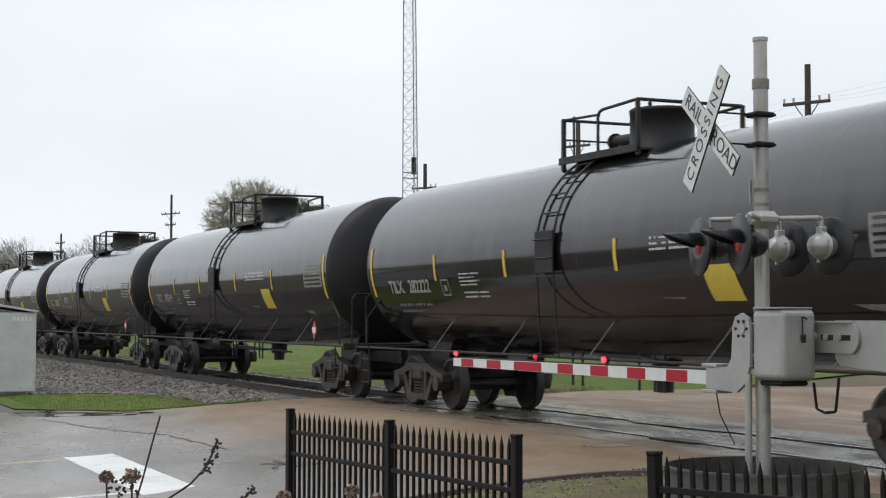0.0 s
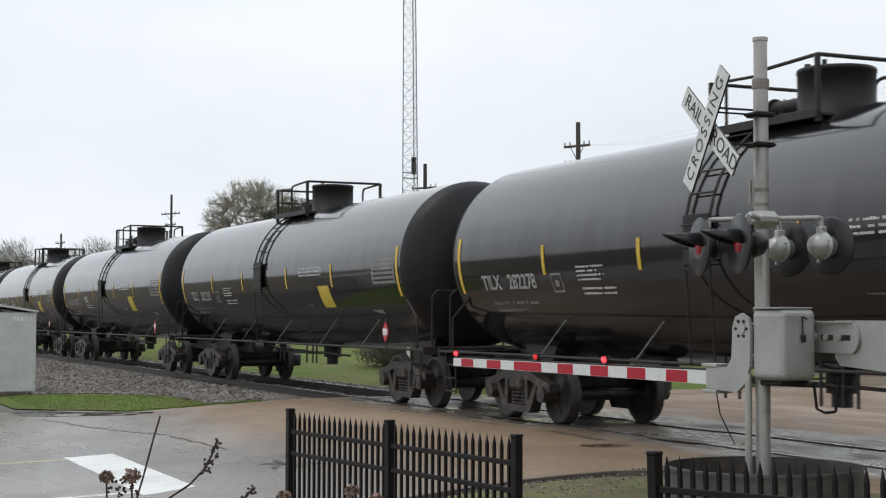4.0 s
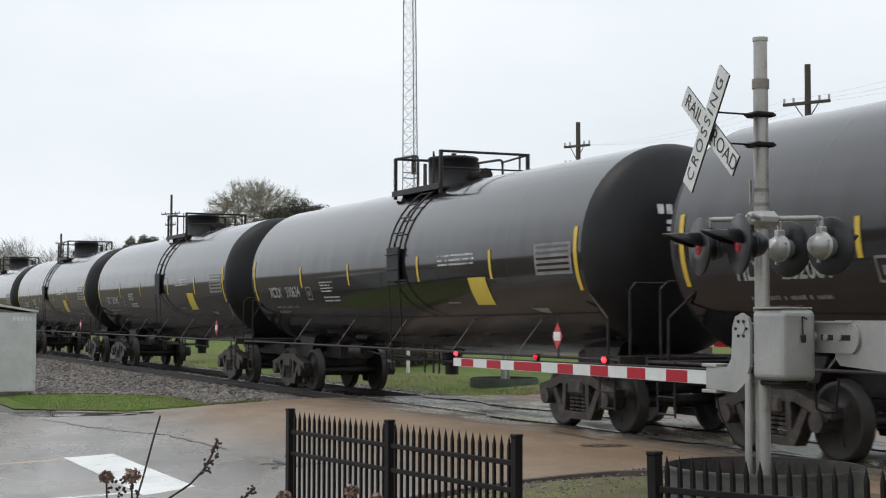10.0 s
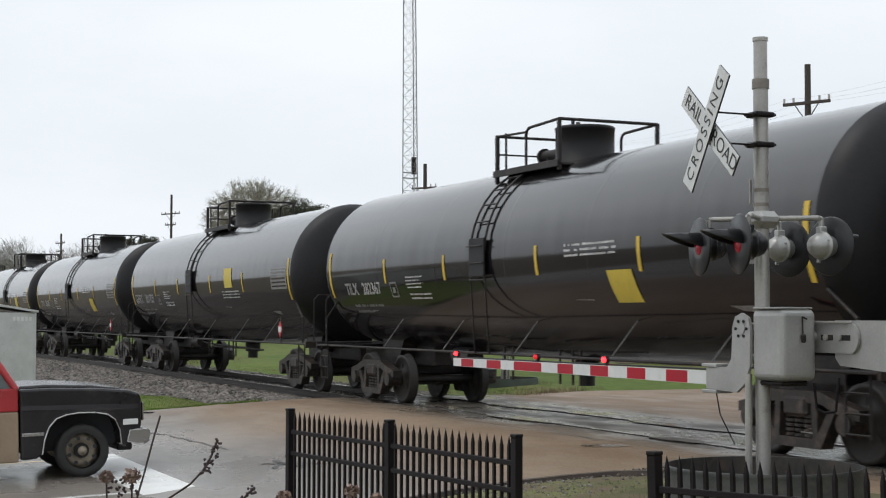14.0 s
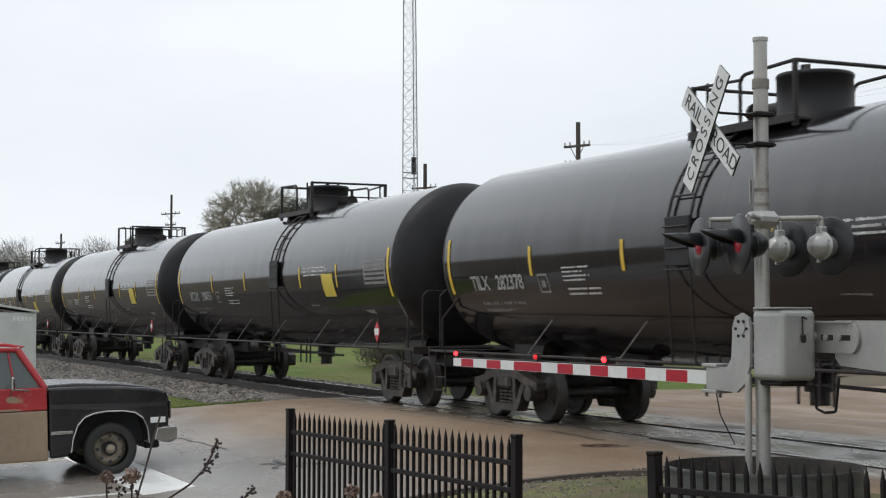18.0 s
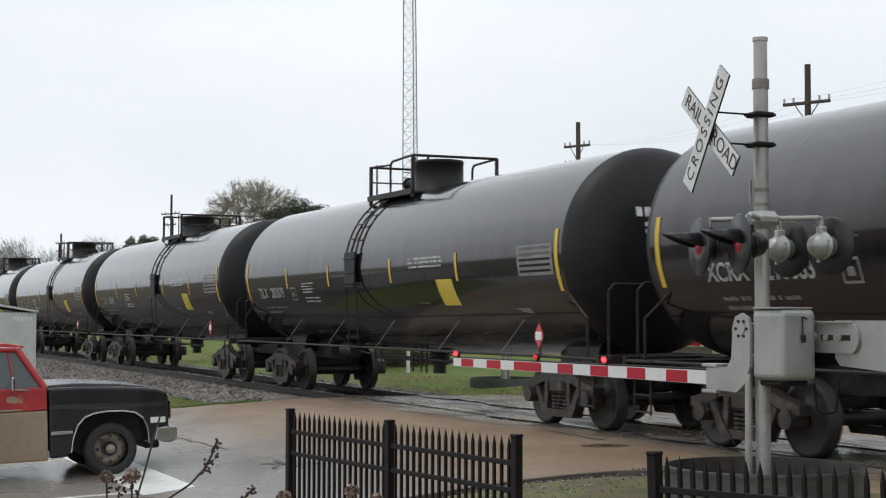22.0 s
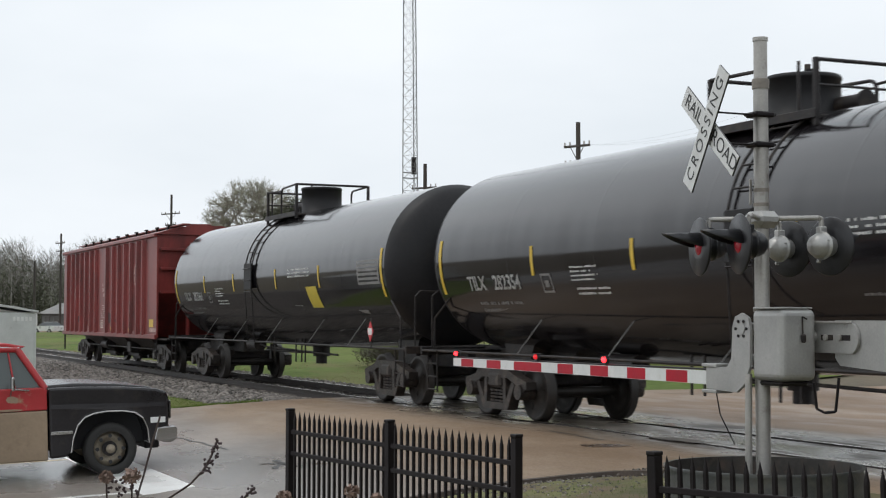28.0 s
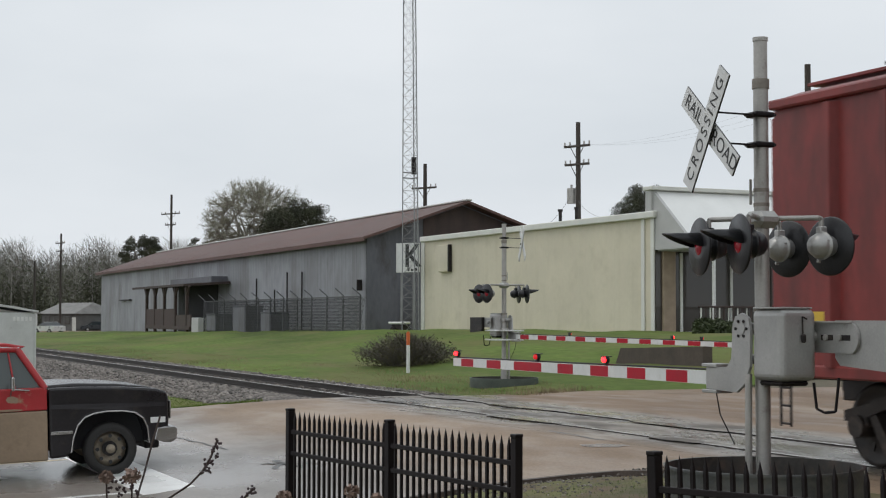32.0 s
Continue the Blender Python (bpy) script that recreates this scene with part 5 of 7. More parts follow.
def picket_fence(start, deg, base, bays, width, per_bay, rise=0.0):
    f = thing("picket_fence", "black metal picket fence with pointed pickets", "fence", "picket fences", Matrix.Translation((*start, base)) @ pose(0, 0, 0, 0, 0, deg) @ pose(0, 0, 0, 0, -rise, 0))
    for b in range(bays + 1):
        part("post", post_mesh, None, f, at=pose(b * width, 0, 0))
    for b in range(bays):
        for z in (1.00, 0.80, 0.12):
            part("rail", Geo().box(b * width + 0.04, (b + 1) * width - 0.04, -0.018, 0.018, z - 0.019, z + 0.019, 0.004), BLACK, f)
        for i in range(per_bay):
            part("picket", PICKET, None, f, at=pose(b * width + width * (i + 1) / (per_bay + 1), 0, 0.02))
    return f


picket_fence((-13.56, 4.495), 8.4, -0.437, 2, 1.83, 18)
picket_fence((-7.40, 4.65), 14.0, -0.345, 2, 1.83, 18, 1.7)

# ---- signal equipment case ----
def equipment_case():
    t = thing("equipment_case", "pale grey metal railway equipment cabinet on the grass", "cabinet", "", pose(-39.05, 5.55, -0.31))
    body = part("body", Geo().box(-2.6, 0.0, -2.4, 0.65, 0.06, 2.05, 0.02), GREYPAINT, t, "pale grey painted steel walls")
    part("plinth", Geo().box(-2.6, 0.02, -2.4, 0.62, -0.1, 0.06, 0.01), BALLAST, t)
    part("roof", Geo().add([(-2.7, 0.72, 2.05), (0.06, 0.72, 2.05), (0.06, -0.85, 2.30), (-2.7, -0.85, 2.30), (0.06, -2.45, 2.05), (-2.7, -2.45, 2.05), (-2.7, 0.72, 2.10), (0.06, 0.72, 2.10), (0.06, -0.85, 2.36), (-2.7, -0.85, 2.36), (0.06, -2.45, 2.10), (-2.7, -2.45, 2.10)], [(6, 7, 8, 9), (9, 8, 10, 11), (0, 1, 7, 6), (1, 2, 8, 7), (2, 4, 10, 8), (4, 5, 11, 10), (0, 3, 2, 1), (3, 5, 4, 2), (0, 6, 9, 3), (3, 9, 11, 5)]), GREYPAINT, t, "low pitched grey roof")
    part("door", Geo().box(0.0, 0.025, -1.2, -0.25, 0.2, 1.9, 0.01), GREYPAINT, t, "flat grey steel door")
    part("number_bars", Geo().box(0.002, 0.006, 0.10, 0.16, 1.84, 1.94).box(0.002, 0.006, 0.20, 0.26, 1.84, 1.94).box(0.002, 0.006, 0.30, 0.36, 1.84, 1.94).box(0.002, 0.006, 0.40, 0.46, 1.84, 1.94).box(0.002, 0.006, 0.50, 0.56, 1.84, 1.94), WHITE, t, "row of white bars")
    part("side_trim", Geo().box(-0.02, 0.03, 0.62, 0.67, 0.06, 2.05, 0.005), GREYPAINT, t)
    part("latch", Geo().box(0.025, 0.05, -0.36, -0.32, 1.0, 1.2, 0.005), STEEL, t)


equipment_case()

# ---- grey warehouse ----
CORR = material("corrugated_grey_wall", (0.27, 0.275, 0.30), 0.5, var=0.22, scale=0.22, fine=2.2, bump=0.05, dirt=(0.15, 0.147, 0.15), dirt_at=(0.42, 0.70), stretch=(1, 1, 0.45))
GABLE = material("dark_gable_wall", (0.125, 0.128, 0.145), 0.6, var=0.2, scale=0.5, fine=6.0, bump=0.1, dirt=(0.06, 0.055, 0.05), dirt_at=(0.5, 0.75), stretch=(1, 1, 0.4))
ROOFRED = material("rusty_red_metal_roof", (0.125, 0.072, 0.062), 0.6, spec=0.3, var=0.2, scale=0.4, fine=8.0, bump=0.05, dirt=(0.10, 0.06, 0.052), dirt_at=(0.5, 0.75))
TRIMPALE = material("pale_ridge_metal", (0.6, 0.6, 0.58), 0.4, var=0.1, scale=1.0)
DARKWOOD = material("dark_timber", (0.06, 0.04, 0.034), 0.7, var=0.3, scale=2.0, stretch=(1, 1, 0.3))


def ridged(u0, u1, z0, z1, pitch, depth, y):
    """A corrugated sheet in the x-z plane, ribs upright."""
    g, vs = Geo(), []
    n = int((u1 - u0) / pitch)
    for i in range(n + 1):
        u = u0 + (u1 - u0) * i / n
        for a, d in ((0.0, 0), (0.12, 1), (0.3, 1), (0.42, 0)):
            if i == n and a > 0:
                continue
            x = u + a * pitch
            vs += [(x, y - d * depth, z0), (x, y - d * depth, z1)]
    return g.add(vs, [(2 * i, 2 * i + 2, 2 * i + 3, 2 * i + 1) for i in range(len(vs) // 2 - 1)])


def warehouse():
    # local x runs from the far end (0) to the near corner (L); local y away from the railway
    L, W, H, RH = 73.3, 11.3, 5.5, 7.45
    t = thing("warehouse", "long grey metal warehouse with rust-red roof", "building", "", Matrix.Translation((-149.96, 30.13, 0.5)) @ pose(0, 0, 0, 0, 0, -0.33))
    wall = part("wall_front", ridged(0, L, -1.2, H, 0.6, 0.010, 0.0), CORR, t, "weathered blue-grey corrugated wall")
    part("wall_core", Geo().box(0.02, L - 0.02, 0.03, W, -1.2, H, 0.0), CORR, t)
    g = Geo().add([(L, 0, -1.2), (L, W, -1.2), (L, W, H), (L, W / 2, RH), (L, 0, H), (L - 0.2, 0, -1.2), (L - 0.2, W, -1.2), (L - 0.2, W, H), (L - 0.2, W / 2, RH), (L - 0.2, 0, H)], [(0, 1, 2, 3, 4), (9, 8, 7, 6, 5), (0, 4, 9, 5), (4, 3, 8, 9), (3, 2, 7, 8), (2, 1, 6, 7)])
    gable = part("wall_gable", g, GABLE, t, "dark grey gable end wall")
    part("gable_panel", Geo().add([(x, y, z) for x in (L + 0.004, L + 0.05) for y, z in ((3.3, H - 1.0), (W - 0.05, H - 1.0), (W - 0.05, H - 0.05), (W / 2, RH - 0.08), (3.3, H + 1.05))], [(0, 4, 3, 2, 1), (5, 6, 7, 8, 9), (0, 1, 6, 5), (1, 2, 7, 6), (2, 3, 8, 7), (3, 4, 9, 8), (4, 0, 5, 9)]), DARKWOOD, gable, "dark brown gable sheet")
    for s, y0 in ((1, -0.5), (-1, W + 0.5)):
        drop = (RH - H) / (W / 2) * 0.5
        vs = []
        for x in (-0.5, L + 0.9):
            vs += [(x, y0, H - drop), (x, W / 2, RH + 0.02), (x, W / 2, RH + 0.16), (x, y0, H - drop + 0.14)]
        rf = part("roof", Geo().add(vs, [(0, 1, 5, 4), (2, 3, 7, 6), (3, 0, 4, 7), (0, 3, 2, 1), (4, 5, 6, 7)]), ROOFRED, t, "rust-red metal roof sheet")
        if s > 0:
            for i in range(60):
                x = -0.4 + i * (L + 1.1) / 59
                k = (RH - H + drop) / (W / 2 + 0.5)
                part("seam", Geo().add([(x + a, y0 + b, H - drop + 0.14 + k * b + c) for b in (0.0, W / 2 + 0.4) for a, c in ((-0.02, 0), (0.02, 0), (0.02, 0.010), (-0.02, 0.010))], [(0, 1, 2, 3), (4, 7, 6, 5), (0, 4, 5, 1), (1, 5, 6, 2), (2, 6, 7, 3), (3, 7, 4, 0)]), ROOFRED, rf)
    part("ridge_cap", Geo().box(-0.6, L + 1.0, W / 2 - 0.18, W / 2 + 0.18, RH + 0.14, RH + 0.24, 0.03), TRIMPALE, t, "pale metal ridge cap")
    part("fascia", Geo().box(-0.5, L + 0.9, -0.53, -0.50, H - 0.27, H - 0.05, 0.0), ROOFRED, t)
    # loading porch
    # Closed sheet before the wall; its dark colour is the bay's shade.
    part("loading_door", Geo().box(31.5, 43.2, -0.06, -0.02, -0.3, 3.75), SHADOW, t, "flat dark sheet painted as the bay's shade")
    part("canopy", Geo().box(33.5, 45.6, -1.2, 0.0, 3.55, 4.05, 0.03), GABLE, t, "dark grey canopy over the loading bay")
    part("porch_roof", Geo().add([(29.9, -3.4, 3.30), (46.5, -3.4, 3.30), (46.5, -0.05, 3.5), (29.9, -0.05, 3.5), (29.9, -3.4, 3.46), (46.5, -3.4, 3.46), (46.5, -0.05, 3.66), (29.9, -0.05, 3.66)], [(0, 3, 2, 1), (4, 5, 6, 7), (0, 1, 5, 4), (1, 2, 6, 5), (2, 3, 7, 6), (3, 0, 4, 7)]), DARKWOOD, t, "dark flat porch roof")
    for x in (33.4, 36.2, 39.2, 42.6, 45.9):
        part("porch_post", Geo().box(x - 0.13, x + 0.13, -3.1, -2.9, -0.4, 3.35, 0.02), DARKWOOD, t)
        part("brace", Geo().cyl((x - 0.7, -3.0, 3.3), (x, -3.0, 2.6), 0.08, 6).cyl((x + 0.7, -3.0, 3.3), (x, -3.0, 2.6), 0.08, 6), DARKWOOD, t)
    part("porch_deck", Geo().box(33.2, 47.0, -3.1, 0.0, 0.25, 0.5, 0.02), DARKWOOD, t, "dark timber loading deck")
    part("porch_wall", Geo().box(33.4, 42.8, -3.06, -2.98, 0.45, 1.75, 0.01), material("red_brown_boards", (0.058, 0.036, 0.033), 0.7, var=0.25, scale=2.0), t, "red-brown boarded rail")
    part("porch_wall", Geo().box(43.0, 47.2, -3.06, -2.98, 0.45, 1.3, 0.01), DARKWOOD, t)
    part("meter_box", Geo().box(47.6, 49.4, -3.1, -2.5, 0.0, 1.1, 0.03), CANOPY, t, "pale metal box beside the dock")
    part("wall_lamp", Geo().box(L - 0.8, L - 0.7, -0.3, 0.0, 2.6, 3.2, 0.02), STEEL, t)
    part("wall_shelf", Geo().box(9.5, 14.0, -0.25, -0.02, 2.62, 2.74, 0.01), STEEL, t)
    for x in (53.0, 57.0, 59.6, 62.5):
        part("downpipe", Geo().cyl((x, -0.1, 0.0), (x, -0.1, 2.9 + (x % 3) * 0.4), 0.05, 8), STEEL, t)


warehouse()

# ---- chain-link fence before the warehouse ----
LINK = material("chain_link", (0.10, 0.10, 0.105), 0.6, metal=0.3, var=0.2)


def chain_fence():
    f = thing("chain_fence", "grey chain-link yard fence with leaning posts", "fence", "", Matrix.Translation((-100.0, 27.0, 0.66)))
    n, step = 13, 2.45
    for i in range(n):
        x = i * step
        part("post", Geo().cyl((x, 0, -0.3), (x + 0.05, 0, 2.1), 0.045, 8).cyl((x + 0.05, 0, 2.1), (x - 0.3, -0.3, 2.45), 0.03, 6), LINK, f)
    g = Geo()
    for k in range(int((n - 1) * step / 0.16)):
        x = k * 0.16
        g.cyl((x, 0, 0.0), (x + 1.0, 0, 2.0), 0.011, 3, caps=False)
        g.cyl((x + 1.0, 0.01, 0.0), (x, 0.01, 2.0), 0.011, 3, caps=False)
    tagged(part("wire_mesh", g, LINK, f, "grey diamond wire mesh"), kind="stuff")
    part("top_rail", Geo().cyl((0, 0, 2.02), ((n - 1) * step, 0, 2.02), 0.03, 6), LINK, f)
    for i, (x, w, h) in enumerate(((2.0, 2.2, 1.1), (8.5, 2.6, 1.6), (14.0, 1.8, 1.2))):
        single("yard_crate", Geo().box(-w / 2, w / 2, -0.6, 0.6, 0.0, h, 0.06).box(-w / 2 - 0.03, w / 2 + 0.03, -0.63, 0.63, h, h + 0.06, 0.02), GABLE, "dark bulky crate behind the yard fence", "crate", "yard crates", at=pose(-100 + x, 27.5, 0.7))


chain_fence()

# ---- cream shop ----
CREAM = material("cream_painted_metal", (0.645, 0.595, 0.46), 0.55, var=0.05, scale=0.5, fine=5.0, bump=0.04, dirt=(0.53, 0.49, 0.36), dirt_at=(0.5, 0.85))
TRIMW = material("off_white_trim", (0.68, 0.68, 0.63), 0.5, var=0.05)
FASC = material("white_fascia", (0.78, 0.79, 0.77), 0.5, var=0.05, scale=1.0)
SHOPGLASS = glass("dark_shop_glass", (0.065, 0.057, 0.048), 0.08)
TANBR = material("tan_brick_pier", (0.36, 0.28, 0.20), 0.7, var=0.15, scale=3.0)
SHRUB = material("dark_shrub_leaf", (0.045, 0.06, 0.022), 0.75, var=0.5, scale=4.0, bump=0.3)


def shop():
    # local x along the railway from the far corner (0) to the street corner (L); y away from the railway
    L, D, H = 20.55, 16.0, 4.40
    t = thing("shop", "cream metal shop with porch and white fascia", "building", "", Matrix.Translation((-68.95, 29.75, 1.07)) @ pose(0, 0, 0, 0, 0, 1.5))
    part("wall_side", ridged(0, L, -1.0, H, 0.9, 0.012, 0.0), CREAM, t, "plain cream metal side wall")
    part("wall_core", Geo().box(0.05, L - 0.3, 0.02, D, -1.0, H - 0.05), CREAM, t)
    part("roof", Geo().box(-0.1, L + 0.1, -0.1, D, H, H + 0.12, 0.02), TRIMW, t, "flat roof with pale edge")
    part("roof_trim", Geo().box(-0.16, L + 0.16, -0.18, 0.0, H - 0.10, H + 0.16, 0.03), TRIMW, t, "off-white roof edge trim")
    for x in (0.06, L - 0.75, L - 0.10):
        part("corner_trim", Geo().box(x - 0.11, x + 0.11, -0.07, -0.015, -0.9, H - 0.1, 0.01), TRIMW, t)
    part("downpipe", Geo().cyl((-0.12, -0.05, -0.5), (-0.12, -0.05, H - 0.1), 0.06, 8).cyl((-0.12, -0.05, -0.5), (-2.0, -0.2, -0.55), 0.06, 8), TRIMW, t)
    part("wall_vent", Geo().box(2.0, 3.1, -0.2, -0.02, 2.75, 4.05, 0.03), CREAM, t, "cream louvred wall box")
    part("wall_vent_edge", Geo().box(3.1, 3.2, -0.2, -0.02, 2.75, 4.05, 0.01), STEEL, t)
    for x in (8.3, 9.75):
        part("roof_pipe", Geo().cyl((x, 3, H), (x, 3, H + 1.0), 0.08, 10).cyl((x, 3, H + 1.0), (x, 3, H + 1.1), 0.12, 10), STEEL, t, "grey roof vent pipe")
    # street front: porch under a boxed canopy
    part("wall_front", Geo().box(L - 0.3, L, 0.02, D, -1.0, H), SHOPGLASS, t, "dark glazed shop front")
    for k in range(6):
        y = 1.15 + k * 2.3
        part("mullion", Geo().box(L, L + 0.06, y - 0.06, y + 0.06, 0.0, 3.0, 0.01), TRIMW, t)
    part("pier", Geo().box(L - 0.3, L + 0.12, 0.3, 0.85, -0.3, 3.1, 0.02), TANBR, t, "tan end pier")
    part("canopy_soffit", Geo().box(L, L + 2.6, 0.1, D, 3.05, 3.2, 0.02), CANOPY, t)
    part("canopy_cheek", Geo().add([(L - 0.1, 0.0, 3.1), (L + 2.6, 0.0, 3.1), (L - 0.1, 0.0, 5.3), (L - 0.1, 0.14, 3.1), (L + 2.6, 0.14, 3.1), (L - 0.1, 0.14, 5.3)], [(0, 1, 2), (3, 5, 4), (0, 3, 4, 1), (1, 4, 5, 2), (2, 5, 3, 0)]), CANOPY, t, "sloped pale grey canopy side")
    part("canopy_front", Geo().add([(L + 2.6, 0.14, 3.1), (L + 2.6, D, 3.1), (L - 0.1, D, 5.3), (L - 0.1, 0.14, 5.3), (L + 2.52, 0.14, 3.1), (L + 2.52, D, 3.1), (L - 0.2, D, 5.3), (L - 0.2, 0.14, 5.3)], [(0, 1, 2, 3), (7, 6, 5, 4), (0, 4, 5, 1), (2, 6, 7, 3)]), FASC, t, "white sloping sign fascia")
    part("parapet", Geo().box(L - 0.5, L - 0.1, -0.1, D, H, 5.35, 0.02), CANOPY, t)
    part("parapet_cap", Geo().box(L - 0.6, L + 0.05, -0.16, D, 5.35, 5.5, 0.02), TRIMW, t)
    part("porch_floor", Geo().box(L, L + 2.8, 0.0, D, -0.6, 0.05, 0.02), CANOPY, t, "concrete porch floor")
    for k in range(6):
        y = 0.9 + k * 2.1
        part("porch_post", Geo().box(L + 2.4, L + 2.5, y - 0.05, y + 0.05, 0.05, 3.1, 0.01), WHITE, t, "thin white porch post")
    for k in range(62):
        y = 0.2 + k * 0.2
        part("baluster", Geo().box(L + 2.62, L + 2.66, y - 0.02, y + 0.02, -0.05, 0.95), DARKWOOD if k % 2 else TRIMW, t)
    part("rail", Geo().box(L + 2.58, L + 2.70, 0.1, 12.6, 0.93, 1.0, 0.01), DARKWOOD, t)


shop()


def clump(g, c, r, n, size, rnd, flat=1.0):
    """Small leaf faces scattered in a ragged ball."""
    for _ in range(n):
        while True:
            p = Vector((rnd.uniform(-1, 1), rnd.uniform(-1, 1), rnd.uniform(-1, 1)))
            if 0.25 < p.length < 1:
                break
        p = Vector(c) + Vector((p.x * r, p.y * r, p.z * r * flat))
        a = Vector((rnd.uniform(-1, 1), rnd.uniform(-1, 1), rnd.uniform(-1, 1))).normalized()
        b = a.orthogonal().normalized()
        s = size * rnd.uniform(0.5, 1.2)
        g.add([p - a * s, p + b * s * 0.5, p + a * s, p - b * s * 0.5], [(0, 1, 2, 3)])
    return g


def tree(at, centre, rx, rz, bark_mt, leaf_mt, tips, leaves, leaf_size, twigs, twig, seed, label):
    """A trunk with three orders of limbs filling a ragged egg-shaped crown centred at that height."""
    rnd = random.Random(seed)
    t = thing("tree", label, "tree", "", Matrix.Translation(at))
    wood, crown = Geo(), Geo()

    def spot(lo, hi):
        while True:
            d = Vector((rnd.gauss(0, 1), rnd.gauss(0, 1), rnd.gauss(0, 1)))
            if d.length > 0.1 and d.normalized().z > -0.75:
                break
        d.normalize()
        k = rnd.uniform(lo, hi) * (1 + 0.20 * noise.noise(d * 2.6 + Vector((seed, 0, 0))))
        return Vector((d.x * rx * k, d.y * rx * k, centre + d.z * rz * k))

    r0 = 0.022 * (centre + rz)
    fork = Vector((0, 0, centre - rz * 0.75))
    wood.cyl((0, 0, -0.4), fork, r0, 8, r0 * 0.7, caps=False)
    order = [fork]
    for n, lo, hi, r in ((8, 0.3, 0.5, 0.5), (40, 0.5, 0.78, 0.28), (tips, 0.68, 1.0, 0.12)):
        ends = []
        for _ in range(n):
            p = spot(lo, hi)
            q = min(order, key=lambda c: (c - p).length)
            wood.cyl(q, p, r0 * r, 5, r0 * r * 0.55, caps=False)
            ends.append(p)
        order = ends + order[:1]
    for q in order[:-1]:
        if leaves:
            clump(crown, q, rx * 0.19, leaves, leaf_size, rnd, 0.75)
        out = (q - Vector((0, 0, centre - rz * 0.4))).normalized()
        for _ in range(twigs):
            d = (out + Vector((rnd.gauss(0, 0.6), rnd.gauss(0, 0.6), rnd.gauss(0.1, 0.6)))).normalized()
            e = q + d * twig * rnd.uniform(0.4, 1.1)
            wd = d.orthogonal().normalized() * twig * 0.013
            crown.add([q - wd, q + wd, e + wd * 0.4, e - wd * 0.4], [(0, 1, 2, 3)])
    part("trunk", wood, bark_mt, t, "branching trunk and limbs")
    tagged(part("crown", crown, leaf_mt, t, "crown of small leaves and twigs"), kind="stuff")
    return t


BARK = material("grey_bark", (0.12, 0.105, 0.09), 0.85, var=0.3, scale=4.0, bump=0.4)
BUDBARK = material("pale_twig_bark", (0.22, 0.20, 0.17), 0.85, var=0.25, scale=2.0, bump=0.2)
BUD = material("budding_twigs", (0.285, 0.275, 0.205), 0.8, var=0.45, scale=0.7, bump=0.0)
DARKLEAF = material("dark_evergreen_leaf", (0.048, 0.054, 0.028), 0.7, var=0.5, scale=0.8, bump=0.0)
UNDER = material("dull_undergrowth", (0.108, 0.114, 0.078), 0.9, var=0.4, scale=0.1, bump=0.0)
WOODS = material("bare_woods", (0.21, 0.20, 0.18), 0.9, var=0.4, scale=0.12, bump=0.0, dirt=(0.11, 0.12, 0.075), dirt_at=(0.5, 0.7))


def at_px(px, depth, z):
    """Place on the ground by bearing: sideways offset px at that depth."""
    r = (px - 784) * depth / 2682.0
    return (math.cos(YAW) * r + math.sin(YAW) * depth, -math.sin(YAW) * r + math.cos(YAW) * depth, z)


tree(at_px(449, 150, 0.3), 10.5, 4.9, 4.2, BUDBARK, BUD, 900, 18, 0.06, 12, 0.9, 11, "tall broad budding tree with pale twigs")
tree(at_px(527, 140, 0.5), 8.8, 3.5, 3.1, BARK, DARKLEAF, 210, 160, 0.085, 0, 0.5, 5, "dark green evergreen tree beside a bare one")
tree(at_px(252, 210, 0.0), 10.2, 3.0, 2.7, BARK, DARKLEAF, 95, 130, 0.11, 3, 0.8, 3, "dark pine beyond the warehouse")
tree(at_px(358, 175, 0.0), 8.7, 2.0, 2.0, BARK, DARKLEAF, 60, 70, 0.12, 0, 0.5, 33, "dark tree top behind the warehouse roof")
tree(at_px(1156, 95, 0.5), 7.2, 2.4, 2.2, BARK, DARKLEAF, 260, 150, 0.05, 0, 0.4, 21, "dark tree behind the cream shop")
tree(at_px(1606, 80, 0.3), 10.2, 1.9, 2.2, BARK, DARKLEAF, 80, 100, 0.07, 3, 0.4, 27, "dark pine top beyond the street")


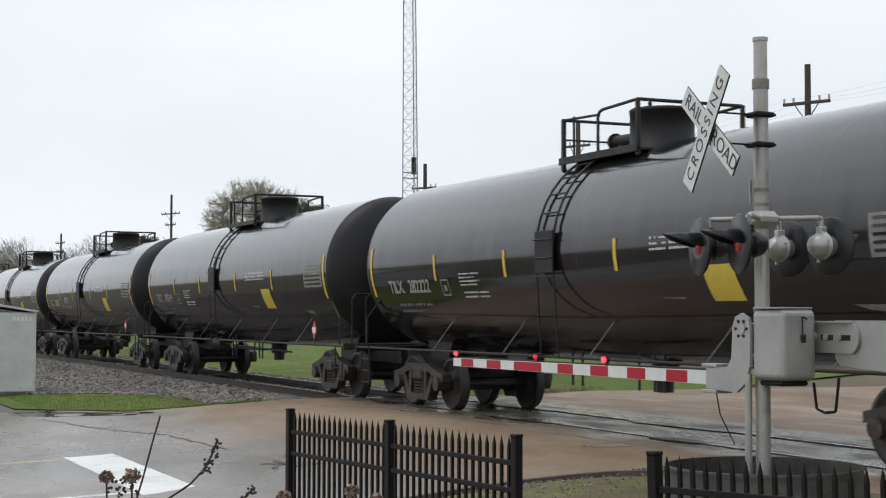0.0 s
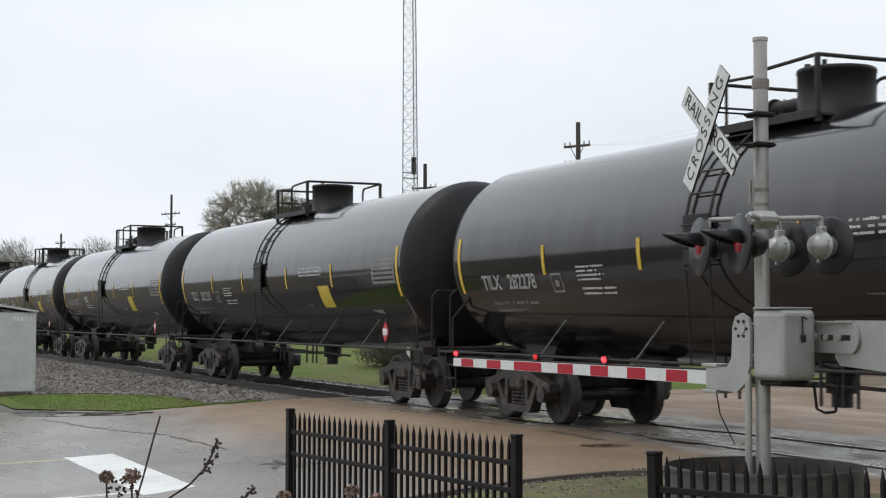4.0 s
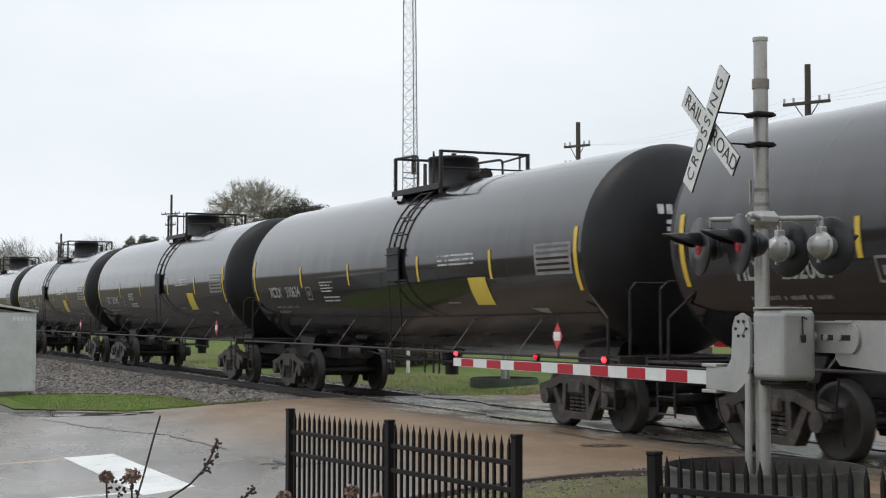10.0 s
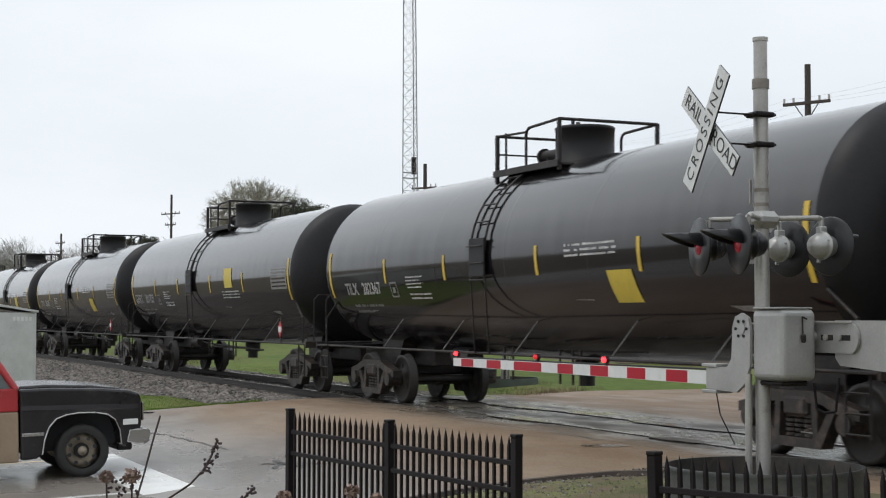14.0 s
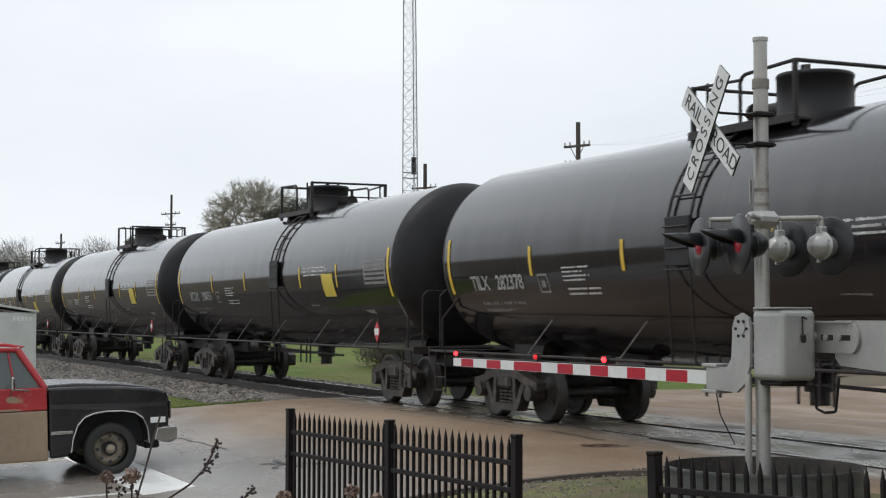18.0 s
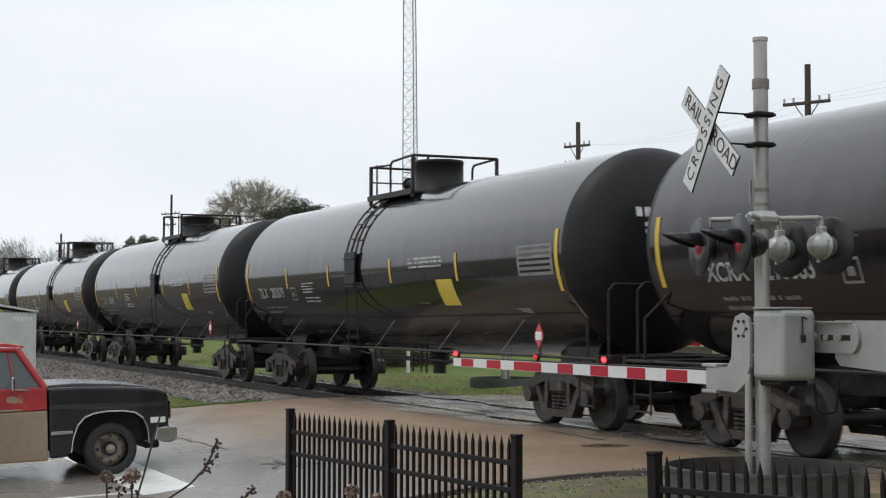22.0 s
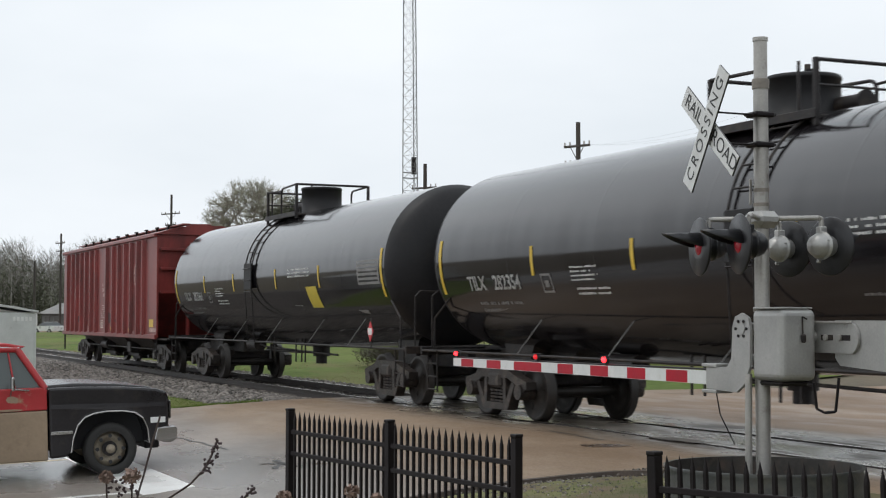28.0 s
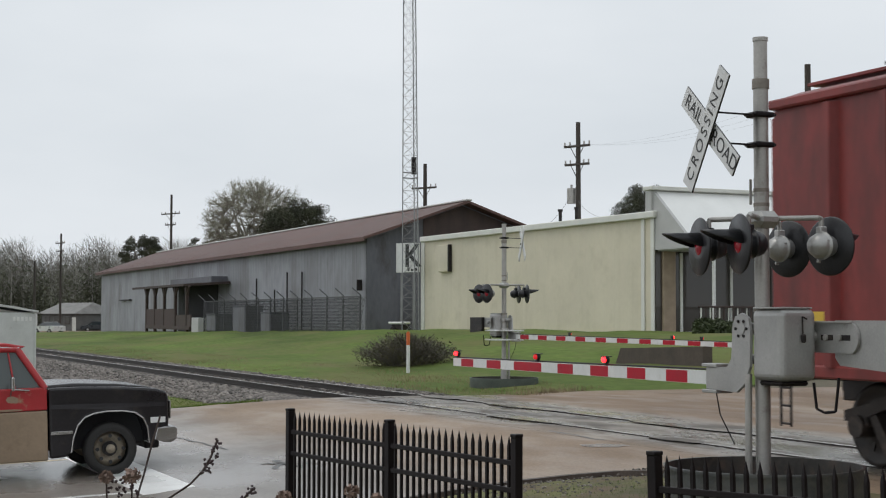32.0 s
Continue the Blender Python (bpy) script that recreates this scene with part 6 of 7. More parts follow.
def far_woods():
    """Bare woods closing the view along the line."""
    rnd, g, low = random.Random(8), Geo(), Geo()
    for i in range(620):
        px = rnd.uniform(-280, 330)
        d = rnd.uniform(250, 370)
        x, y, z = at_px(px, d, -0.5)
        h = rnd.uniform(12.0, 18.2) * (1.0 + 0.08 * math.sin(px * 0.045)) * (d / 310)
        lean = rnd.uniform(-0.6, 0.6)
        g.cyl((x, y, z), (x + lean, y, z + h * 0.8), rnd.uniform(0.10, 0.18), 4, 0.03, caps=False)
        for k in range(86):
            a, up = rnd.uniform(0, 6.28), rnd.uniform(0.45, 0.92)
            q = Vector((x + lean * up, y, z + h * up)) + Vector((math.cos(a), math.sin(a), 0)) * rnd.uniform(0, 1.6)
            e = q + Vector((math.cos(a) * rnd.uniform(0.3, 1.6), math.sin(a) * rnd.uniform(0.3, 1.6), rnd.uniform(0.2, 1.7)))
            wd = Vector((0.028, 0.020, 0.01))
            g.add([q - wd, q + wd, e + wd * 0.3, e - wd * 0.3], [(0, 1, 2, 3)])
        for up, n in ((0.14, 30), (0.32, 42), (0.48, 40), (0.62, 20)):
            clump(low, (x + rnd.uniform(-1, 1), y, z + h * up), 2.9, n, 0.36, rnd, 1.0)
    single("far_woods", g, WOODS, "grey-brown leafless woods in the distance", "woods", kind="stuff")
    single("far_undergrowth", low, UNDER, "dull dark undergrowth below the bare woods", "undergrowth", kind="stuff")


far_woods()

# ---- poles, tower, wires ----
POLEWOOD = material("dark_pole_wood", (0.055, 0.045, 0.038), 0.8, var=0.3, scale=1.0, stretch=(1, 1, 0.2))
TOWERM = material("galvanised_lattice", (0.28, 0.285, 0.29), 0.5, metal=0.4, var=0.15)


def utility_pole(px, depth, base, top, arms, turn, label, transformer=False):
    t = thing("utility_pole", label, "utility pole", "utility poles", Matrix.Translation(at_px(px, depth, base)) @ pose(0, 0, 0, 0, 0, turn))
    h = top - base
    part("pole", Geo().cyl((0, 0, -0.3), (0, 0, h), 0.17, 10, 0.12), POLEWOOD, t)
    for dz, half in arms:
        z = h - dz
        part("crossarm", Geo().box(-half, half, -0.16, -0.06, z - 0.06, z + 0.06, 0.01), POLEWOOD, t)
        part("brace", Geo().cyl((-half * 0.5, -0.1, z - 0.05), (0, -0.1, z - 0.75), 0.022, 5).cyl((half * 0.5, -0.1, z - 0.05), (0, -0.1, z - 0.75), 0.022, 5), POLEWOOD, t)
        for k in (-0.95, -0.55, 0.55, 0.95):
            part("insulator", Geo().cyl((half * k, -0.11, z + 0.06), (half * k, -0.11, z + 0.24), 0.045, 7), GALV, t)
    if transformer:
        part("transformer", Geo().cyl((-0.45, 0, h - 4.3), (-0.45, 0, h - 3.5), 0.24, 12).cyl((-0.45, 0, h - 3.5), (-0.45, 0, h - 3.3), 0.06, 8), GALV, t, "grey pole transformer")
    return t


utility_pole(1024, 80, 0.8, 12.0, ((1.28, 0.85), (2.25, 0.8)), 24, "tall dark wooden power pole with transformer", True)
utility_pole(1433, 58, 0.0, 11.4, ((1.50, 1.0),), 24, "dark wooden power pole beyond the street")
utility_pole(752, 100, 0.6, 11.8, ((1.6, 1.0),), 30, "thin dark power pole behind the warehouse")
utility_pole(302, 165, 0.0, 15.0, ((2.1, 1.6), (3.3, 0.9)), 24, "dark power pole beyond the warehouse")
utility_pole(107, 190, -0.3, 12.1, ((1.2, 1.1), (2.2, 0.9)), 20, "dark power pole by the street")
utility_pole(61, 170, -0.3, 7.9, (), 0, "short dark pole with no crossarm")


WIRE = material("weathered_wire", (0.16, 0.16, 0.165), 0.6, var=0.1, bump=0.0)


def span(a, b, sag, r, label):
    pts = []
    for i in range(13):
        u = i / 12
        p = Vector(a).lerp(Vector(b), u)
        p.z -= sag * 4 * u * (1 - u)
        pts.append(p)
    return single("overhead_wire", Geo().tube(pts, r, 4), WIRE, label, "wire", "overhead wires")


pa, pb = Vector(at_px(1433, 58, 10.0)), Vector(at_px(1024, 80, 10.8))
pc = Vector(at_px(2100, 40, 10.6))
for dy in (-0.9, 0.0, 0.9):
    o = Vector((0.4 * dy, 0.9 * dy, 0))
    span(pa + o, pb + o, 0.5, 0.0028, "thin grey overhead power wire")
    span(pa + o, pc + o, 0.5, 0.0028, "thin grey overhead power wire")
span(pb + Vector((0, 0, -3)), at_px(1100, 62, 6.0), 0.5, 0.008, "thin sagging service wire")
span(pb + Vector((0, 0, -2)), at_px(950, 74, 5.8), 0.4, 0.008, "thin sagging service wire")


def tower():
    x, y, _ = at_px(727.5, 70, 0)
    t = thing("lattice_tower", "tall slender galvanised lattice radio mast", "tower", "", Matrix.Translation((x, y, 0.9)) @ pose(0, 0, 0, 0, 0, 20))
    H = 26.0
    def leg(i, z):
        r = (0.47 - 0.0085 * z)
        a = 2.094 * i
        return Vector((r * math.cos(a) + -0.010 * (z - 8), r * math.sin(a), z))
    for i in range(3):
        part("leg", Geo().cyl(leg(i, -0.3), leg(i, H), 0.026, 8), TOWERM, t)
    z, k = 0.0, 0
    while z < H - 0.6:
        g = Geo()
        for i in range(3):
            a, b = (i, (i + 1) % 3)
            g.cyl(leg(a, z), leg(b, z + 0.55), 0.007, 4)
            g.cyl(leg(b, z), leg(a, z + 0.55), 0.007, 4)
            g.cyl(leg(a, z), leg(b, z), 0.007, 4)
        part("lattice_bay", g, TOWERM, t)
        z += 0.55
    part("tower_lamp", Geo().cyl(leg(1, 7.4), leg(1, 8.2), 0.12, 8), STEEL, t)
    for z in (7.2, 7.45):
        part("tower_bracket", Geo().cyl(leg(0, z), leg(1, z), 0.03, 6).cyl(leg(1, z), leg(2, z), 0.03, 6), TOWERM, t)


tower()


# ---- K sign ----
def board_sign():
    x, y, _ = at_px(722, 74.5, 0)
    t = thing("board_sign", "white board sign with large black letter", "sign", "", Matrix.Translation((x, y, 0.9)) @ pose(0, 0, 0, 0, 0, 30))
    part("board", Geo().box(-0.72, 0.72, -0.03, 0.03, 2.95, 4.40, 0.01), REFL, t, "white sign board")
    part("letter", letters("K", 1.55, INK, "letter", 0.02), None, t, "black letter", pose(0.30, -0.045, 3.72, 90, 0, 0))
    part("writing_bars", Geo().box(0.0, 0.12, -0.04, -0.034, 3.02, 3.2).box(0.22, 0.36, -0.04, -0.034, 3.02, 3.12).box(0.45, 0.58, -0.04, -0.034, 3.02, 3.16), INK, t)
    for dx in (-0.45, 0.3):
        part("post", Geo().cyl((dx, 0.05, -0.3), (dx, 0.05, 3.0), 0.035, 8), TOWERM, t)


board_sign()

# ---- trackside marker, retaining wall, shrub ----
ORANGE = material("orange_marker", (0.62, 0.13, 0.03), 0.5, var=0.1, bump=0.02)
m = thing("marker_post", "white trackside marker post with orange top", "post", "", pose(-42.92, 18.0, -0.16))
part("post", Geo().cyl((0, 0, -0.1), (0, 0, 0.95), 0.055, 14), WHITE, m, "white plastic tube")
part("post_top", Geo().cyl((0, 0, 0.95), (0, 0, 1.33), 0.057, 14).cyl((0, 0, 1.33), (0, 0, 1.36), 0.04, 14), ORANGE, m, "orange reflective top")
WALLM = material("dark_brown_block_wall", (0.08, 0.062, 0.05), 0.75, var=0.25, scale=2.0, fine=12.0, bump=0.3)
single("retaining_wall", Geo().prism([(-37.6, -0.2), (-32.9, -0.2), (-32.9, 0.90), (-37.0, 0.78)], 22.0, 22.3), WALLM, "low dark brown retaining wall in the grass", "wall", kind="structure")


def shrub(name, c, r, n, size, mt, seed, label, flat=0.7, stems=40, category="shrub"):
    rnd = random.Random(seed)
    t = thing(name, label, category, "", Matrix.Translation(c))
    g = Geo()
    for i in range(stems):
        a, b = rnd.uniform(0, 6.28), rnd.uniform(0.1, 1.0)
        g.cyl((rnd.uniform(-0.3, 0.3) * r, rnd.uniform(-0.3, 0.3) * r, -0.05), (math.cos(a) * r * b, math.sin(a) * r * b, r * flat * rnd.uniform(0.75, 1.25) * (1 - 0.45 * b * b)), 0.011, 4, 0.004, caps=False)
    tagged(part("stem_tangle", g, BARK, t, "tangle of thin bare stems"), kind="stuff")
    g = Geo()
    for i in range(24):
        a, b = rnd.uniform(0, 6.28), rnd.uniform(0, 0.85)
        clump(g, (math.cos(a) * r * b, math.sin(a) * r * b, r * flat * rnd.uniform(0.3, 0.85) * (1 - 0.35 * b)), r * 0.32, n // 24, size, rnd, 0.85)
    tagged(part("foliage", g, mt, t, "dense dull green leaves"), kind="stuff")
    return t


SCRUB = material("dull_scrub_leaf", (0.105, 0.098, 0.055), 0.85, var=0.5, scale=1.5, bump=0.0)
shrub("shrub", (-46.9, 19.6, -0.05), 1.9, 5200, 0.05, SCRUB, 6, "ragged brown-green shrub on the grass bank", 0.52, 900)
shrub("hedge", (-43.9, 29.7, 1.0), 0.95, 4000, 0.07, SHRUB, 7, "dark clipped shrub before the shop porch", 0.55)
shrub("hedge", (-43.5, 31.6, 1.0), 0.95, 3600, 0.07, SHRUB, 17, "dark clipped shrub before the shop porch", 0.5)


# ---- small far house and parked cars ----
GREYROOF = material("grey_shingles", (0.20, 0.195, 0.185), 0.7, var=0.2, scale=1.0, bump=0.3)
HOUSEWALL = material("dull_grey_siding", (0.12, 0.12, 0.115), 0.7, var=0.2, scale=1.0)
single("parking_apron", Geo().add([at_px(40, 176, -0.30), at_px(190, 176, -0.30), at_px(190, 224, -0.30), at_px(40, 224, -0.30)], [(0, 1, 2, 3)]), ROAD, "worn brown parking strip beyond the grass", "pavement", kind="structure")


def far_house():
    c = Matrix.Translation(at_px(110, 215, -0.3)) @ pose(0, 0, 0, 0, 0, 24)
    t = thing("low_house", "low pale house with grey roof beyond the street", "house", "", c)
    part("wall", Geo().box(-5, 3.4, 0, 7, -0.3, 2.5), HOUSEWALL, t, "dull grey wall")
    part("roof", Geo().add([(-5.4, -0.6, 2.4), (3.9, -0.6, 2.4), (2.6, 3.5, 4.0), (-5.4, 3.5, 4.0), (3.9, 7.6, 2.4), (-5.4, 7.6, 2.4)], [(0, 1, 2, 3), (3, 2, 4, 5), (1, 4, 2), (0, 3, 5)]), GREYROOF, t, "grey shingle hipped roof")
    for x in (-3.6, -1.2, 1.4):
        w = part("window", Geo().box(x - 0.6, x + 0.6, -0.06, -0.01, 0.9, 2.0), SHOPGLASS, t, "dark window")
    part("door", Geo().box(2.6, 3.5, -0.05, -0.01, -0.2, 1.9), TRIMW, t)
    c = Matrix.Translation(at_px(-60, 200, -0.3)) @ pose(0, 0, 0, 0, 0, 24)
    t = thing("low_house", "low white building behind the equipment cabinet", "house", "", c)
    part("wall", Geo().box(-6, 6, 0, 7, -0.3, 2.4), WHITE, t)
    part("roof", Geo().add([(-6.4, -0.6, 2.4), (6.4, -0.6, 2.4), (6.4, 3.5, 3.4), (-6.4, 3.5, 3.4), (6.4, 7.6, 2.4), (-6.4, 7.6, 2.4)], [(0, 1, 2, 3), (3, 2, 4, 5), (1, 4, 2), (0, 3, 5)]), GREYROOF, t)


far_house()
CHROME = material("chrome", (0.46, 0.45, 0.44), 0.2, metal=1.0, var=0.05, bump=0.0)
RUBBER = material("black_rubber", (0.022, 0.021, 0.02), 0.7, var=0.25, scale=8.0, bump=0.2)
# Paler than the windscreen: the sky's reflection is put into this colour.
SIDEGLASS = glass("side_glass_sky_reflection", (0.075, 0.09, 0.088), 0.05)
CARGLASS = glass("car_glass", (0.025, 0.032, 0.034), 0.04)
RIM = material("dusty_steel_rim", (0.34, 0.29, 0.22), 0.5, metal=0.3, var=0.25, scale=9.0, dirt=(0.16, 0.12, 0.085), dirt_at=(0.55, 0.75))


def wheel_geo(r, w):
    turn = Matrix.Rotation(radians(90), 4, "X")
    tyre = Geo().lathe([(r * 0.67, -w * 0.42), (r * 0.80, -w * 0.5), (r * 0.94, -w * 0.47), (r, -w * 0.36), (r * 1.004, 0), (r, w * 0.36), (r * 0.94, w * 0.47), (r * 0.80, w * 0.5), (r * 0.67, w * 0.42)], 36, turn, caps=False)
    rim = Geo().lathe([(r * 0.69, -w * 0.40), (r * 0.63, -w * 0.36), (r * 0.58, -w * 0.18), (r * 0.44, -w * 0.22), (r * 0.26, -w * 0.30), (r * 0.16, -w * 0.34), (r * 0.14, -w * 0.42), (0.0, -w * 0.43)], 30, turn, caps=False)
    rim.add(Geo().lathe([(r * 0.62, w * 0.40), (r * 0.3, w * 0.2), (0.0, w * 0.2)], 30, turn, caps=False).v, [])
    return tyre, rim


def sedan(at, paint, label):
    t = thing("parked_car", label, "car", "parked cars", at)
    o = [(-2.2, 0.35), (2.2, 0.35), (2.25, 0.6), (2.15, 0.82), (1.1, 0.95), (-1.5, 0.98), (-2.2, 0.9)]
    part("body", Geo().prism(o, -0.85, 0.85), paint, t)
    part("cabin", Geo().add([(1.15, -0.8, 0.94), (-1.55, -0.8, 0.96), (-0.95, -0.62, 1.4), (0.35, -0.62, 1.42), (1.15, 0.8, 0.94), (-1.55, 0.8, 0.96), (-0.95, 0.62, 1.4), (0.35, 0.62, 1.42)], [(0, 3, 2, 1), (4, 5, 6, 7), (0, 4, 7, 3), (1, 2, 6, 5), (3, 7, 6, 2)]), CARGLASS, t, "dark windows")
    part("roof", Geo().box(-0.95, 0.36, -0.62, 0.62, 1.40, 1.44, 0.01), paint, t)
    for x in (-1.35, 1.35):
        for y in (-0.82, 0.82):
            part("wheel", Geo().cyl((x, y - 0.1, 0.31), (x, y + 0.1, 0.31), 0.31, 18), RUBBER, t)
            part("rim", Geo().cyl((x, y * 1.12, 0.31), (x, y * 1.13, 0.31), 0.17, 14), ALU, t)


SILVER = material("silver_car_paint", (0.60, 0.60, 0.58), 0.3, metal=0.4, var=0.05, bump=0.0)
DARKCAR = material("dark_car_paint", (0.05, 0.055, 0.06), 0.3, metal=0.3, var=0.05, bump=0.0)
sedan(Matrix.Translation(at_px(88, 185, -0.4)) @ pose(0, 0, 0, 0, 0, 204), SILVER, "silver sedan parked on the far grass edge")
sedan(Matrix.Translation(at_px(168, 215, -0.42)) @ pose(0, 0, 0, 0, 0, 280), DARKCAR, "dark car parked near the warehouse")
cart = thing("yard_cart", "small white-topped cart standing beside the shop", "cart", "", Matrix.Translation(at_px(707, 74, 0.93)) @ pose(0, 0, 0, 0, 0, 24))
part("tray", Geo().box(-0.5, 0.5, -0.3, 0.3, 0.38, 0.50, 0.04), WHITE, cart, "white tray")
part("frame", Geo().box(-0.3, 0.45, -0.25, 0.25, 0.16, 0.36, 0.02), STEEL, cart)
for wx in (-0.2, 0.35):
    part("wheel", Geo().cyl((wx, -0.3, 0.13), (wx, 0.3, 0.13), 0.13, 14), STEEL, cart)

# ---- pickup truck ----
TRUCKBLACK = material("worn_black_truck_paint", (0.0165, 0.0145, 0.0165), 0.22, var=0.2, scale=1.5, fine=30.0, bump=0.02, dirt=(0.045, 0.038, 0.03), dirt_at=(0.55, 0.85), rough_var=0.08)
TRUCKRED = material("faded_red_truck_paint", (0.42, 0.032, 0.036), 0.32, var=0.12, scale=2.0, fine=20.0, bump=0.02, dirt=(0.36, 0.24, 0.15), dirt_at=(0.62, 0.7))
TRUCKTAN = material("dusty_tan_truck_paint", (0.29, 0.215, 0.145), 0.42, var=0.14, scale=1.6, fine=25.0, bump=0.03, dirt=(0.17, 0.12, 0.075), dirt_at=(0.52, 0.8))


def bevelled(ob, w=0.02, seg=2):
    b = ob.modifiers.new("edges", "BEVEL")
    b.width, b.segments, b.limit_method, b.angle_limit = w, seg, "ANGLE", radians(35)
    return ob


def arch(cx, r, z, n=14, a0=3.3, a1=-0.16):
    return [(cx + r * math.cos(a0 + (a1 - a0) * i / n), z + r * math.sin(a0 + (a1 - a0) * i / n)) for i in range(n + 1)]


ARCH = [(-0.52, 0.33), (-0.49, 0.52), (-0.43, 0.68), (-0.34, 0.78), (-0.22, 0.825), (-0.05, 0.845), (0.15, 0.84), (0.31, 0.81), (0.42, 0.73), (0.475, 0.60), (0.495, 0.40)]


def pickup():
    """Local x forward from the front axle, z up from the road; the near side is -y."""
    t = thing("pickup_truck", "old square pickup, black fender, red and tan door", "pickup truck")
    W = 0.98
    R = 0.345
    # front clip with wheel arch
    o = [(-0.80, 0.27), (-0.60, 0.28)] + ARCH + [(0.55, 0.36), (0.60, 0.42), (0.74, 0.50), (0.77, 0.66), (0.77, 0.99), (0.74, 1.07), (0.60, 1.115), (0.2, 1.155), (-0.40, 1.185), (-0.80, 1.185)]
    for y0, y1 in ((-W, -0.62), (0.62, W)):
        bevelled(part("fender", Geo().prism(o, y0, y1), TRUCKBLACK, t, "worn glossy black front fender"), 0.045, 3)
    bevelled(part("hood", Geo().prism([(-0.80, 1.02), (0.75, 0.96), (0.74, 1.07), (0.55, 1.135), (0.1, 1.195), (-0.45, 1.225), (-0.80, 1.215)], -0.80, 0.80), TRUCKBLACK, t, "wet black hood with silvery worn top"), 0.03)
    for s in (-1, 1):
        part("body_crease", Geo().add([(-0.79, s * W, 0.90), (0.72, s * W, 0.86), (0.72, s * (W + 0.004), 0.875), (-0.79, s * (W + 0.004), 0.915), (0.72, s * W, 0.93), (-0.79, s * W, 0.97)], [(0, 1, 2, 3), (3, 2, 4, 5)] if s < 0 else [(3, 2, 1, 0), (5, 4, 2, 3)]), TRUCKBLACK, t)
    part("grille", Geo().box(0.72, 0.79, -0.9, 0.9, 0.66, 1.0, 0.02), CHROME, t, "chrome grille")
    for y in (-0.78, 0.78):
        part("headlight", Geo().box(0.775, 0.81, y - 0.17, y + 0.17, 0.70, 0.95, 0.02), CHROME, t, "rectangular headlight")
    bevelled(part("bumper", Geo().prism([(0.67, 0.40), (0.80, 0.385), (0.87, 0.43), (0.885, 0.56), (0.84, 0.61), (0.67, 0.61)], -1.0, 1.0), CHROME, t, "chrome front bumper"), 0.025)
    for y0, y1 in ((-1.02, -0.985), (0.985, 1.02)):
        bevelled(part("bumper_end", Geo().prism([(0.56, 0.44), (0.70, 0.40), (0.86, 0.43), (0.875, 0.56), (0.84, 0.605), (0.60, 0.595)], y0, y1), CHROME, t, "chrome bumper wrapped round the corner"), 0.012)
    part("bumper_bracket", Geo().box(0.5, 0.7, -0.7, 0.7, 0.30, 0.40, 0.02), STEEL, t)
    part("side_marker", Geo().box(0.52, 0.72, -W - 0.012, -W, 0.66, 0.735, 0.004), WHITE, t, "pale side marker badge")
    part("trim", Geo().box(-0.78, -0.50, -W - 0.012, -W, 0.575, 0.62, 0.004), CHROME, t, "chrome trim strip")
    part("arch_trim", Geo().tube([(x * 1.01, -W - 0.005, z + 0.004) for x, z in ARCH], 0.013, 6), CHROME, t, "chrome wheel arch moulding")
    # Dark sheets put the shade inside the wheel arches.
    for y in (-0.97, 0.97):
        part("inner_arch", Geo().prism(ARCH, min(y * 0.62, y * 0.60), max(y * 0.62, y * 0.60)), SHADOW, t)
    # cab
    for y0, y1 in ((-W, -0.90), (0.90, W)):
        bevelled(part("door_lower", Geo().prism([(-2.05, 0.25), (-0.82, 0.25), (-0.82, 0.90), (-2.05, 0.90)], y0, y1), TRUCKTAN, t, "dusty tan lower door"), 0.02)
        bevelled(part("door_upper", Geo().prism([(-2.05, 0.904), (-0.82, 0.904), (-0.82, 1.20), (-2.05, 1.20)], y0, y1), TRUCKRED, t, "faded red upper door with rust patches"), 0.02)
        s = -1 if y0 < 0 else 1
        fr = Geo()
        yb, yt = s * 0.95, s * 0.80
        for a, b, r in (((-0.84, 1.18), (-1.16, 1.70), 0.045), ((-2.0, 1.18), (-1.95, 1.72), 0.05), ((-1.16, 1.70), (-1.95, 1.73), 0.04), ((-1.22, 1.20), (-1.28, 1.66), 0.012)):
            fr.cyl((a[0], yb + (yt - yb) * (a[1] - 1.18) / 0.55, a[1]), (b[0], yb + (yt - yb) * (b[1] - 1.18) / 0.55, b[1]), r, 8)
        part("window_frame", fr, TRUCKRED, t, "red window frame")
        part("side_window", Geo().add([(-0.90, s * 0.93, 1.19), (-1.98, s * 0.93, 1.19), (-1.94, s * 0.795, 1.70), (-1.18, s * 0.795, 1.68)], [(0, 1, 2, 3) if s > 0 else (3, 2, 1, 0)]), SIDEGLASS, t, "side glass, sky reflection painted grey-green")
        part("handle", Geo().box(-1.92, -1.78, y0 - 0.02 if s < 0 else y1, y0 if s < 0 else y1 + 0.02, 1.02, 1.06, 0.008), CHROME, t)
    for cx, cz, ra, rb in ((-1.26, 1.06, 0.085, 0.05), (-1.62, 0.97, 0.07, 0.035), (-1.62, 1.12, 0.05, 0.03), (-1.30, 0.925, 0.16, 0.015)):
        vs = []
        for i in range(14):
            a = 6.2832 * i / 14
            k = 1 + 0.5 * noise.noise((math.cos(a) * 2, math.sin(a) * 2, cx * 7))
            vs.append((cx + ra * k * math.cos(a), -W - 0.003, cz + rb * k * math.sin(a)))
        part("rust_patch", Geo().add(vs, [tuple(range(14))]), TRUCKTAN, t, "bare tan patch in the red paint")
    # Filler block below the windows, coloured as interior shade.
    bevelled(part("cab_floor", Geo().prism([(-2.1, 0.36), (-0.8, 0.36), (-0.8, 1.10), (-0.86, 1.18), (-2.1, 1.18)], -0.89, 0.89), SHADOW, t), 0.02)
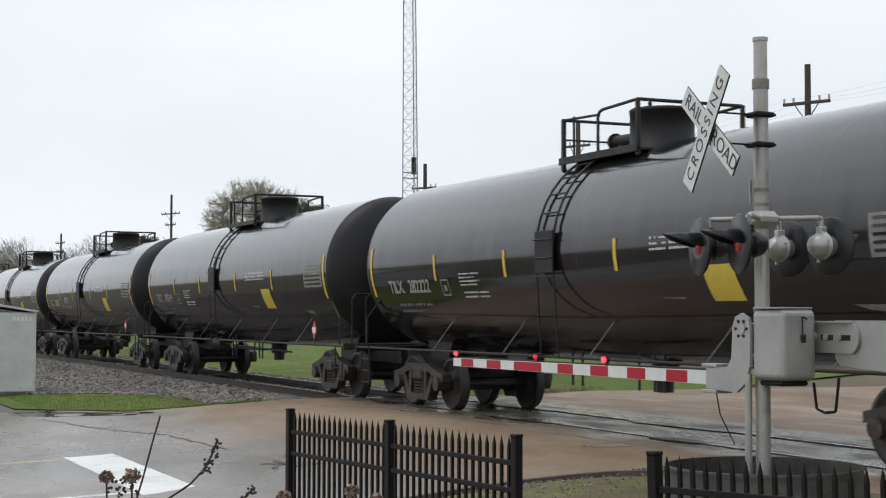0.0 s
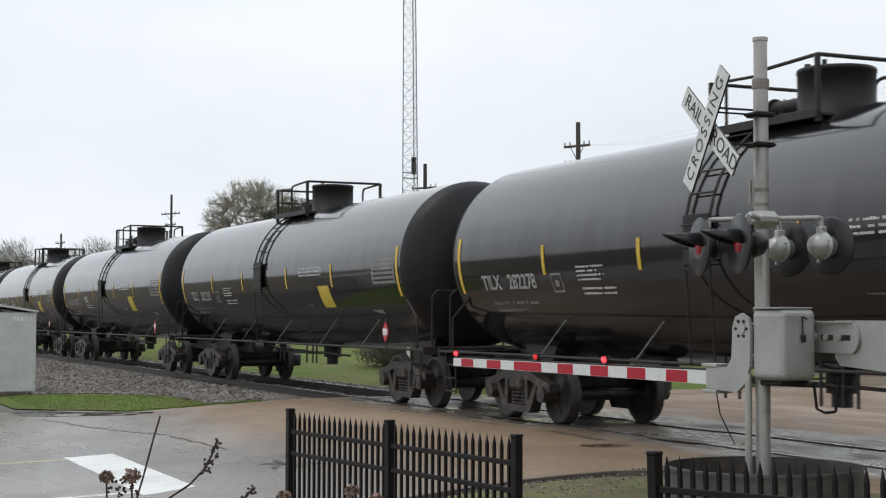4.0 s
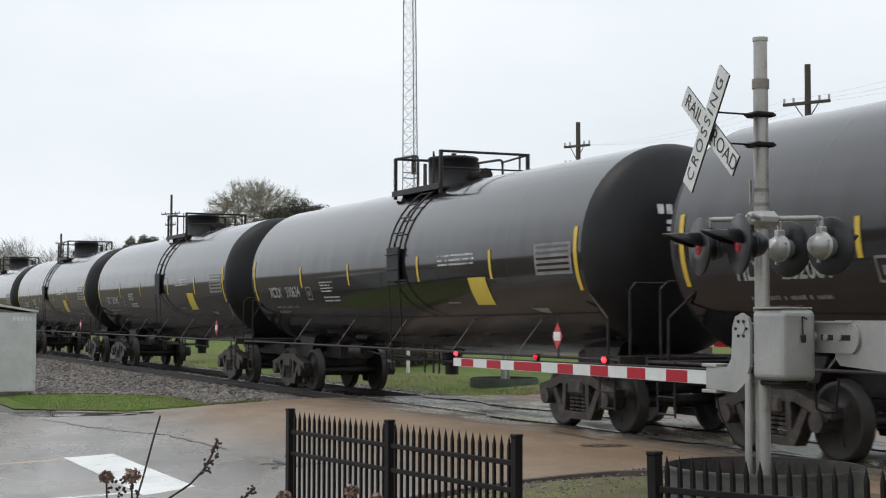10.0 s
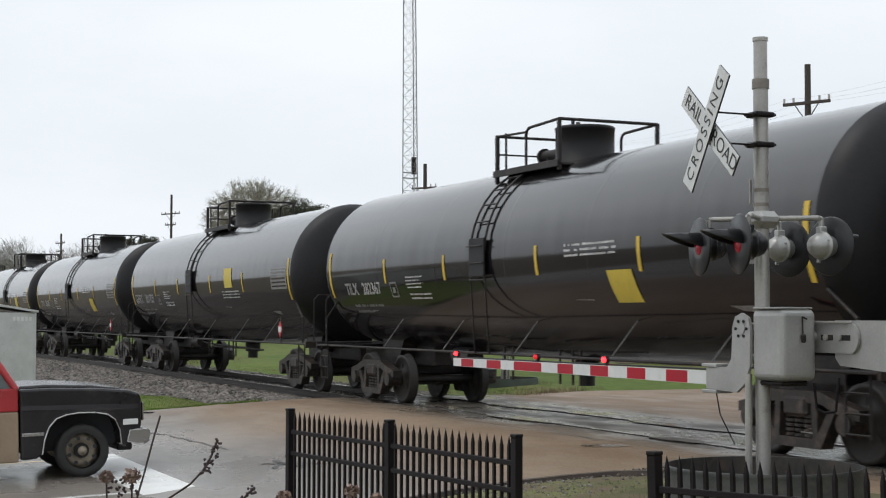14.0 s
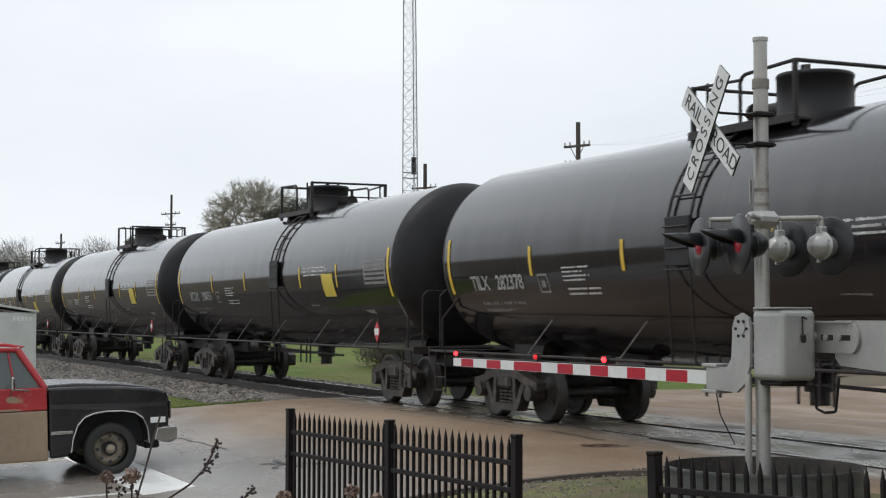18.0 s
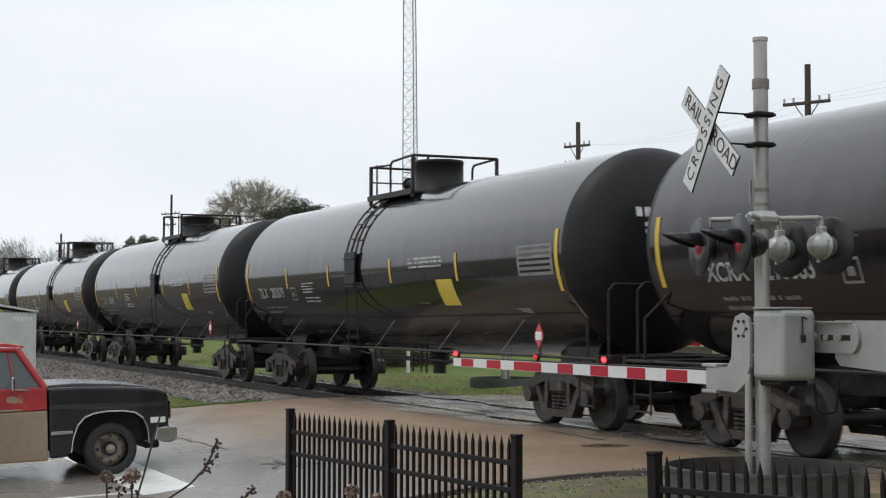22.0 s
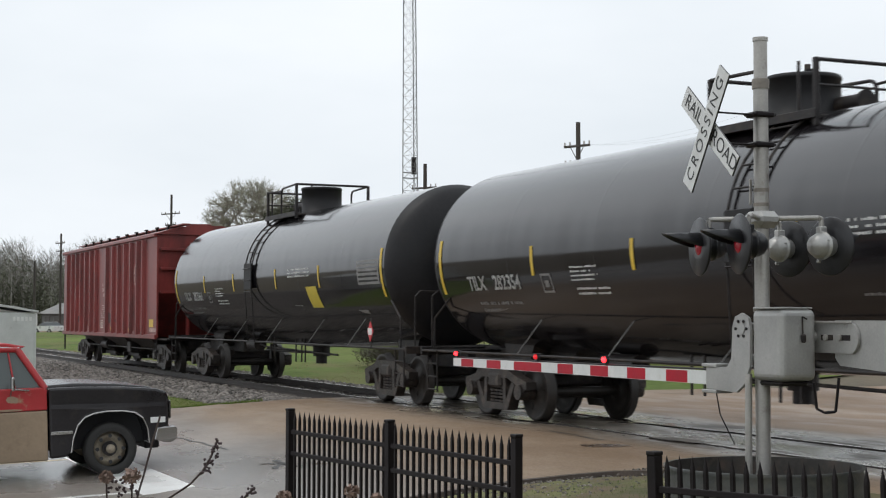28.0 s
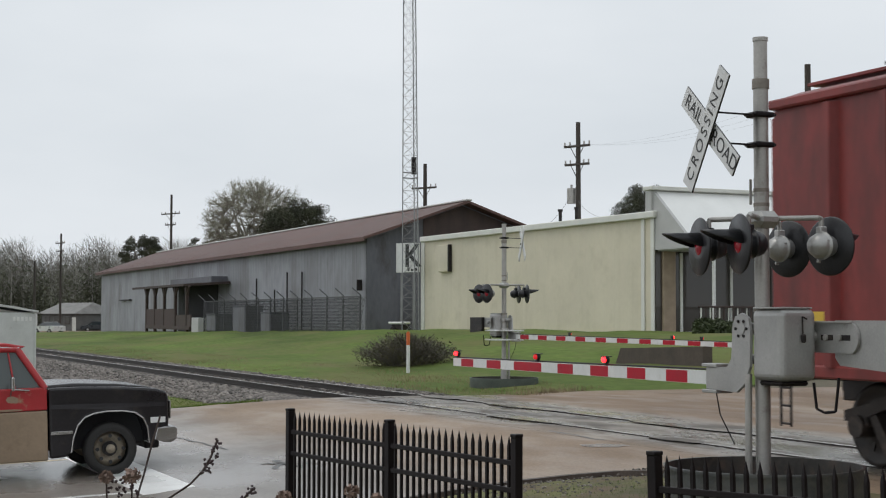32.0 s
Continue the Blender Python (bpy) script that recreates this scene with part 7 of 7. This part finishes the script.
    bevelled(part("roof", Geo().prism([(-1.14, 1.70), (-1.05, 1.735), (-1.3, 1.785), (-1.85, 1.79), (-2.06, 1.74), (-2.06, 1.70)], -0.82, 0.82), TRUCKRED, t, "red cab roof"), 0.03)
    part("drip_rail", Geo().tube([(-0.86, -0.95, 1.20), (-1.14, -0.825, 1.715), (-1.9, -0.82, 1.76)], 0.016, 6), CHROME, t, "bright gutter trim")
    part("windscreen", Geo().add([(-0.84, -0.86, 1.20), (-0.84, 0.86, 1.20), (-1.14, 0.76, 1.71), (-1.14, -0.76, 1.71)], [(0, 1, 2, 3)]), CARGLASS, t, "sloping windscreen")
    part("rear_wall", Geo().box(-2.12, -2.06, -0.85, 0.85, 0.4, 1.74, 0.02), TRUCKRED, t)
    mir = part("mirror", Geo().box(-1.30, -1.26, -1.24, -1.08, 1.18, 1.36, 0.015), CHROME, t, "chrome door mirror")
    part("mirror_arm", Geo().tube([(-1.28, -1.14, 1.20), (-1.05, -0.98, 1.17)], 0.012, 6).tube([(-1.28, -1.14, 1.30), (-1.28, -0.97, 1.10)], 0.01, 6), CHROME, mir)
    # bed and underbody
    ob = [(-4.85, 0.45), (-3.9, 0.40)] + arch(-3.34, 0.46, 0.345) + [(-2.18, 0.38), (-2.18, 1.18), (-4.85, 1.18)]
    for y0, y1 in ((-W, -0.92), (0.92, W)):
        bevelled(part("bed_side", Geo().prism(ob, y0, y1), TRUCKTAN, t, "tan bed side"), 0.02)
    # Bed floor takes the same shade-dark colour.
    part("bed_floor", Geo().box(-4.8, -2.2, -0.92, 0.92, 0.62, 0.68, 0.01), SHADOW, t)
    part("tailgate", Geo().box(-4.86, -4.80, -0.92, 0.92, 0.62, 1.18, 0.02), TRUCKTAN, t)
    for y in (-0.42, 0.42):
        part("chassis_rail", Geo().box(-4.7, 0.6, y - 0.05, y + 0.05, 0.36, 0.52, 0.01), STEEL, t)
    part("axle", Geo().cyl((0, -0.8, R), (0, 0.8, R), 0.05, 10).cyl((-3.34, -0.8, R), (-3.34, 0.8, R), 0.06, 10), STEEL, t)
    ty, rm = wheel_geo(R, 0.23)
    tm, rmm = ty.mesh("tyre", RUBBER), rm.mesh("rim", RIM)
    cap = Geo().lathe([(0.062, 0.07), (0.058, 0.10), (0.040, 0.105), (0.034, 0.125), (0.0, 0.128)], 16, pose(0, 0, 0, 90)).mesh("hub_cap", RIM)
    hub = Geo()
    # Eight dark discs stand for the shade in the rim's holes.
    for k in range(8):
        a = 0.785 * k
        hub.cyl((0.172 * math.cos(a), -0.062, 0.172 * math.sin(a)), (0.172 * math.cos(a), -0.046, 0.172 * math.sin(a)), 0.026, 8)
    for k in range(5):
        a = 1.2566 * k
        hub.cyl((0.075 * math.cos(a), -0.095, 0.075 * math.sin(a)), (0.075 * math.cos(a), -0.07, 0.075 * math.sin(a)), 0.012, 6)
    hm = hub.mesh("hub", SHADOW)
    wheels = []
    for x in (0.0, -3.34):
        for s in (-1, 1):
            w = part("wheel", Geo().cyl((0, -0.02, 0), (0, 0.02, 0), 0.1, 12), STEEL, t, "black tyre on dusty steel rim", pose(x, s * 0.83, R, 0, 0, 0 if s < 0 else 180))
            part("tyre", tm, None, w)
            part("rim", rmm, None, w, "dusty brown steel rim")
            tagged(part("hub", hm, None, w), kind="stuff")
            part("hub_cap", cap, None, w, "dusty steel hub cap")
            wheels.append((w, s))
    return t, wheels


truck, truck_wheels = pickup()
TRUCK_X, TRUCK_Y = -21.05, 4.205


# ---- road markings, joints, puddles ----
PAINTW = material("wet_white_road_paint", (0.80, 0.80, 0.78), 0.30, var=0.12, scale=1.2, fine=25.0, bump=0.05, dirt=(0.45, 0.43, 0.40), dirt_at=(0.6, 0.85))
PAINTY = material("worn_yellow_road_paint", (0.50, 0.40, 0.22), 0.35, var=0.15, scale=1.5, bump=0.05, dirt=(0.25, 0.22, 0.18), dirt_at=(0.5, 0.7))


def quad_on_ground(corners, lift):
    """A thin sheet following the ground between four corners."""
    g, n, vs = Geo(), 8, []
    a, b, c, d = [Vector((*p, 0)) for p in corners]
    for j in range(n + 1):
        for i in range(n + 1):
            p = a.lerp(b, i / n).lerp(d.lerp(c, i / n), j / n)
            vs.append((p.x, p.y, ground_z(p.x, p.y) + lift))
    return g.add(vs, [(j * (n + 1) + i, j * (n + 1) + i + 1, (j + 1) * (n + 1) + i + 1, (j + 1) * (n + 1) + i) for j in range(n) for i in range(n)], True)


single("stop_line", quad_on_ground([(-22.9, 4.07), (-17.7, 4.07), (-17.9, 4.75), (-22.65, 4.75)], 0.002), PAINTW, "broad worn white stop line on the wet street", "road marking", kind="structure")
single("lane_line", quad_on_ground([(-22.70, -14), (-22.55, -14), (-22.50, 4.06), (-22.65, 4.06)], 0.002), PAINTY, "worn pale yellow lane line", "road marking", kind="structure")
single("lane_line", quad_on_ground([(-18.20, -14), (-18.05, -14), (-17.98, 4.06), (-18.12, 4.06)], 0.002), PAINTW, "worn white edge line", "road marking", kind="structure")


def crack(pts, w, label, lift=0.004, seed=1):
    rnd, g, vs = random.Random(seed), Geo(), []
    dense = []
    for a, b in zip(pts, pts[1:]):
        for i in range(8):
            u = i / 8
            dense.append((a[0] + (b[0] - a[0]) * u + rnd.uniform(-0.05, 0.05), a[1] + (b[1] - a[1]) * u + rnd.uniform(-0.04, 0.04)))
    for x, y in dense:
        k = w * rnd.uniform(0.4, 1.3)
        vs += [(x, y - k, ground_z(x, y) + lift), (x, y + k, ground_z(x, y) + lift)]
    g.add(vs, [(2 * i, 2 * i + 2, 2 * i + 3, 2 * i + 1) for i in range(len(dense) - 1)])
    single("road_joint", g, TAR, label, "road joint", "road joints", kind="structure")


crack([(-30.5, 5.0), (-26.66, 5.48), (-24.45, 6.03), (-20.88, 6.13)], 0.028, "dark cracked joint in the wet road")
crack([(-26.2, 11.75), (-24.1, 11.72), (-22.8, 12.0)], 0.03, "dark crack between the rails", seed=2)
crack([(-22.6, 12.3), (-20.5, 12.5)], 0.03, "dark crack between the rails", seed=3)
crack([(-19.6, 10.5), (-17.6, 10.3)], 0.03, "dark crack beside the near rail", seed=4)
crack([(-29.4, 13.3), (-26.4, 13.4), (-24.6, 13.3)], 0.03, "dark crack beside the far rail", seed=5)


DAMP = material("damp_patch", (0.12, 0.08, 0.058), 0.28, var=0.2, scale=3.0, bump=0.02)


def puddle(c, rx, ry, deg, seed, label, lift=0.006, mt=WATER):
    rnd, g, n = random.Random(seed), Geo(), 44
    m = pose(0, 0, 0, 0, 0, deg)
    vs = []
    for i in range(n):
        a = 6.2832 * i / n
        k = 1 + 0.35 * noise.noise((math.cos(a) * 1.3 + seed, math.sin(a) * 1.3, seed * 3.1)) + 0.15 * noise.noise((math.cos(a) * 4 + seed, math.sin(a) * 4, 0))
        p = m @ Vector((rx * k * math.cos(a), ry * k * math.sin(a), 0))
        vs.append((c[0] + p.x, c[1] + p.y))
    vs = [(x, y, ground_z(x, y) + lift) for x, y in vs] + [(c[0], c[1], ground_z(*c) + lift)]
    g.add(vs, [(i, (i + 1) % n, n) for i in range(n)], True)
    single("puddle", g, mt, label, "puddle", "puddles", kind="structure")


puddle((-31.2, 5.75), 2.4, 0.42, 24, 1, "dark shallow puddle along the grass edge")
puddle((-34.6, 5.0), 2.6, 0.5, 8, 2, "dark shallow puddle along the grass edge")
for k, (dx, dy) in enumerate(((0.75, 0.10), (0.45, 0.42), (0.55, -0.25), (-0.45, 0.05), (-0.25, -0.22))):
    crack([(-19.0, 6.18), (-19.0 + dx, 6.18 + dy)], 0.055, "dark tarry splash on the road", seed=40 + k)
puddle((-17.1, 9.9), 0.35, 0.2, 40, 4, "small dark damp patch near the rail", mt=DAMP)

# ---- grass blades and leaf litter ----
BLADE = material("grass_blades", (0.100, 0.160, 0.030), 0.9, spec=0.1, var=0.34, scale=0.22, fine=5.0, bump=0.0, dirt=(0.165, 0.172, 0.065), dirt_at=(0.48, 0.74), stretch=(0.35, 1, 1), island=0.08)
LITTER = material("dry_litter", (0.24, 0.185, 0.11), 0.85, var=0.4, scale=2.0, bump=0.0)


def blades(name, n, place, h, w, mt, label, seed):
    rnd, g = random.Random(seed), Geo()
    for _ in range(n):
        x, y = place(rnd)
        z = ground_z(x, y)
        a = rnd.uniform(0, 6.28)
        ln = rnd.uniform(0.4, 1.2) * h
        dx, dy = math.cos(a), math.sin(a)
        k = rnd.uniform(0.1, 0.6) * ln
        g.add([(x - dy * w, y + dx * w, z - 0.02), (x + dy * w, y - dx * w, z - 0.02), (x + dx * k, y + dy * k, z + ln)], [(0, 1, 2)])
    single(name, g, mt, label, "grass", kind="stuff")


def verge_spot(rnd):
    y = rnd.uniform(5.4, 9.2)
    return lerp(y, ((5.3, -33.6), (6.2, -31.7), (7.0, -30.3), (8.0, -29.6), (9.0, -29.4))) - 7.5 * rnd.random(), y


blades("grass_blades", 22000, verge_spot, 0.05, 0.008, BLADE, "short bright green grass blades", 1)
blades("grass_blades", 14000, lambda r: (-33.5 - 80 * r.random() ** 1.7, 16.2 + 3.6 * r.random() ** 1.6), 0.06, 0.010, BLADE, "rough green grass on the bank", 2)
blades("grass_blades", 9000, lambda r: (-13.9 + 3.2 * r.random(), r.uniform(6.4, 9.2)), 0.05, 0.006, BLADE, "thin grass round the signal", 3)
blades("dry_litter", 6500, lambda r: (-14.45 + 2.6 * r.random() ** 1.8, r.uniform(6.2, 9.3)), 0.025, 0.018, LITTER, "pale dead leaves and gravel along the road edge", 4)
blades("dry_litter", 16000, lambda r: (-32 - 60 * r.random() ** 1.4, 15.2 + 3.4 * r.random() ** 1.3), 0.10, 0.010, LITTER, "dry brown weeds along the ballast", 5)

# pebbles on the road shoulder
peb, rnd = Geo(), random.Random(14)
for i in range(520):
    x, y = -14.45 + 1.2 * rnd.random() ** 2.6, rnd.uniform(6.6, 9.3)
    vs, fs = kinds[i % 6]
    s = rnd.uniform(0.008, 0.022)
    peb.add([(x + p[0] * s, y + p[1] * s, ground_z(x, y) + 0.03 + p[2] * s) for p in vs], fs)
single("pebbles", peb, STONE, "small pale pebbles at the road edge", "stones", kind="stuff")
kerb = Geo()
line = [(-14.50, 6.0), (-14.56, 6.7), (-14.56, 7.4), (-14.50, 8.0), (-14.36, 8.5), (-14.02, 8.85), (-13.4, 9.15), (-12.2, 9.45)]
vs = []
for x, y in line:
    z = ground_z(x, y)
    vs += [(x - 0.08, y - 0.02, z - 0.05), (x - 0.07, y - 0.02, z + 0.055), (x + 0.09, y - 0.04, z + 0.065), (x + 0.11, y - 0.04, z - 0.05)]
kerb.add(vs, [(4 * i + k, 4 * i + 4 + k, 4 * i + 5 + k, 4 * i + 1 + k) for i in range(len(line) - 1) for k in range(3)] + [(0, 1, 2, 3)])
single("road_kerb", kerb, material("crumbled_kerb", (0.075, 0.056, 0.044), 0.6, var=0.35, scale=3.0, fine=30.0, bump=0.4), "dark crumbled asphalt edge", "kerb", kind="structure")

# silt washed over the rails in the road
for c, rx, ry, sd in (((-27.6, 11.25), 1.1, 0.22, 21), ((-24.9, 12.72), 1.5, 0.25, 22), ((-22.0, 11.22), 1.3, 0.2, 23), ((-19.6, 12.68), 1.2, 0.24, 24), ((-17.4, 11.2), 0.6, 0.2, 25), ((-28.4, 12.7), 0.8, 0.3, 26)):
    puddle(c, rx, ry, 2, sd, "brown silt washed over the rail", 0.0235, ROAD)

# ---- dry garden plants in front ----
DRYSTEM = material("dry_plant_stem", (0.05, 0.035, 0.03), 0.8, var=0.3, bump=0.1)
DRYFLOWER = material("faded_dry_flower", (0.26, 0.18, 0.145), 0.85, var=0.45, scale=30.0, bump=0.0)
SEED = material("dark_seed_heads", (0.05, 0.032, 0.034), 0.8, var=0.4, bump=0.0)


def aim(px, py, d):
    x, y, _ = at_px(px, d, 0)
    return Vector((x, y, EYE.z + (562.7 - py) * d / 2682.0))


def dry_plant(stems, heads, seeds, d, seed, label):
    rnd = random.Random(seed)
    foot = aim(*stems[0][0], d)
    foot.z = ground_z(foot.x, foot.y) + 0.0
    t = thing("dry_plant", label, "plant", "dry garden plants", Matrix.Translation(foot))
    for pts in stems:
        ps = [aim(x, y, d) - foot for x, y in pts]
        low = Vector((ps[0].x * 0.6, ps[0].y * 0.6, -0.03))
        part("stem", Geo().tube([low] + ps, 0.0045, 6), DRYSTEM, t)
    for x, y, r in heads:
        g = Geo()
        c = aim(x, y, d) - foot
        clump(g, c, r * d / 2682.0, 150, 0.013, rnd, 0.85)
        part("flower_head", g, DRYFLOWER, t, "faded brown dried flower head")
        part("flower_stem", Geo().cyl(c, (c.x * 0.5, c.y * 0.5, -0.03), 0.004, 5), DRYSTEM, t)
    for x, y in seeds:
        c = aim(x, y, d) - foot
        g = Geo()
        for _ in range(4):
            p = c + Vector((rnd.uniform(-1, 1), rnd.uniform(-1, 1), rnd.uniform(-1, 1))) * 0.011
            vs, fs = kinds[rnd.randrange(6)]
            g.add([p + Vector(v) * 0.007 for v in vs], fs)
        part("seed_head", g, SEED, t)


dry_plant([[(246, 882), (258, 840), (272, 785), (286, 736)]], [(192, 844, 12), (237, 842, 16)], [(205, 850), (212, 862), (220, 852), (228, 866), (215, 874), (240, 862), (200, 866), (246, 872)], 6.0, 1, "dry stalks with faded brown flower heads")
dry_plant([[(298, 884), (340, 856), (362, 832), (376, 808), (388, 778)]], [], [(388, 780), (386, 788), (383, 796), (378, 800), (384, 806), (374, 812), (368, 816), (378, 820), (366, 826), (372, 832), (363, 834)], 6.2, 2, "thin dry stalk with dark seed heads")
dry_plant([[(428, 890), (440, 874), (452, 864)]], [], [(452, 864), (446, 868), (440, 874), (450, 872), (434, 880)], 6.2, 3, "small dry twig with dark buds")
dry_plant([[(505, 900), (505, 880)]], [(505, 878, 13)], [], 6.4, 4, "faded brown dried flower head on a stalk")
dry_plant([[(624, 900), (625, 870)]], [(624, 868, 13), (668, 880, 9)], [], 6.4, 5, "faded brown dried flower heads on stalks")


def motions():
    times = [i * 0.5 for i in range(65)]
    for car, off in cars:
        walk(car, [(t, pose(travel(t) + off, YC, 0)) for t in times])
        # wheels turn while the car is close enough to be seen turning
        sets = [o for o in car.children_recursive if o.name.startswith("wheelset")]
        frames_near = [i for i in range(961) if -50 < travel(i / 30) + off < 4]
        if not frames_near:
            continue
        span = [(i / 30, math.degrees((travel(i / 30) - travel(frames_near[0] / 30)) / 0.457)) for i in frames_near]
        if span[0][0] > 0:
            span.insert(0, (0.0, 0.0))
        if span[-1][0] < 32:
            span.append((32.0, span[-1][1]))
        for w in sets:
            p = w.matrix_basis.translation.copy()
            walk(w, [(t, pose(p.x, p.y, p.z, 0, a, 0)) for t, a in span])

    # the pickup rolls up to the stop line and waits
    roll = [(0.0, -42.0), (10.0, -10.0), (11.0, -7.0), (12.0, -4.35), (12.6, -2.85), (13.0, -1.93), (13.3, -1.36), (13.6, -0.87), (14.0, -0.37), (14.3, -0.12), (14.6, -0.01), (15.0, 0.0), (32.0, 0.0)]

    def place(t):
        for (a, p), (b, q) in zip(roll, roll[1:]):
            if t <= b:
                return p + (q - p) * (t - a) / (b - a)
        return 0.0

    def seat(y):
        front, rear = ground_z(TRUCK_X, TRUCK_Y + y), ground_z(TRUCK_X, TRUCK_Y + y - 3.34)
        return Matrix.Translation((TRUCK_X, TRUCK_Y + y, front - 0.006)) @ pose(0, 0, 0, 0, 0, 90) @ pose(0, 0, 0, 0, -math.degrees(math.atan2(front - rear, 3.34)), 0)

    walk(truck, [(t, seat(y)) for t, y in roll])
    steps = [0.0] + [11.5 + 0.1 * i for i in range(36)] + [32.0]
    for w, s in truck_wheels:
        p = w.matrix_basis.translation.copy()
        walk(w, [(t, Matrix.Translation(p) @ pose(0, 0, 0, 0, math.degrees(place(max(t, 11.5)) / 0.345), 0) @ pose(0, 0, 0, 0, 0, 0 if s < 0 else 180)) for t in steps])


motions()
